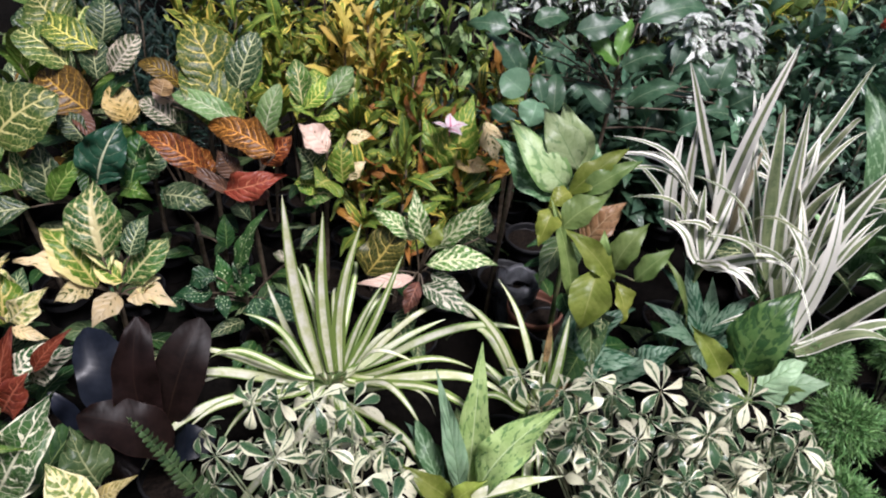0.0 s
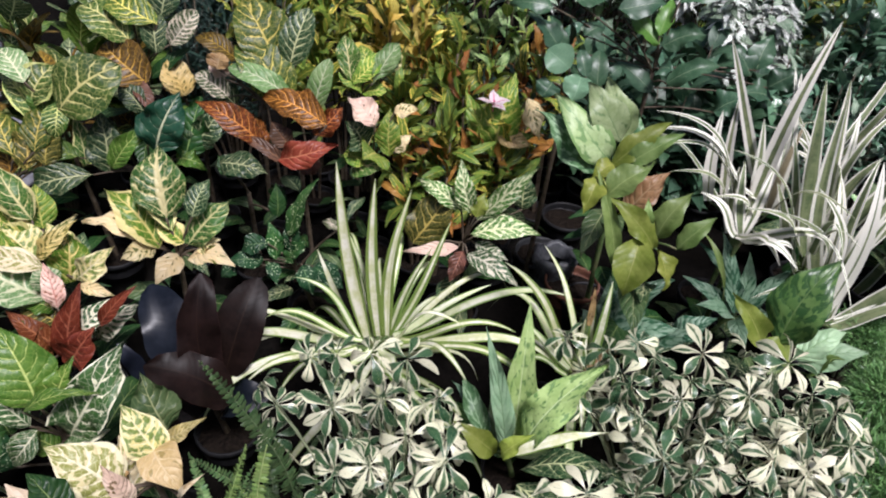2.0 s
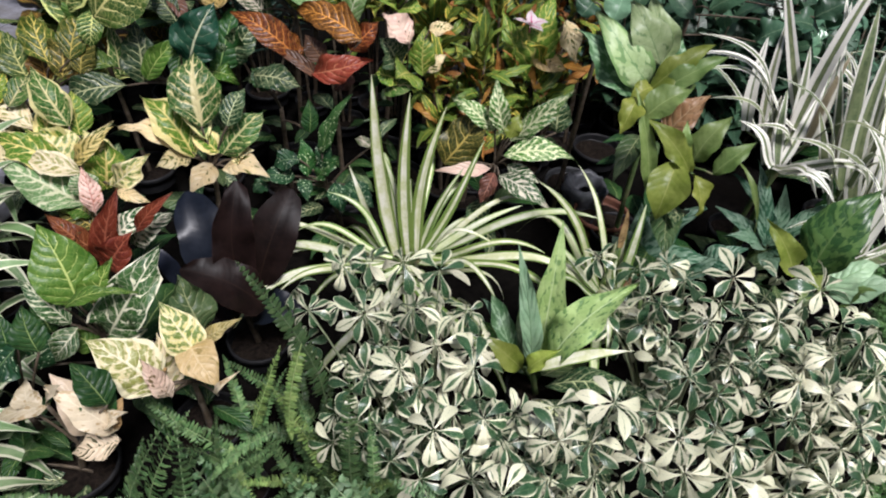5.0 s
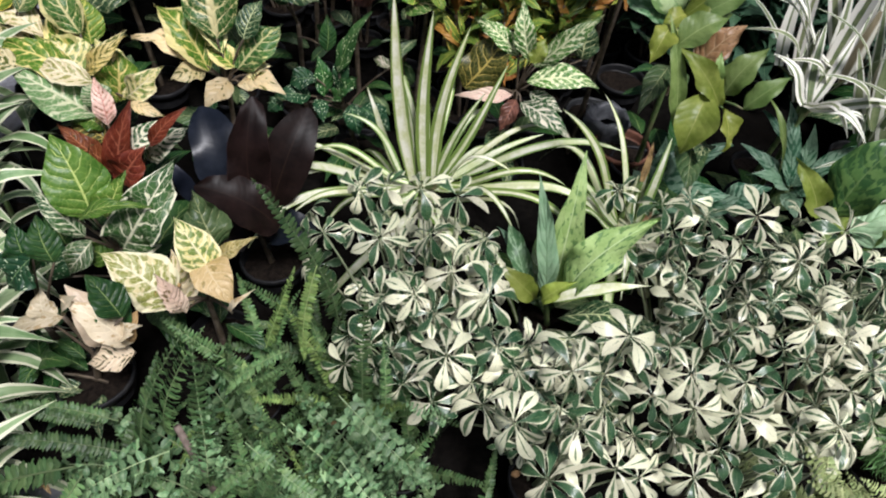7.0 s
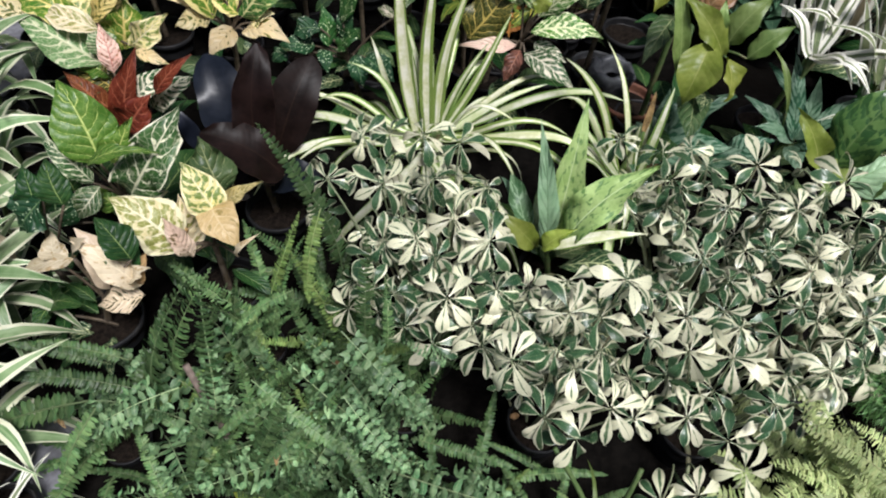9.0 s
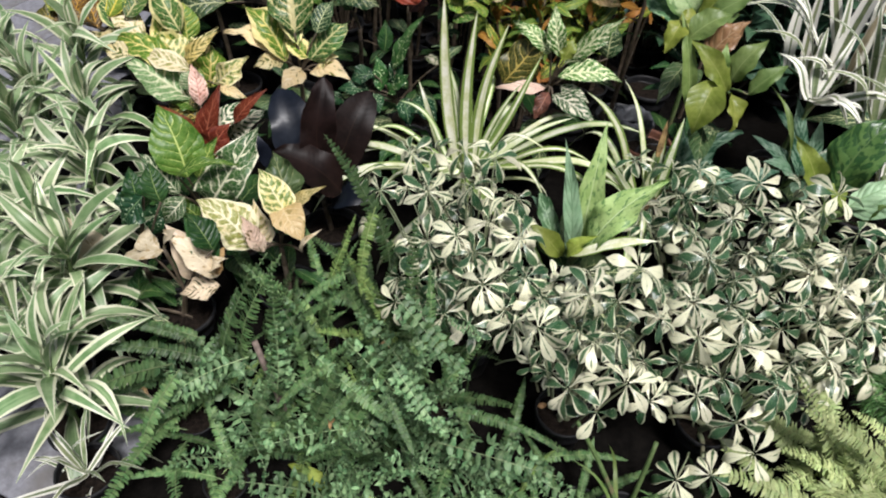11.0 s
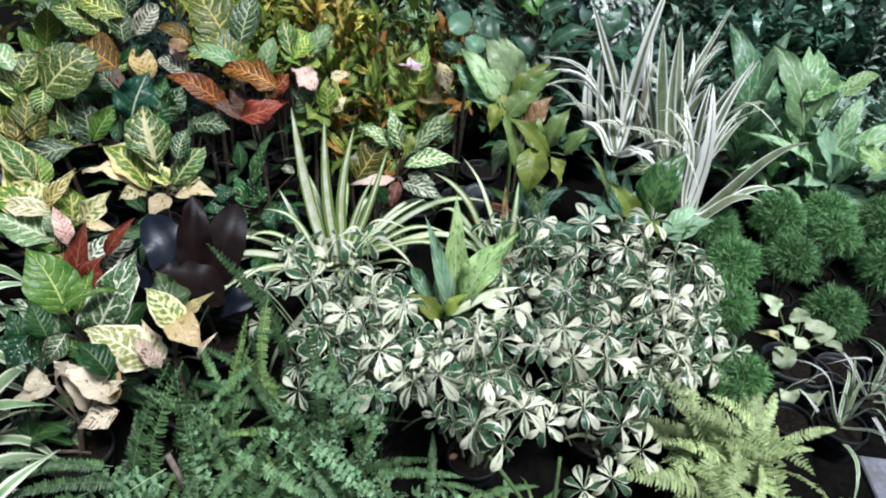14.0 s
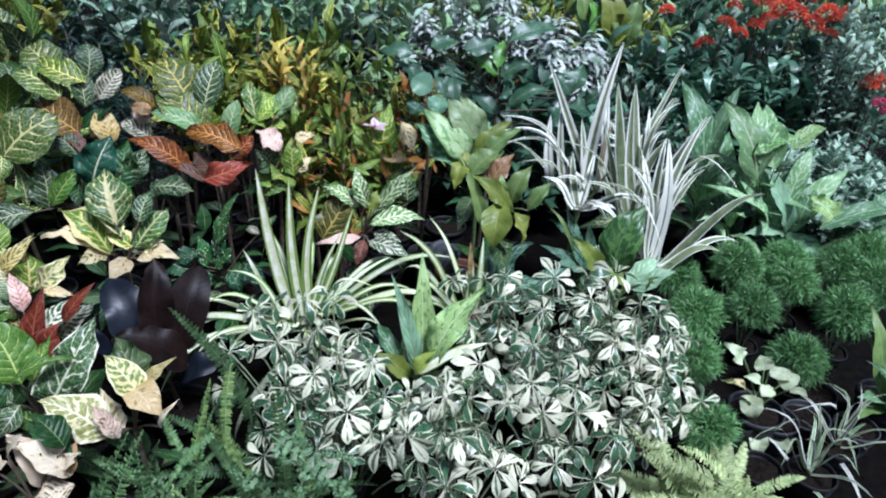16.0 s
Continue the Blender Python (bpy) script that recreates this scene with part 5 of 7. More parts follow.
leaves(p, [
    ("ws", 0.033, -0.020, 0.424, 113, 74, 0.274, 0.034, 0.06, -37),
    ("ws", -0.029, -0.060, 0.398, 114, 77, 0.189, 0.035, 0.06, -38),
    ("ws", 0.089, 0.000, 0.435, 107, 74, 0.387, 0.030, 0.04, -34),
    ("ws", 0.035, -0.080, 0.410, -173, 34, 0.212, 0.033, 0.3, -17),
    ("wt", 0.071, -0.020, 0.445, 60, 68, 0.252, 0.024, 0.06, 5),
    ("wt", 0.099, 0.000, 0.446, 68, 71, 0.168, 0.024, 0.08, -2),
    ("ws", 0.037, -0.020, 0.402, 84, 76, 0.255, 0.030, 0.08, -14),
])
finish(p)
p = plant("striped_dracaena", "white-edged strap-leaved dracaena with tall upright leaves", "dracaena", "striped dracaenas", 0.95, 1.4, "strap", "stem_green", "pot")
leaves(p, [
    ("ws", -0.012, -0.020, 0.388, 128, 74, 0.462, 0.049, 0.03, -53),
    ("ws", 0.016, 0.000, 0.394, 110, 76, 0.445, 0.044, 0.02, -39),
    ("ws", 0.008, 0.000, 0.412, 28, 62, 0.269, 0.044, 0.12, 13),
    ("ws", 0.033, -0.020, 0.408, 20, 54, 0.393, 0.042, 0.05, 29),
    ("ws", 0.060, -0.060, 0.354, 73, 75, 0.323, 0.036, 0.04, -10),
    ("ws", 0.078, -0.040, 0.369, 23, 40, 0.268, 0.027, 0.16, 10),
    ("ws", -0.016, -0.020, 0.388, 167, 45, 0.373, 0.033, 0.2, -21),
    ("ws", -0.043, -0.060, 0.380, 180, 40, 0.254, 0.034, 0.28, -19),
])
leaves(p, [
    ("ws", -0.057, -0.080, 0.374, -165, 34, 0.187, 0.032, 0.3, -15),
    ("ws", 0.021, 0.060, 0.430, 31, 58, 0.364, 0.025, 0.3, 11),
    ("ws", 0.055, 0.060, 0.407, 76, 68, 0.332, 0.029, 0.1, -10),
    ("ws", 0.047, -0.040, 0.359, 109, 71, 0.262, 0.036, 0.08, -37),
    ("ws", -0.044, -0.020, 0.374, 144, 62, 0.220, 0.033, 0.1, -57),
    ("ws", -0.024, 0.020, 0.407, 132, 67, 0.280, 0.030, 0.06, -52),
    ("wt", -0.032, 0.020, 0.429, 92, 74, 0.212, 0.024, 0.08, -23),
])
finish(p)
p = plant("striped_dracaena", "white-edged strap-leaved dracaena with arching tips", "dracaena", "striped dracaenas", 1.1, 1.62, "strap", "stem_green", "pot")
leaves(p, [
    ("ws", -.057, 0, .529, 32, 33, .27, .022, 0.36, 14),
    ("ws", -.072, 0, .527, 46, 31, .488, .022, 0.05, 7),
    ("ws", .195, 0, .059, 0, 68, .302, .041, 0.18, 24),
    ("ws", -.022, 0, .436, 37, 48, .197, .024, 0.32, 10),
    ("ws", -.168, 0, .386, 73, 42, .425, .028, 0.08, -6),
])
finish(p)
p = plant("ficus", "blue green smooth-leaved ficus on thin stems", "ficus", "ficuses", 0.55, 1.9, "lance", "stem_dark", "")
leaves(p, [
    ("fic", -.127, -.05, .835, 8, 12, .139, .078, 0.08, 36),
    ("fic", .035, -.05, .87, 14, 11, .214, .078, 0.08, 34),
    ("fig", .003, -.05, .773, 66, 44, .122, .057, 0.08, 5),
    ("fig", .009, -.05, .748, 149, 27, .129, .072, 0.08, -36),
    ("fic", .018, -.05, .741, 0, 23, .126, .083, 0.08, 35),
    ("fic", .06, -.05, .631, 0, 27, .156, .074, 0.08, 34),
    ("fic", .025, -.05, .602, 152, 29, .146, .071, 0.08, -35),
    ("fic", .025, -.05, .673, -55, 23, .053, .076, 0.08, 37),
])
leaves(p, [
    ("fic", .223, -.05, .551, -19, 36, .117, .09, 0.08, 37),
])
finish(p)
p = plant("ficus", "blue green smooth-leaved ficus on thin stems", "ficus", "ficuses", 0.6, 2.0, "lance", "stem_dark", "")
leaves(p, [
    ("fic", -.288, -.1, .833, 11, 9, .106, .073, 0.08, 37),
    ("fic", -.348, -.1, .812, 167, -2, .129, .066, 0.08, -39),
    ("fic", -.307, -.1, .682, 155, 40, .154, .074, 0.08, -34),
    ("fic", -.296, -.1, .665, 121, 47, .138, .052, 0.08, -20),
    ("fic", .279, -.1, .672, 56, 51, .116, .083, 0.08, 5),
    ("fic", .268, -.1, .653, 144, 43, .116, .088, 0.08, -36),
    ("fic", .329, -.1, .621, 0, 36, .102, .093, 0.08, 32),
    ("fic", .358, -.1, .586, -166, 11, .126, .1, 0.08, -33),
])
leaves(p, [
    ("fic", -.249, -.1, .738, 31, 16, .081, .061, 0.08, 28),
])
finish(p)
p = plant("ficus", "grey green round-leaved ficus stem", "ficus", "ficuses", 0.25, 1.6, "round", "stem_dark", "")
leaves(p, [
    ("fir", .015, -.05, .782, 152, 27, .073, .085, 0.08, -54),
    ("fir", .046, -.05, .762, -111, -36, .067, .085, 0.08, -11),
    ("fic", .059, -.05, .763, 114, 51, .07, .043, 0.08, -17),
    ("fic", .092, -.05, .735, 89, 52, .098, .056, 0.08, -5),
    ("fic", -.021, -.05, .742, -131, -32, .047, .072, 0.08, -18),
])
finish(p)
p = plant("croton", "yellow and brown croton with cream speckled leaves", "croton", "crotons", -1.28, 1.4, "oval", "stem_dark", "pot")
leaves(p, [
    ("cv", .132, -.1, .37, 159, 22, .153, .08, 0.08, -20),
    ("cr", .107, -.1, .339, 180, 2, .168, .078, 0.08, -30),
    ("bv", -.028, -.1, .394, 158, 21, .113, .067, 0.08, -18),
    ("tan", -.05, -.1, .382, 180, 11, .085, .063, 0.08, -29),
    ("gy", .039, -.1, .385, 126, 32, .117, .076, 0.08, -2),
    ("bv", -.016, -.1, .377, 133, 32, .13, .065, 0.08, -5),
    ("gold", .031, -.1, .42, 76, 37, .104, .06, 0.08, 24),
    ("tan", -.074, -.1, .36, -164, 1, .072, .065, 0.08, -34),
])
leaves(p, [
    ("yv", .084, -.1, .316, -169, 8, .105, .086, 0.08, -32),
    ("bv", -.078, -.1, .405, 84, 34, .097, .06, 0.08, 21),
    ("gy", .085, -.1, .427, 81, 24, .111, .071, 0.08, 22),
])
finish(p)
p = plant("croton", "green and gold croton at the paved edge", "croton", "crotons", -1.42, 1.7, "oval", "stem_dark", "pot")
leaves(p, [
    ("gd", .027, -.1, .267, 151, 7, .205, .117, 0.08, -17),
    ("gw", .081, -.1, .284, 117, 32, .132, .108, 0.08, 2),
    ("gd", -.044, -.1, .268, 147, 23, .198, .098, 0.08, -13),
    ("bv", -.008, -.1, .252, 114, 58, .102, .096, 0.08, 5),
    ("gd", .127, -.1, .311, 64, 29, .127, .102, 0.08, 28),
    ("gw", .025, -.1, .297, 137, 29, .169, .095, 0.08, -8),
])
finish(p)
p = plant("aglaonema", "lime green broad upright leaf in the back row", "aglaonema", "aglaonemas", 1.15, 2.75, "broad", "stem_green", "")
leaves(p, [
    ("yg", .194, -.05, .652, 139, 74, .278, .149, 0.08, -39),
    ("ygd", .059, -.05, .678, 126, 72, .236, .121, 0.08, -31),
    ("ygd", .268, -.05, .653, 52, 73, .215, .112, 0.08, 7),
    ("fig", .123, -.05, .638, 151, 74, .228, .131, 0.08, -45),
])
finish(p)
p = plant("fern", "yellow green wavy leaf low under the ferns", "fern", "ferns", -0.2, 0.2, "broad", "stem_green", "")
leaves(p, [
    ("yg", -.041, .02, .024, 169, 9, .158, .039, 0.08, -14),
    ("ygd", -.029, .02, -.01, -151, 13, .064, .038, 0.08, -15),
    ("fernl", -.041, .02, .011, -14, 11, .082, .03, 0.08, 14),
])
finish(p)
p = plant("croton", "dark green croton with pale and gold veins", "croton", "crotons", -1.16, 1.4, "oval", "stem_dark", "pot")
leaves(p, [
    ("gw", -.011, -.02, .452, 134, 52, .137, .094, 0.08, -4),
    ("bgv", .078, -.02, .475, 101, 52, .133, .094, 0.08, 11),
    ("bv", .032, -.02, .457, 124, 54, .102, .081, 0.08, 1),
    ("gw", -.074, -.02, .428, 148, 40, .126, .083, 0.08, -10),
    ("bgv", .13, -.02, .494, 72, 49, .111, .081, 0.08, 24),
    ("gd", -.038, -.02, .468, 136, 38, .146, .091, 0.08, -5),
    ("gd", .056, -.02, .51, 125, 38, .154, .089, 0.08, -0),
    ("dgw", .002, -.02, .432, -155, 39, .06, .081, 0.08, -34),
])
leaves(p, [
    ("gd", .113, -.02, .532, 86, 41, .133, .081, 0.08, 18),
    ("gw", -.108, -.02, .394, 180, 28, .084, .085, 0.08, -25),
])
finish(p)
p = plant("croton", "dark olive croton with gold-veined leaves", "croton", "crotons", -1.5, 1.7, "oval", "stem_dark", "pot")
leaves(p, [
    ("gd", -.112, -.08, .218, 154, 16, .145, .093, 0.08, -16),
    ("bgv", -.044, -.08, .237, 141, 34, .154, .098, 0.08, -9),
    ("bgv", -.163, -.08, .19, 180, 4, .103, .086, 0.08, -29),
    ("gd", -.056, -.08, .267, 143, 26, .185, .089, 0.08, -10),
    ("bv", -.123, -.08, .184, 156, 29, .084, .079, 0.08, -16),
    ("bgv", -.013, -.08, .273, 84, 38, .128, .092, 0.08, 21),
])
finish(p)
p = plant("striped_dracaena", "white-edged strap-leaved dracaena beside the aralias", "dracaena", "striped dracaenas", 0.98, 1.32, "strap", "stem_green", "pot")
leaves(p, [
    ("ws", 0.040, -0.040, 0.232, 11, 31, 0.480, 0.050, 0.16, 11),
    ("ws", 0.040, -0.060, 0.244, -11, 23, 0.221, 0.043, 0.25, 14),
    ("ws", 0.056, -0.040, 0.247, -4, 22, 0.275, 0.043, 0.2, 13),
    ("ws", 0.019, -0.020, 0.269, 37, 67, 0.510, 0.040, 0.05, 18),
    ("ws", 0.032, -0.020, 0.264, 78, 76, 0.416, 0.045, 0.08, -14),
    ("ws", -0.011, -0.020, 0.291, 180, 55, 0.339, 0.043, 0.24, -26),
    ("ws", 0.012, -0.020, 0.280, 152, 69, 0.352, 0.041, 0.16, -36),
    ("ws", 0.051, -0.020, 0.246, 40, 61, 0.385, 0.031, 0.16, 7),
])
leaves(p, [
    ("ws", 0.022, -0.040, 0.248, -163, 25, 0.301, 0.035, 0.3, -12),
    ("ws", 0.019, 0.000, 0.268, 137, 75, 0.571, 0.044, 0.03, -63),
])
finish(p)
p = plant("striped_dracaena", "white-edged strap-leaved dracaena with drooping leaves at the front", "dracaena", "striped dracaenas", 0.74, 1.36, "strap", "stem_green", "pot")
leaves(p, [
    ("ws", .002, 0, .448, -56, 3, .169, .034, 0.45, 31),
    ("ws", -.004, 0, .448, -61, 1, .138, .034, 0.5, 29),
    ("ws", .018, 0, .442, -15, 8, .191, .037, 0.35, 32),
    ("ws", -.012, 0, .447, 154, 39, .147, .032, 0.3, -36),
    ("ws", .008, 0, .449, 57, 51, .19, .03, 0.1, 2),
    ("ws", .002, 0, .448, 90, 51, .193, .028, 0.05, -13),
])
finish(p)


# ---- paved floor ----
# one sheet under slabs and bed; its near-black colour includes the plants' shade
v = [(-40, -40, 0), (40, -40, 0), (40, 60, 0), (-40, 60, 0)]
floor = new("floor", mesh("floor", v, [(0, 1, 2, 3)], M["shaded_earth"]))
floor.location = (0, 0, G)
tagged(floor, "grey paved floor with dark earth in joints and bed, blackened for shade", "floor", "", "structure")


# ---- umbrella-leaved schefflera ----
LEAFLETS = {"sch": [], "schg": [], "schc": []}
for k in range(36):
    rnd = random.Random(900 + k)
    L, code = rnd.uniform(0.054, 0.070), ("sch", "schg", "schc")[k % 3]
    v, f, u, s = blade(L, L * rnd.uniform(0.36, 0.44), rnd.uniform(0.07, 0.17), "spoon", rnd.uniform(0.05, 0.25), 0.04, 40 * k, 8, 4, rnd.uniform(0.1, 0.8))
    LEAFLETS[code].append(mesh("leaflet", v, f, LEAF[code], u, s))


def schefflera(label, x, y, tips, extra):
    """tips: where the main leaves sit, from the plant's foot; extra: how many more fill in below them."""
    p = thing("schefflera", label, "schefflera", "scheffleras", x, y)
    rnd = random.Random(seed())
    tips = [Vector(t) for t in tips]
    spots = list(tips)
    tries = 0
    while len(spots) < len(tips) + extra and tries < 4000:
        tries += 1
        a, d = rnd.uniform(0, 6.3), rnd.uniform(0.03, 0.10)
        q = rnd.choice(tips) + Vector((d * math.cos(a), d * math.sin(a), rnd.uniform(-0.19, -0.02)))
        if all((q - s).length > 0.046 for s in spots) and q.z > 0.24 and q.y + y > 0.44:
            spots.append(q)
    middle = sum(tips, Vector()) / len(tips)
    for k, q in enumerate(spots):
        out = Vector((q.x - middle.x, q.y - middle.y, 0))
        n = Vector((0, -0.36, 0.9)) + out * 2.0 + Vector((rnd.gauss(0, 0.3), rnd.gauss(0, 0.3), 0))
        size = rnd.uniform(0.78, 1.0) if k < len(tips) else rnd.uniform(0.58, 0.86)
        R = Matrix.Translation(q) @ n.to_track_quat("Z", "Y").to_matrix().to_4x4() @ Matrix.Rotation(rnd.uniform(0, 6.3), 4, "Z") @ Matrix.Diagonal((size, size, size, 1))
        low = Vector((q.x * 0.45, q.y * 0.45, max(0.1, q.z * 0.45)))
        v, f = tube(arc(low, q, 0.02, 4), 0.0026, 0.0016, 5)
        leaf = child("leaf", mesh("leaf_stalk", v, f, M["stem_pale"]), p)
        tone = rnd.choice(("sch", "schg", "schg", "schc", "schc") if k < len(tips) else ("sch", "schg", "schg", "schg", "schc"))
        count, droop = rnd.choice((6, 7, 7, 8)), rnd.choice((-6, -24, -16, -10, -34, -28, -20))
        for i in range(count):
            m = turn(360 * i / count + rnd.uniform(-9, 9), droop + rnd.uniform(-18, 18), rnd.uniform(-30, 30)) @ Matrix.Translation((0, 0.005, 0))
            child("leaflet", rnd.choice(LEAFLETS[tone if rnd.random() < 0.55 else rnd.choice(("sch", "schg", "schc", "schc"))]), leaf, R @ m)
    for k in range(4):
        a = rnd.uniform(0, 6.3)
        top = rnd.choice(tips) * 0.6
        v, f = tube(arc((0.015 * math.cos(a), 0.015 * math.sin(a), 0.08), top, 0.02, 6), 0.007, 0.004, 7)
        child("stem", mesh("stem", v, f, M["stem_pale"]), p)
    pot(p, "pot", 0.062, 0.11)
    return p


schefflera("cream and green variegated schefflera in full leaf", -0.06, 0.62, [
    (-0.20, 0.21, 0.46), (-0.08, 0.18, 0.515), (-0.01, 0.16, 0.525), (-0.06, -0.01, 0.44), (0.0, 0.06, 0.43), (0.07, 0.01, 0.44),
    (0.01, -0.11, 0.415), (0.09, -0.09, 0.434), (-0.14, 0.10, 0.45), (-0.12, 0.0, 0.40)], 52)
schefflera("cream and green variegated schefflera with drooping lower leaves", 0.17, 0.46, [
    (-0.11, -0.09, 0.476), (-0.03, -0.10, 0.33), (0.036, -0.105, 0.28), (0.07, 0.09, 0.49), (0.06, 0.03, 0.36), (-0.02, 0.02, 0.47),
    (-0.02, 0.10, 0.45), (0.15, -0.03, 0.24), (0.08, -0.07, 0.34), (0.0, -0.05, 0.42)], 24)
schefflera("cream and green variegated schefflera behind the front pots", 0.48, 0.78, [
    (-0.115, 0.065, 0.385), (-0.017, 0.025, 0.44), (-0.09, 0.14, 0.475), (0.04, 0.12, 0.475), (0.19, 0.08, 0.505), (0.007, -0.065, 0.425),
    (-0.08, -0.115, 0.435), (0.15, -0.065, 0.395), (-0.165, 0.075, 0.51), (0.11, 0.03, 0.46)], 52)
front = schefflera("cream and green variegated schefflera at the front of the bed", 0.48, 0.50, [
    (-0.127, 0.024, 0.446), (0.0, 0.07, 0.38), (-0.10, 0.0, 0.379), (-0.01, 0.02, 0.355), (0.11, 0.034, 0.309), (0.053, -0.06, 0.352),
    (0.19, 0.024, 0.33), (-0.09, -0.09, 0.315), (-0.15, -0.045, 0.232), (0.16, 0.02, 0.36), (-0.087, -0.181, 0.15), (-0.016, -0.157, 0.15), (0.06, -0.115, 0.19), (0.008, -0.09, 0.25)], 20)
for a, b in (((-0.183, -0.222, 0.070), (-0.305, -0.154, 0.250)), ((-0.163, -0.218, 0.070), (-0.153, -0.169, 0.250))):
    v, f = tube(arc(a, b, 0.01, 6), 0.0055, 0.0045, 7)
    child("stem", mesh("stem", v, f, M["stem_green"]), front)
schefflera("cream and green variegated schefflera beside the aralias", 0.72, 0.66, [
    (0.050, 0.062, 0.320), (0.100, 0.024, 0.270), (-0.006, 0.064, 0.350), (0.123, 0.150, 0.330), (0.015, -0.012, 0.290), (0.097, -0.026, 0.210), (-0.058, 0.111, 0.380), (0.114, 0.222, 0.350), (0.058, 0.235, 0.380)], 27)


# ---- ferns ----
def frond_mesh(code, k):
    """A unit-long arching frond: a midrib with pairs of leaflets, plain or forked and curled at their tips."""
    rnd = random.Random(700 + k)
    forked, pairs = code == "fernc", {"fern": 33, "fernc": 12, "fernl": 26, "ferny": 34}[code]
    bow, long, wide = rnd.uniform(0.06, 0.15), rnd.uniform(0.058, 0.075), rnd.uniform(1.0, 1.2) * 0.92 / pairs
    if code == "fernl":
        long = long * 1.7
    if forked:
        long, wide = long * 2.35, wide * 0.95
    swing, lift = rnd.uniform(-0.06, 0.06), rnd.uniform(-20, 12)

    def mid(s):
        return Vector((swing * math.sin(3 * s + k), s, 4 * bow * s * (1 - s)))

    tv, tf = tube([mid(j / 8) for j in range(9)], 0.005, 0.002, 4)
    verts, faces = list(tv), list(tf)
    uvs, sizes = [(0.5, 0.5)] * len(tv), [(0, 0)] * len(tv)

    def add(form, m, j):
        b = len(verts)
        bv, bf, bu, bs = form
        verts.extend(m @ Vector(c) for c in bv)
        faces.extend(tuple(i + b for i in fc) for fc in bf)
        uvs.extend(bu)
        sizes.extend((c * 0.3 + j, e * 0.3) for c, e in bs)

    for j in range(pairs):
        s = 0.07 + 0.92 * (j + 0.5) / pairs
        for sd in (-1, 1):
            if rnd.random() < 0.03:
                continue
            L = long * (math.sin(math.pi * min(1, 0.2 + 0.82 * s)) ** 0.65) * rnd.uniform(0.85, 1.1) + 0.008
            loose = 2.8 if forked else 1.3
            m = Matrix.Translation(mid(s)) @ turn(0 if sd > 0 else 180, lift + rnd.uniform(-8, 8) * loose, rnd.uniform(-10, 10) * loose + sd * 14)
            m = m @ Matrix.Rotation(radians(sd * (rnd.uniform(8, 16) + 25 * s * s)), 4, "Z")
            add(blade(L * (0.62 if forked else 1.0), wide * (0.7 if forked else 1.0), rnd.uniform(-0.05, 0.1), "pinna", -0.3, 0.12, 31 * k + 2 * j, 4, 2, rnd.uniform(0.3, 1.0)), m, j)
            if forked:
                for lobe in (-1, 0, 1):
                    q = m @ Matrix.Translation((0, L * 0.52, 0)) @ turn(90 + lobe * rnd.uniform(30, 62), rnd.uniform(-40, 65), rnd.uniform(-60, 60))
                    add(blade(L * rnd.uniform(0.4, 0.7), wide * rnd.uniform(0.5, 0.75), rnd.uniform(-0.1, 0.25), "lance", 0.3, 0.12, j, 4, 2, 0.6), q, j)
    return mesh("frond", verts, faces, LEAF[code], uvs, sizes)


FRONDS = {code: [frond_mesh(code, k) for k in range(7)] for code in ("fern", "fernc", "fernl", "ferny")}


def frond_code(rnd, code, curly):
    if rnd.random() < curly:
        return "fernc"
    return "ferny" if code == "fern" and rnd.random() < 0.1 else code


def fern(label, x, y, count, L, rise, code="fern", aim=None, height=0.07, h=0.06, curly=0.0):
    """A crown of arching fronds. aim: rows of foot offset, compass angle, rise, length, twist for the ones that stand out."""
    p = thing("fern", label, "fern", "ferns", x, y)
    rnd = random.Random(seed())
    a = rnd.uniform(0, 360)
    for k in range(count):
        a += 137.5 + rnd.uniform(-20, 20)
        at = Vector((rnd.gauss(0, 0.035), rnd.gauss(0, 0.035), height + rnd.uniform(-0.01, 0.02)))
        q = L * rnd.uniform(0.65, 1.15)
        child("frond", rnd.choice(FRONDS[frond_code(rnd, code, curly)]), p, Matrix.Translation(at) @ turn(a, rnd.uniform(*rise), rnd.uniform(-40, 40)) @ Matrix.Diagonal((q, q, q, 1)))
    for dx, dy, dz, az, el, q, tw in aim or ():
        child("frond", rnd.choice(FRONDS[frond_code(rnd, code, curly)]), p, Matrix.Translation((dx, dy, dz)) @ turn(az, el, tw) @ Matrix.Diagonal((q, q, q, 1)))
    pot(p, "pot", 0.045, h)
    return p


fern("green sword fern with arching fronds in a pot", -0.62, 0.31, 12, 0.27, (-5, 45), "fern", [
    (0.022, 0.110, 0.035, 22, 71, 0.424, 33),
    (0.060, 0.030, 0.238, -175, -1, 0.237, -14),
    (0.010, 0.090, 0.220, 180, -7, 0.240, -15),
    (0.012, 0.020, 0.187, -167, -23, 0.236, -17),
    (0.010, -0.030, 0.293, -174, -41, 0.404, -26),
    (0.026, -0.040, 0.293, -141, -64, 0.291, -30),
    (-0.003, 0.060, 0.250, 180, 8, 0.182, -20),
    (0.062, 0.130, 0.101, 25, 70, 0.344, 36),
], curly=0.15)
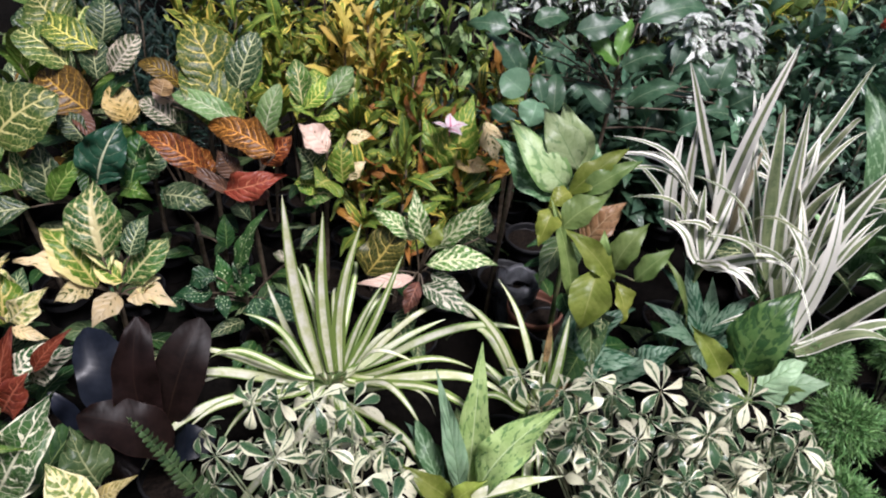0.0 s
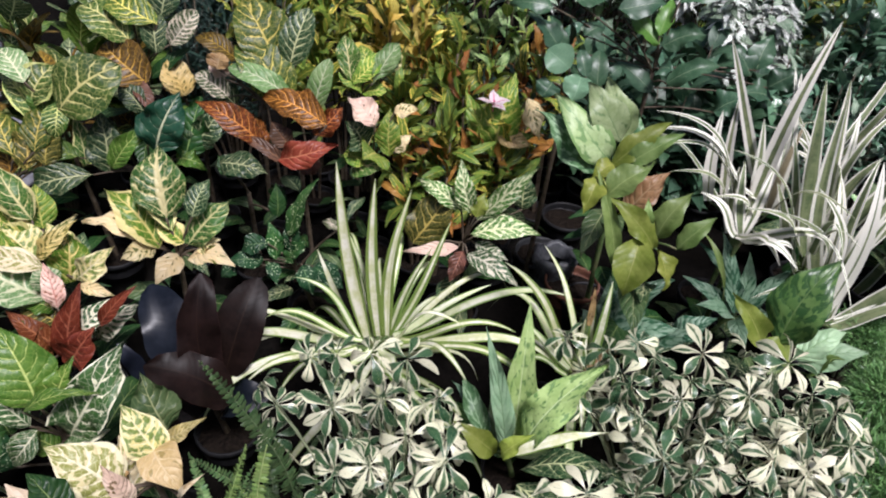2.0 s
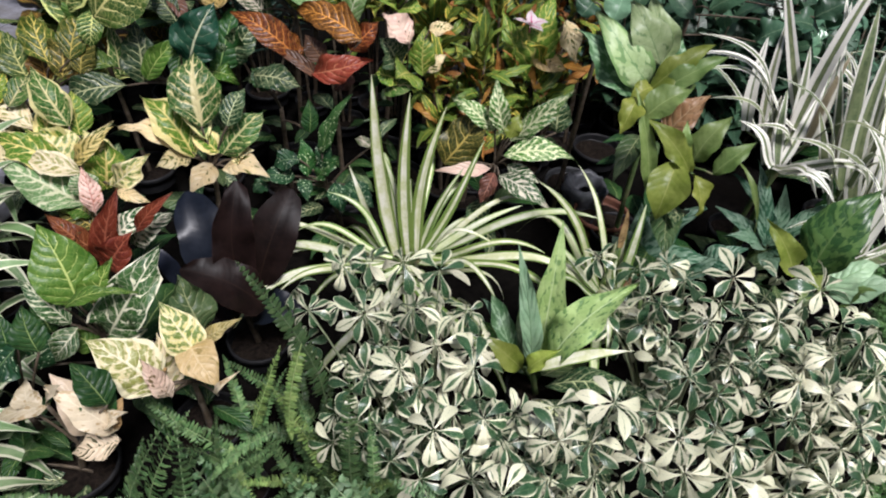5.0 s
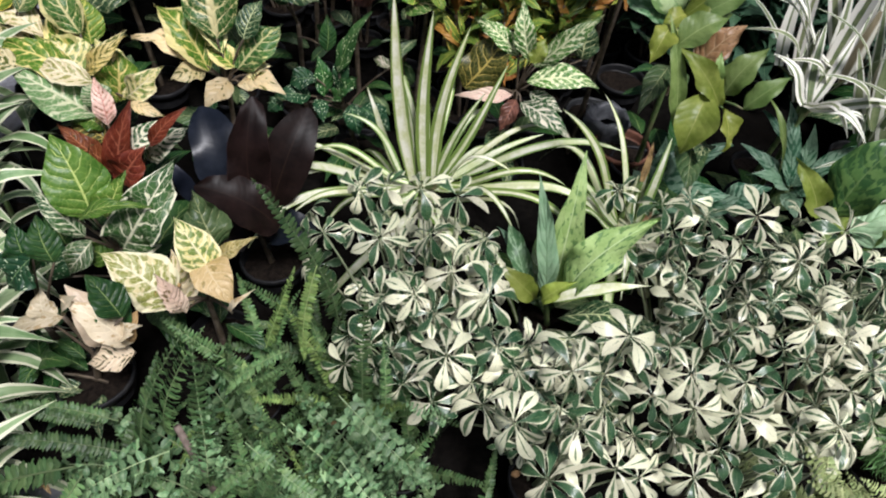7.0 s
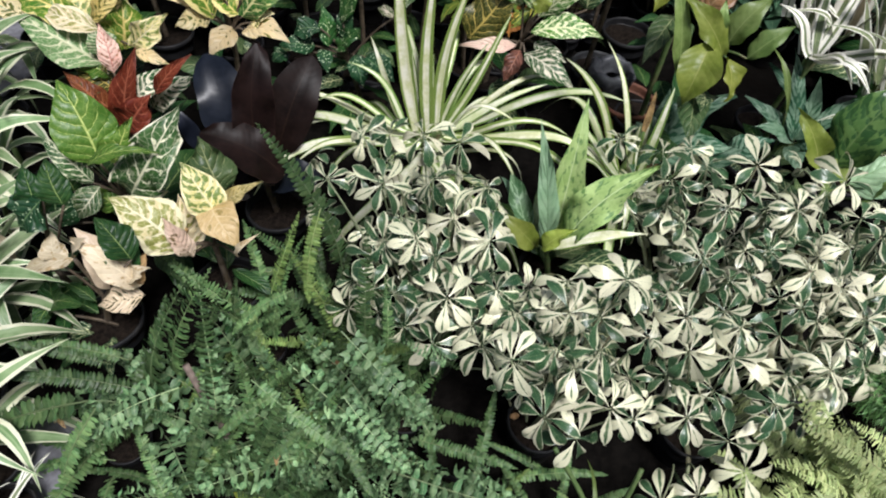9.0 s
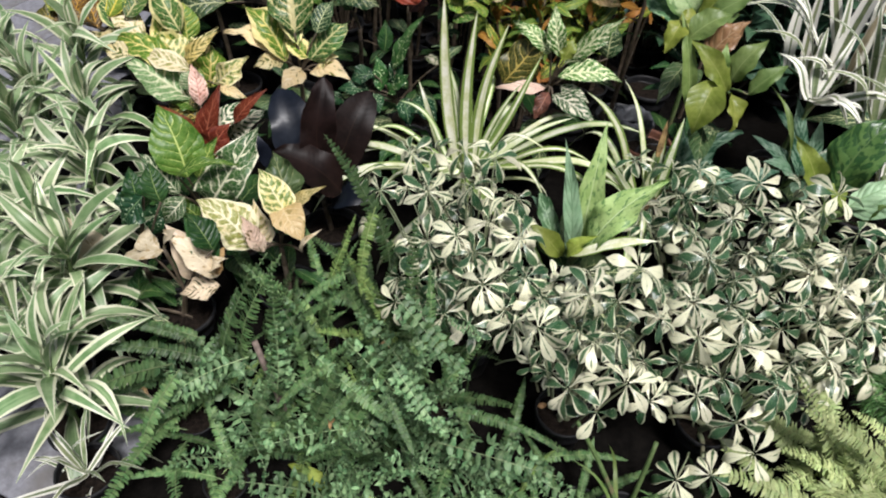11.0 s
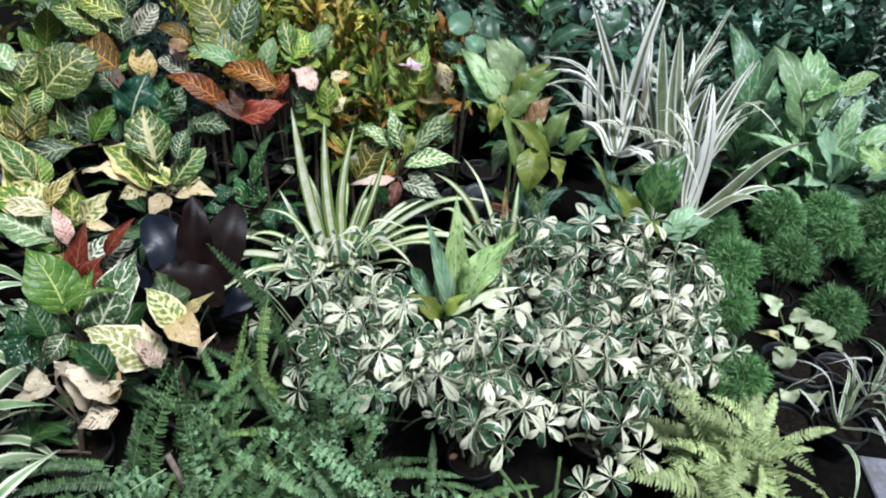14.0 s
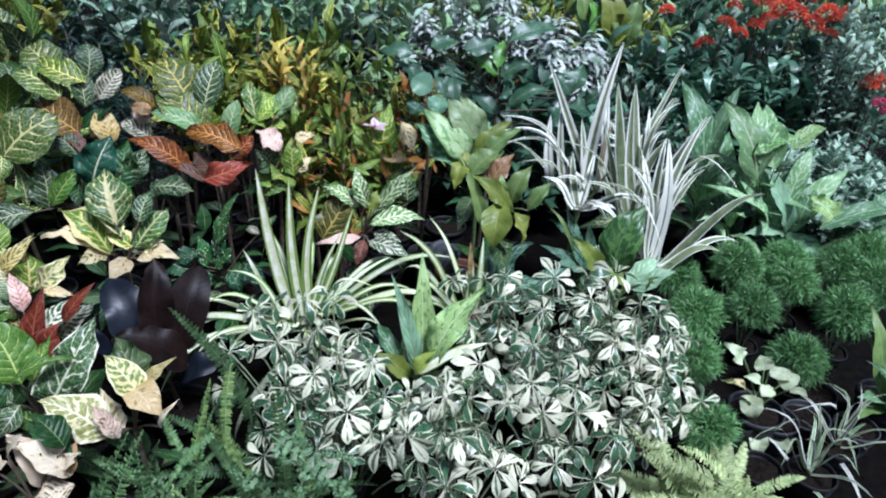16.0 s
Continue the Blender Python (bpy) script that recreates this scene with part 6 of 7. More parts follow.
fern("green sword fern with arching fronds in a pot", -0.41, 0.3, 14, 0.27, (0, 65), "fern", [
    (-0.043, 0.100, 0.030, 94, 82, 0.411, 12),
    (-0.028, 0.040, 0.142, 84, 80, 0.221, 15),
    (-0.068, 0.030, 0.286, -161, -35, 0.223, -19),
    (0.050, 0.060, 0.299, -16, -29, 0.254, 18),
    (0.003, 0.000, 0.326, -128, -70, 0.218, -24),
    (0.102, 0.040, 0.303, -161, -48, 0.182, -26),
], curly=0.35)
fern("green sword fern with arching fronds in a pot", -0.18, 0.36, 20, 0.25, (0, 70), "fern", [
    (0.036, 0.000, 0.226, 157, 42, 0.212, -11),
    (-0.013, -0.020, 0.534, -18, -40, 0.207, 15),
    (-0.012, -0.030, 0.350, -25, -40, 0.185, 18),
    (-0.011, -0.080, 0.328, -41, -46, 0.134, 12),
], curly=0.75)
fern("green sword fern with arching fronds in a pot", -0.26, 0.24, 18, 0.25, (-5, 60), "fern", [
    (0.017, 0.050, 0.308, -148, -54, 0.159, -23),
], curly=0.75)
fern("green sword fern with arching fronds in a pot", 0.0, 0.3, 14, 0.23, (-10, 45), "fern", [
    (-0.074, 0.030, 0.236, -9, 2, 0.191, 20),
    (-0.085, -0.020, 0.186, -9, 7, 0.251, 19),
    (-0.030, 0.120, 0.354, 180, 29, 0.095, -21),
], curly=0.5)
fern("green sword fern with arching fronds in a pot", -0.36, 0.46, 13, 0.28, (15, 70), "fern", [
    (0.094, -0.010, 0.201, 148, 65, 0.222, -10),
    (0.057, -0.000, 0.439, -165, -47, 0.167, -19),
    (-0.044, 0.140, 0.203, 47, 68, 0.219, 19),
    (-0.053, -0.010, 0.287, 19, 37, 0.151, 23),
    (-0.013, -0.080, 0.193, 21, 46, 0.157, 21),
    (-0.123, -0.040, 0.228, 39, 67, 0.206, 30),
], curly=0.1)
fern("green sword fern with arching fronds in a pot", -0.2, 0.55, 12, 0.27, (25, 70), "fern", [
    (0.009, -0.050, 0.208, 93, 79, 0.313, 3),
    (0.053, -0.080, 0.285, 101, 76, 0.170, -1),
    (-0.069, 0.090, 0.268, 158, 63, 0.348, -16),
    (-0.089, 0.050, 0.490, -111, -77, 0.231, -13),
], curly=0)
fern("green sword fern with arching fronds in a pot", -0.5, 0.18, 11, 0.22, (-10, 40), "fern", [
], curly=0.3)
for x, y, n in ((-0.30, 0.66, 9), (-0.42, 0.56, 9), (-0.1, 0.46, 10), (-0.33, 0.33, 8)):
    fern("green sword fern between the larger pots", x, y, n, 0.25, (10, 65))
fern("pale yellow green fern with soft fronds", 0.72, 0.46, 11, 0.24, (-12, 28), "fernl", [
    (0.038, -0.000, 0.030, 162, 61, 0.334, -28),
    (0.043, -0.020, 0.030, 95, 76, 0.209, -16),
])
fern("pale yellow green fern with soft fronds", 0.86, 0.44, 11, 0.24, (-12, 28), "fernl", [
    (-0.026, 0.030, 0.030, 155, 58, 0.222, -28),
    (0.005, 0.030, 0.030, 101, 69, 0.174, -19),
    (-0.053, -0.020, 0.038, 180, 37, 0.215, -20),
    (-0.003, -0.010, 0.038, 168, 44, 0.196, -25),
    (-0.031, 0.000, 0.156, 175, 28, 0.249, -30),
    (0.012, 0.020, 0.148, 168, 34, 0.177, -33),
    (0.068, 0.000, 0.123, -9, 20, 0.135, 23),
    (0.014, 0.040, 0.125, 131, 62, 0.112, -28),
])
fern("pale yellow green fern with soft fronds", 0.66, 0.34, 11, 0.24, (-12, 28), "fernl", [
])
fern("pale yellow green fern with soft fronds", 0.82, 0.3, 11, 0.24, (-12, 28), "fernl", [
])
for x, y, n, c in ((0.10, 0.22, 9, 0.2), (0.22, 0.27, 7, 0.0), (-0.08, 0.16, 9, 0.6), (0.5, 0.24, 6, 0.0)):
    fern("low green fern at the edge of the bed", x, y, n, 0.17, (-5, 45), curly=c, h=0.06, height=0.05)



# ---- ming aralias ----
def ball_mesh(k):
    """A rounded head of very many narrow curled leaflets."""
    rnd = random.Random(1200 + k)
    verts, faces, uvs, sizes = [], [], [], []
    for j in range(2600):
        z = 1 - 1.6 * (j + 0.5) / 2600
        a, q = j * 2.39996 + rnd.uniform(-0.2, 0.2), math.sqrt(max(0, 1 - z * z))
        bumpy = 0.80 + 0.30 * noise.noise(Vector((q * math.cos(a), q * math.sin(a), z)) * 2.6 + Vector((k * 5, 0, 0)))
        d = Vector((q * math.cos(a), q * math.sin(a), z)) * bumpy * (rnd.uniform(0.6, 1.0) if j % 2 else rnd.uniform(0.55, 0.85))
        L = rnd.uniform(0.18, 0.36) if j % 2 else rnd.uniform(0.3, 0.52)
        bv, bf, bu, bs = blade(L, 0.03 if j % 2 else 0.024, rnd.uniform(-0.2, 0.35), "narrow", 0.2, 0.1, j, 4, 1, 1.2)
        m = Matrix.Translation(d * 0.92) @ turn(math.degrees(a) + rnd.uniform(-60, 60) * (j % 2 + 0.4), math.degrees(math.asin(max(-1, min(1, z)))) + rnd.uniform(-35, 45) * (j % 2 + 0.4), rnd.uniform(-90, 90))
        b = len(verts)
        verts += [m @ Vector(c) for c in bv]
        faces += [tuple(i + b for i in fc) for fc in bf]
        uvs += bu
        sizes += [(c * 0.1 + j * 0.01, e * 0.1) for c, e in bs]
    return mesh("foliage", verts, faces, LEAF["ming"], uvs, sizes)


BALLS = [ball_mesh(k) for k in range(3)]


def ming(x, y, r, h):
    p = thing("ming_aralia", "rounded dark green ming aralia with feathery curled leaves", "ming aralia", "ming aralias", x, y)
    rnd = random.Random(seed())
    ob = child("foliage", rnd.choice(BALLS), p, Matrix.Translation((0, 0, h)) @ Matrix.Rotation(rnd.uniform(0, 6.3), 4, "Z") @ Matrix.Diagonal((r, r, r * rnd.uniform(0.85, 1.0), 1)))
    tagged(ob, kind="stuff")
    for k in range(5):
        a = 2 * math.pi * k / 5
        v, f = tube(arc((0.01 * math.cos(a), 0.01 * math.sin(a), 0.07), (r * 0.5 * math.cos(a), r * 0.5 * math.sin(a), h), 0.0, 4), 0.003, 0.002, 5)
        child("stem", mesh("stem", v, f, M["stem_pale"]), p)
    pot(p, "pot", 0.055, 0.07)


for x, y, r, h in ((1.06, 1.05, 0.095, 0.25), (1.27, 1.07, 0.095, 0.25), (0.96, 0.86, 0.095, 0.23), (0.89, 0.62, 0.088, 0.2), (1.31, 0.86, 0.095, 0.2),
                   (1.49, 1.19, 0.095, 0.25), (1.56, 1.01, 0.1, 0.25), (1.73, 1.28, 0.1, 0.25), (1.33, 1.28, 0.1, 0.27), (1.78, 1.16, 0.1, 0.25),
                   (1.55, 1.32, 0.1, 0.25), (1.1, 1.26, 0.09, 0.25), (1.9, 1.35, 0.1, 0.25)):
    ming(x, y, r * 1.0, h - 0.03)

# ---- striped dracaenas along the left edge ----
for x, y, h in ((-1.27, 1.1, 0.42), (-1.14, 0.94, 0.36), (-1.06, 0.74, 0.34), (-1.10, 0.60, 0.26), (-0.96, 0.47, 0.32), (-0.93, 0.34, 0.22), (-0.83, 0.22, 0.26), (-0.98, 0.56, 0.2), (-1.53, 1.21, 0.3), (-1.33, 0.89, 0.3), (-1.2, 0.64, 0.28), (-1.06, 0.4, 0.28), (-1.37, 1.08, 0.3)):
    rosette("striped_dracaena", "green dracaena with cream leaf edges in a pot", "dracaena", "edge dracaenas", x, y, [
        (h, 7, 0.20, 0.17, 25, 82, "lance", ["dr"], 0.1), (h - 0.05, 10, 0.24, 0.15, -5, 50, "lance", ["dr"], 0.24), (h - 0.11, 10, 0.25, 0.14, -30, 20, "lance", ["dr"], 0.24)], "stem_green")
rosette("spider_plant", "low cream striped spider plant on the paving", "spider plant", "spider plants", -0.76, 0.13, [
    (0.09, 16, 0.17, 0.09, -5, 60, "strap", ["ws"], 0.16)], "stem_green", "pot")
for x, y in ((1.275, 0.59), (1.145, 0.50)):
    rosette("spider_plant", "small white striped spider plant in a dark pot", "spider plant", "spider plants", x, y, [
        (0.10, 15, 0.21, 0.06, 0, 70, "strap", ["ws", "dr"], 0.24)], "stem_green", "pot")

rosette("spider_plant", "low striped spider plant under the schefflera", "spider plant", "spider plants", 0.30, 0.24, [
    (0.05, 8, 0.22, 0.06, -8, 30, "strap", ["dr", "dr", "ygd"], 0.2)], "stem_green", "pot")

for x, y, h in ((1.44, 1.52, 0.30), (1.58, 1.62, 0.34), (1.34, 1.62, 0.30)):
    rosette("aglaonema", "light green aglaonema with pale mottled leaves", "aglaonema", "aglaonemas", x, y, [
        (h, 8, 0.22, 0.30, 40, 85, "lance", ["agh", "agh", "agd"], 0.1), (h - 0.06, 9, 0.23, 0.27, 5, 55, "lance", ["agh", "agd"], 0.15)], "stem_green")

# ---- narrow-leaved crotons behind ----
def narrow_croton(x, y, h, codes, label, n=14, L=0.145):
    """Several uneven shoots from one pot, each with a loose tuft of narrow wavy leaves."""
    p = thing("croton", label, "croton", "narrow crotons", x, y)
    rnd = random.Random(seed())
    for shoot in range(3):
        a = rnd.uniform(0, 6.3)
        tip = Vector((0.055 * math.cos(a), 0.055 * math.sin(a), h + 0.05 - 0.06 * shoot * rnd.uniform(0.5, 1.2)))
        pts = arc((0.01 * math.cos(a), 0.01 * math.sin(a), 0.08), tip, 0.02, 5)
        v, f = tube(pts, 0.005, 0.003, 5)
        child("stem", mesh("stem", v, f, M["stem_dark"]), p)
        b, count = rnd.uniform(0, 360), n + 2
        for k in range(count):
            b += 137.5 + rnd.uniform(-30, 30)
            s = 0.66 + 0.34 * (k + rnd.random()) / count
            i = min(int(s * 5), 4)
            at = Vector(pts[i]).lerp(Vector(pts[i + 1]), min(1.0, s * 5 - i))
            put_leaf(p, rnd.choice(codes), "narrow", rnd.choice((0.18, 0.25)), at, b, 0 + 72 * (s - 0.66) / 0.34 + rnd.gauss(0, 14), L * rnd.uniform(0.45, 1.05), rnd.uniform(-60, 60), rnd, rnd.choice((0.06, 0.2)))
    pot(p, "pot", 0.06, 0.1)


for x, y, h in ((-0.06, 1.84, 0.64), (-0.13, 1.74, 0.55), (-0.01, 1.64, 0.5), (0.05, 1.78, 0.55), (-0.2, 1.85, 0.52), (0.12, 1.68, 0.42), (-0.1, 1.6, 0.4), (0.0, 1.92, 0.6)):
    narrow_croton(x, y, h, ["narrow", "narrow", "narrow", "gold", "gold", "narrow", "gold", "orange"], "green narrow-leaved croton with yellow midribs")
for x, y, h in ((0.15, 1.98, 0.58), (0.08, 1.9, 0.55), (0.25, 2.03, 0.58), (-0.04, 1.55, 0.42), (0.3, 1.92, 0.5), (0.2, 1.86, 0.48), (0.36, 2.1, 0.6)):
    narrow_croton(x, y, h, ["narrow", "orange", "orange", "needle", "gold"], "narrow-leaved croton with orange and dark leaves", 16, 0.11)
for x, y, h in ((-0.48, 2.12, 0.72), (-0.6, 2.02, 0.70), (-0.26, 2.22, 0.72), (-0.38, 2.05, 0.66), (-0.7, 2.14, 0.70), (-0.16, 2.1, 0.66), (-0.09, 2.32, 0.72), (-0.35, 2.32, 0.74), (-0.55, 2.3, 0.76), (-0.46, 1.92, 0.58), (-0.3, 1.98, 0.58)):
    narrow_croton(x, y, h, ["gold", "gold", "narrow", "gold", "narrow"], "gold and green narrow-leaved croton", 15, 0.15)
for x, y, h in ((-0.16, 1.96, 0.70), (-0.22, 2.0, 0.68)):
    narrow_croton(x, y, h, ["goldy", "goldy", "gold"], "croton with bright golden young leaves", 16, 0.15)

# ---- shrubs at the back ----
for x, y, h in ((-0.92, 2.12, 0.78), (-0.76, 2.02, 0.66), (-1.02, 2.3, 0.8)):
    bush("dark_shrub", "dark shrub with fine narrow leaves", "shrub", "dark shrubs", x, y, h, 0.17, 12, 44, 0.075, 0.13, "narrow", ["needle"], rise=(0, 50), low=0.4)
for x, y, h in ((0.19, 2.42, 0.72), (0.4, 2.3, 0.62), (0.02, 2.55, 0.72)):
    bush("croton", "light green speckled shrub", "croton", "speckled shrubs", x, y, h, 0.14, 7, 9, 0.11, 0.38, "oval", ["gyv", "agf"], rise=(0, 60))
for x, y, h, w, low in ((0.45, 2.9, 0.78, 0.14, 0.84), (0.65, 2.9, 0.8, 0.15, 0.84), (0.83, 2.85, 0.81, 0.15, 0.84), (0.99, 2.8, 0.81, 0.14, 0.82), (0.6, 3.1, 0.86, 0.15, 0.84), (0.86, 3.1, 0.86, 0.15, 0.84), (0.93, 2.35, 0.84, 0.09, 0.84), (1.05, 2.3, 0.77, 0.07, 0.86), (0.9, 2.25, 0.77, 0.06, 0.86), (1.13, 2.4, 0.82, 0.06, 0.86)):
    bush("snow_bush", "white variegated shrub with small drooping leaves", "shrub", "white shrubs", x, y, h, w, 12, 18, 0.07, 0.38, "oval", ["snow", "snow", "snow", "grey"], rise=(-65, -15), low=low)
for x, y, h in ((1.32, 2.1, 0.62), (1.18, 1.98, 0.58), (1.45, 2.0, 0.55), (1.1, 2.2, 0.62), (2.5, 2.62, 0.8), (2.7, 2.6, 0.8), (2.62, 2.45, 0.7), (1.3, 2.4, 0.68)):
    bush("grey_shrub", "grey green shrub with pale-veined leaves", "shrub", "grey shrubs", x, y, h, 0.14, 8, 12, 0.08, 0.36, "oval", ["grey", "ixora", "ixora"], rise=(-10, 50))
for x, y, h in ((1.2, 2.6, 0.78), (0.72, 2.0, 0.6), (0.9, 2.02, 0.56), (0.5, 2.05, 0.6), (1.05, 2.06, 0.55), (0.62, 2.14, 0.66), (0.8, 2.16, 0.64), (0.42, 2.2, 0.66)):
    bush("ficus", "dark green ficus bush", "ficus", "ficuses", x, y, h, 0.16, 8, 12, 0.13, 0.48, "lance", ["fic", "fic", "ixora"], rise=(-20, 45))
p = bush("ixora", "dark leaved ixora bush with orange red flower heads", "ixora", "ixoras", 1.62, 2.38, 0.62, 0.18, 11, 16, 0.13, 0.36, "lance", ["ixora"], rise=(-25, 40))
p = bush("ixora", "dark leaved ixora bush with orange red flower heads", "ixora", "ixoras", 1.85, 2.38, 0.64, 0.18, 11, 16, 0.13, 0.36, "lance", ["ixora"], rise=(-25, 40))
heads(p, "red", [(0.03, 0.12, 0.76, 0.045)])
p = bush("ixora", "dark leaved ixora bush with orange red flower heads", "ixora", "ixoras", 2.1, 2.38, 0.66, 0.18, 11, 16, 0.13, 0.36, "lance", ["ixora"], rise=(-25, 40))
heads(p, "red", [(0.04, 0.12, 0.86, 0.060), (0.07, 0.12, 0.92, 0.060)])
p = bush("ixora", "dark leaved ixora bush with orange red flower heads", "ixora", "ixoras", 2.34, 2.38, 0.64, 0.18, 11, 16, 0.13, 0.36, "lance", ["ixora"], rise=(-25, 40))
heads(p, "red", [(0.07, 0.12, 0.86, 0.050)])
p = bush("ixora", "dark leaved ixora bush with orange red flower heads", "ixora", "ixoras", 1.75, 2.55, 0.74, 0.18, 11, 16, 0.13, 0.36, "lance", ["ixora"], rise=(-25, 40))
heads(p, "red", [(-0.04, -0.05, 0.71, 0.050), (0.05, -0.05, 0.80, 0.055), (0.07, -0.05, 0.88, 0.040)])
p = bush("ixora", "dark leaved ixora bush with orange red flower heads", "ixora", "ixoras", 2.05, 2.6, 0.78, 0.18, 11, 16, 0.13, 0.36, "lance", ["ixora"], rise=(-25, 40))
heads(p, "red", [(-0.10, -0.10, 0.80, 0.045), (-0.04, -0.10, 0.83, 0.050), (0.02, -0.10, 0.88, 0.065), (-0.09, -0.10, 0.90, 0.050)])
p = bush("ixora", "dark leaved ixora bush with orange red flower heads", "ixora", "ixoras", 2.3, 2.6, 0.78, 0.18, 11, 16, 0.13, 0.36, "lance", ["ixora"], rise=(-25, 40))
heads(p, "red", [(-0.05, -0.10, 0.81, 0.060), (-0.00, -0.10, 0.86, 0.060), (0.06, -0.10, 0.76, 0.045), (0.07, -0.10, 0.83, 0.050)])
p = bush("ixora", "dark leaved ixora bush with orange red flower heads", "ixora", "ixoras", 1.48, 2.52, 0.7, 0.18, 11, 16, 0.13, 0.36, "lance", ["ixora"], rise=(-25, 40))
heads(p, "red", [(0.01, -0.02, 0.86, 0.040)])
p = bush("ixora", "dark leaved ixora bush with orange red flower heads", "ixora", "ixoras", 2.55, 2.4, 0.62, 0.18, 11, 16, 0.13, 0.36, "lance", ["ixora"], rise=(-25, 40))
p = bush("ixora", "small flowering ixora with bright heads", "ixora", "ixoras", 2.38, 2.15, 0.62, 0.12, 6, 9, 0.08, 0.4, "lance", ["ixora", "grey"], rise=(-10, 45))
heads(p, "red", [(-0.02, 0.00, 0.65, .05), (0.05, 0.00, 0.62, .05), (-0.03, 0.00, 0.62, .05)])
p = bush("ixora", "small flowering ixora with bright heads", "ixora", "ixoras", 2.34, 1.98, 0.55, 0.12, 6, 9, 0.08, 0.4, "lance", ["ixora", "grey"], rise=(-10, 45))
heads(p, "magenta", [(-0.03, 0.00, 0.58, .05), (0.02, 0.00, 0.54, .05)])
for x, y, h in ((1.98, 1.84, 0.46), (2.1, 1.78, 0.4), (1.92, 1.72, 0.34), (2.12, 1.66, 0.3), (1.8, 1.9, 0.45), (2.25, 1.75, 0.38), (1.75, 1.75, 0.34), (2.0, 1.6, 0.26), (2.27, 2.26, 0.92), (2.38, 2.24, 0.86), (2.5, 2.4, 0.94), (2.25, 1.6, 0.3), (1.88, 1.62, 0.3), (2.08, 1.92, 0.46)):
    bush("small_leaved_shrub", "low shrub with many small pale green leaves", "shrub", "small-leaved shrubs", x, y, h, 0.15, 16, 34, 0.055, 0.5, "oval", ["silver", "silver", "silver", "grey"], rise=(-10, 50), low=0.3)
for x, y, h in ((-1.06, 1.94, 0.74), (-1.2, 2.34, 0.78), (-1.2, 1.7, 0.6), (-1.35, 2.0, 0.66)):
    bush("croton", "broad leaved green croton bush", "croton", "crotons", x, y, h, 0.15, 6, 8, 0.17, 0.5, "round", ["gw", "dgw", "gr", "bv"], rise=(0, 55))
for k in range(40):
    rnd = random.Random(4000 + k)
    x, y = -2.0 + 5.6 * ((k * 0.618) % 1.0), 2.72 + 2.3 * (k / 40.0)
    bush("shrub", "dark green nursery shrub in the back rows", "shrub", "back shrubs", x, y, rnd.uniform(0.8, 1.0), 0.26, 11, 16, 0.13, 0.38, "lance",
         [["grey", "agh"], ["gold", "narrow"], ["fic", "grey"], ["agh", "ixora"]][k % 4], rise=(-10, 50))

# ---- small things ----
flower = thing("flower", "small pink and white fallen flower on the croton", "flower", "", 0.094, 1.64, 0.575)
for k in range(5):
    v, f, u, s = blade(0.05, 0.032, 0.1, "oval", 0.2, 0.06, 300 + k, 6, 4)
    child("petal", mesh("petal", v, f, LEAF["pink"], u, s), flower, turn(72 * k + 20, 28 if k % 2 else 8, 10))
v, f = tube([(0, 0, -0.02), (0, 0, 0.0), (0.002, -0.004, 0.014)], 0.0016, 0.0025, 6)
child("flower_stalk", mesh("flower_stalk", v, f, LEAF["magenta"]), flower)

twig = new("cut_stem", None)
twig.location = (-0.47, 0.34, G)
tagged(twig, "cut grey woody stem standing in the fern", "stem")
v, f = tube([(0.06, -0.02, 0.0), (0.04, 0.0, 0.12), (0.0, 0.03, 0.21), (-0.02, 0.045, 0.265)], 0.008, 0.0065, 8)
child("stem", mesh("stem", v, f, M["twig"]), twig)

for x, y, r, h, kind in ((1.03, 0.71, 0.065, 0.11, "pot"), (1.16, 0.70, 0.065, 0.1, "pot_grey"), (1.27, 0.71, 0.065, 0.09, "pot_grey"), (1.36, 0.80, 0.06, 0.09, "pot"), (1.40, 0.66, 0.06, 0.08, "pot_grey"),
                         (1.02, 0.54, 0.06, 0.09, "pot"), (0.40, 1.86, 0.08, 0.13, "pot"), (0.38, 1.5, 0.08, 0.14, "pot_clay"), 
                         (0.12, 1.6, 0.085, 0.13, "pot"), (0.30, 1.66, 0.08, 0.12, "pot_grey")):
    p = thing("plant_pot", {"pot": "black plastic nursery pot filled with dark soil", "pot_grey": "dusty grey plastic pot filled with soil", "pot_clay": "brown clay-coloured pot filled with soil"}[kind],
              "plant pot", "plant pots", x, y)
    pot(p, kind, r, h)

# ---- a crumpled plastic bag between the pots, and dry leaf scraps ----
rnd = random.Random(31)
bag = new("plastic_bag", None)
bag.location = (0.334, 1.580, G)
tagged(bag, "crumpled grey plastic grow bag among the pots", "plastic bag")
rings = [(0.05, 0.0), (0.055, 0.03), (0.062, 0.07), (0.06, 0.11), (0.07, 0.135), (0.062, 0.15), (0.05, 0.145), (0.045, 0.11)]
v, f = lathe(rings, 22, 0.03, 5)
v = [(x * (1 + 0.22 * noise.noise(Vector((x * 40, y * 40, z * 30)))), y * (1 + 0.22 * noise.noise(Vector((x * 40 + 9, y * 40, z * 30)))), z * 1.2 + 0.02 * (z > 0.1) * noise.noise(Vector((x * 30, y * 30, 3)))) for x, y, z in v]
child("bag", mesh("bag", v, f, M["plastic"]), bag)
v, f = lathe([(0.05, 0.09), (0.03, 0.095), (0.0, 0.095)], 14, 0.05, 6)
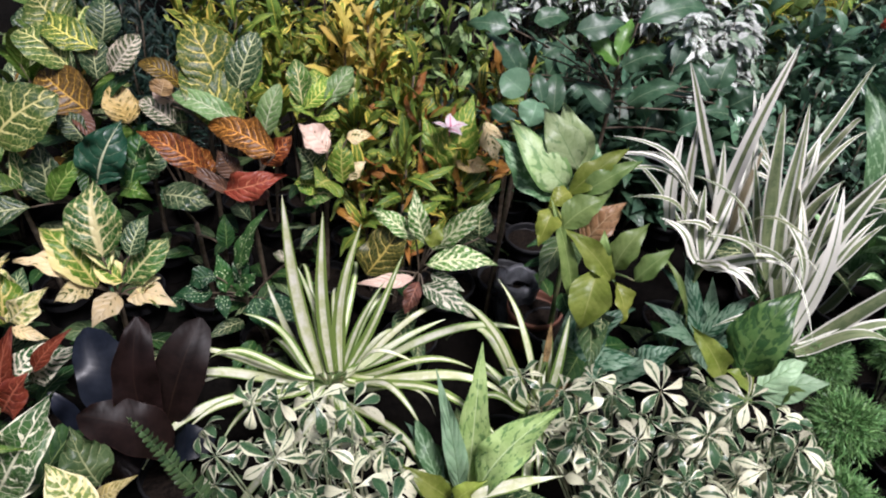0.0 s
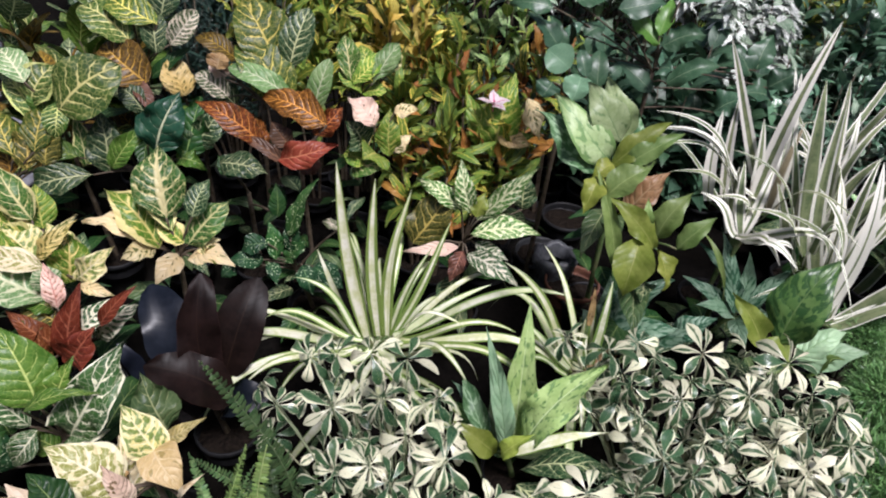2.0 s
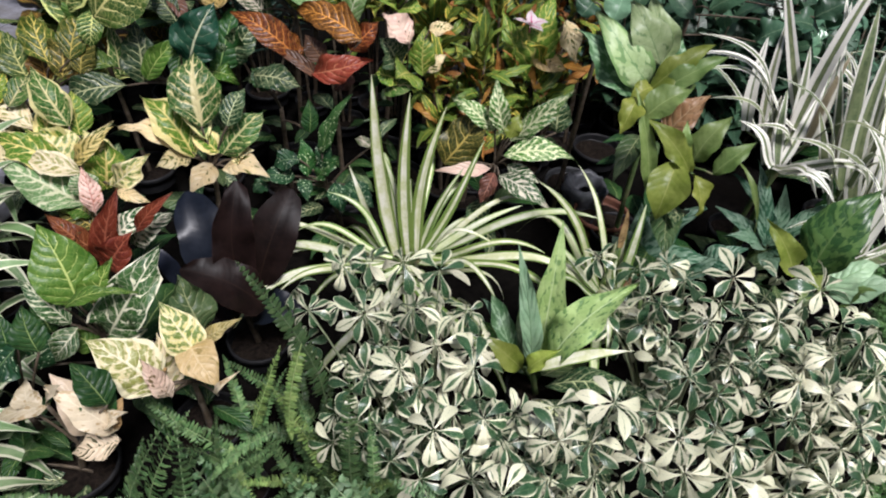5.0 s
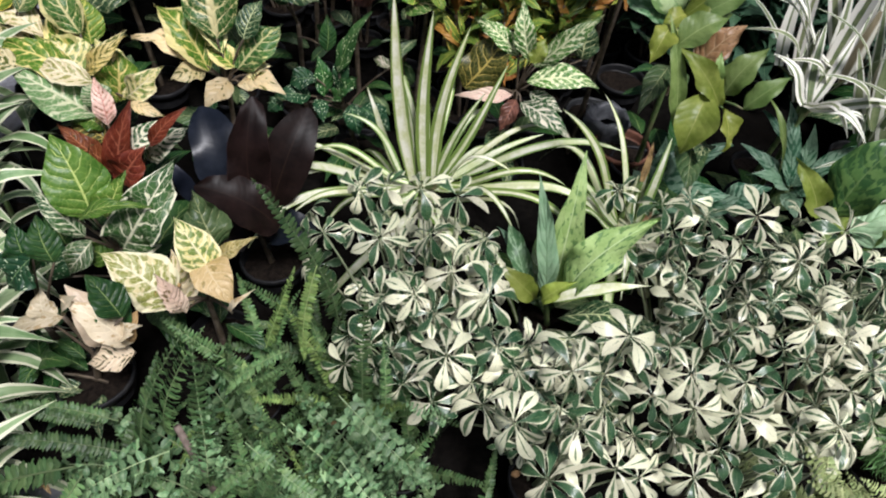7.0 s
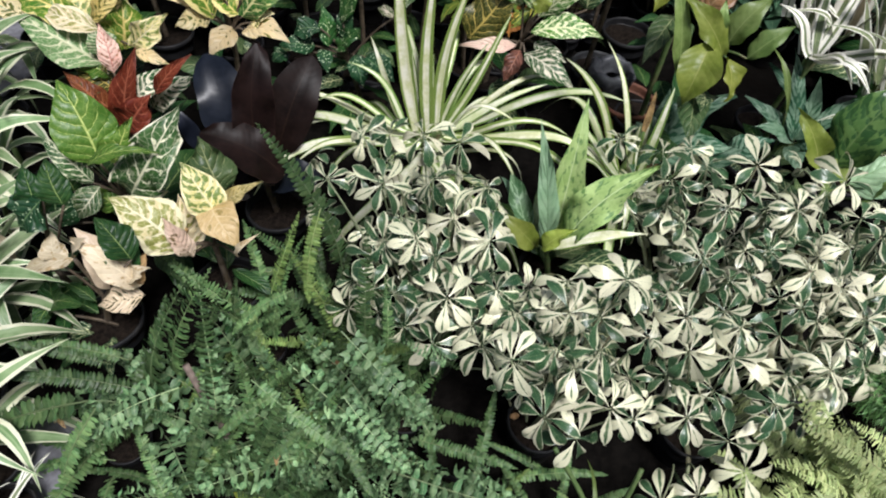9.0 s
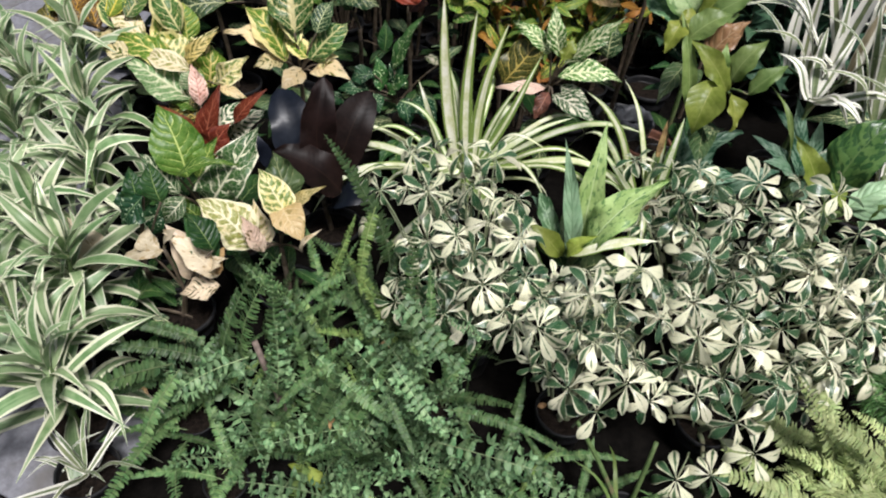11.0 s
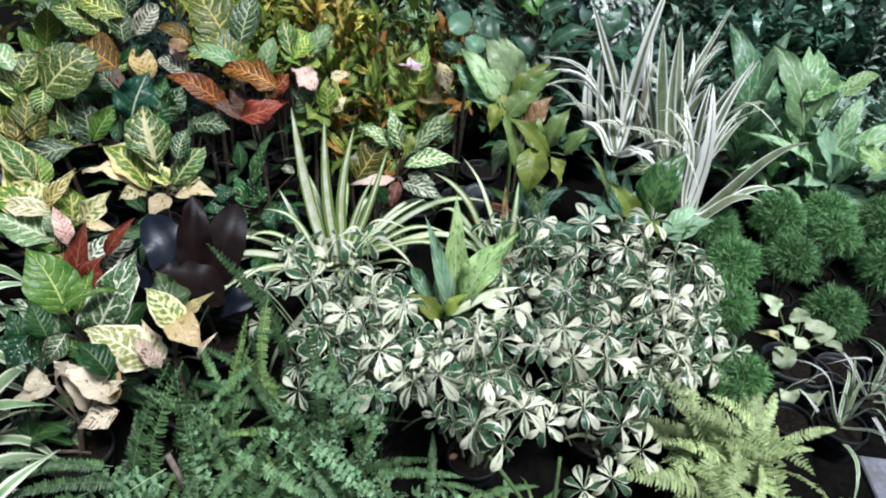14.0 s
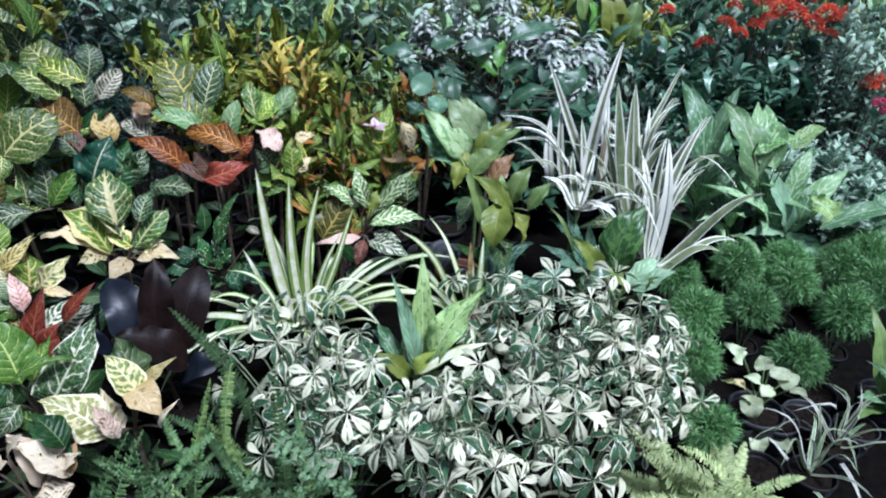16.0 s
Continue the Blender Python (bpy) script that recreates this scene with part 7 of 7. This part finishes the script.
child("soil", mesh("soil", v, f, M["soil"]), bag)
for x, y, z in ((-0.24, 0.428, 0.22), (-0.709, 0.282, 0.12), (-0.295, 0.283, 0.16), (0.132, 0.474, 0.05)):
    a = rnd.uniform(0, 360)
    v, f, u, s = blade(rnd.uniform(0.022, 0.032), 0.016, 0.25, "oval", 0.5, 0.15, rnd.randrange(900), 6, 4, 0.8)
    m = Matrix.Translation((x, y, z)) @ turn(a, rnd.uniform(-20, 25), rnd.uniform(-30, 30))
    scrap = new("dry_leaf", mesh("dry_leaf", v, f, LEAF["tan"], u, s))
    scrap.matrix_world = m
    tagged(scrap, "small curled dry brown leaf caught in the fern", "dry leaf", "dry leaves")

# ---- paving slabs beside the bed ----
def slab_mesh(k):
    rnd = random.Random(50 + k)
    a, t, b = 0.147, 0.012, 0.004
    v = [(-a, -a, 0), (a, -a, 0), (a, a, 0), (-a, a, 0), (-a, -a, t - b), (a, -a, t - b), (a, a, t - b), (-a, a, t - b)]
    v += [(x * (1 - b / a), y * (1 - b / a), t + rnd.uniform(-0.001, 0.001)) for x, y, _ in v[:4]]
    f = [(8, 9, 10, 11)] + [(i, (i + 1) % 4, 4 + (i + 1) % 4, 4 + i) for i in range(4)] + [(4 + i, 4 + (i + 1) % 4, 8 + (i + 1) % 4, 8 + i) for i in range(4)]
    me = mesh("slab", v, f, M["paving"])
    me.polygons.foreach_set("use_smooth", [False] * len(me.polygons))
    return me


SLABS = [slab_mesh(k) for k in range(4)]
rnd = random.Random(77)
turned = Matrix.Rotation(radians(-14), 4, "Z")
for i in range(-10, 11):
    for j in range(-5, 9):
        q = turned @ Vector((i * 0.3, j * 0.3, 0))
        if (q.x < -0.62 - 0.5 * q.y and q.x > -2.4) or (q.x > 1.22 and q.y < 0.52 and q.x < 2.4) or (q.y < -0.02 and -2.4 < q.x < 2.4):
            child("slab", rnd.choice(SLABS), floor, Matrix.Translation((q.x, q.y, 0.001)) @ turned @ Matrix.Rotation(rnd.choice((0, 1.5708, 3.1416)), 4, "Z"))
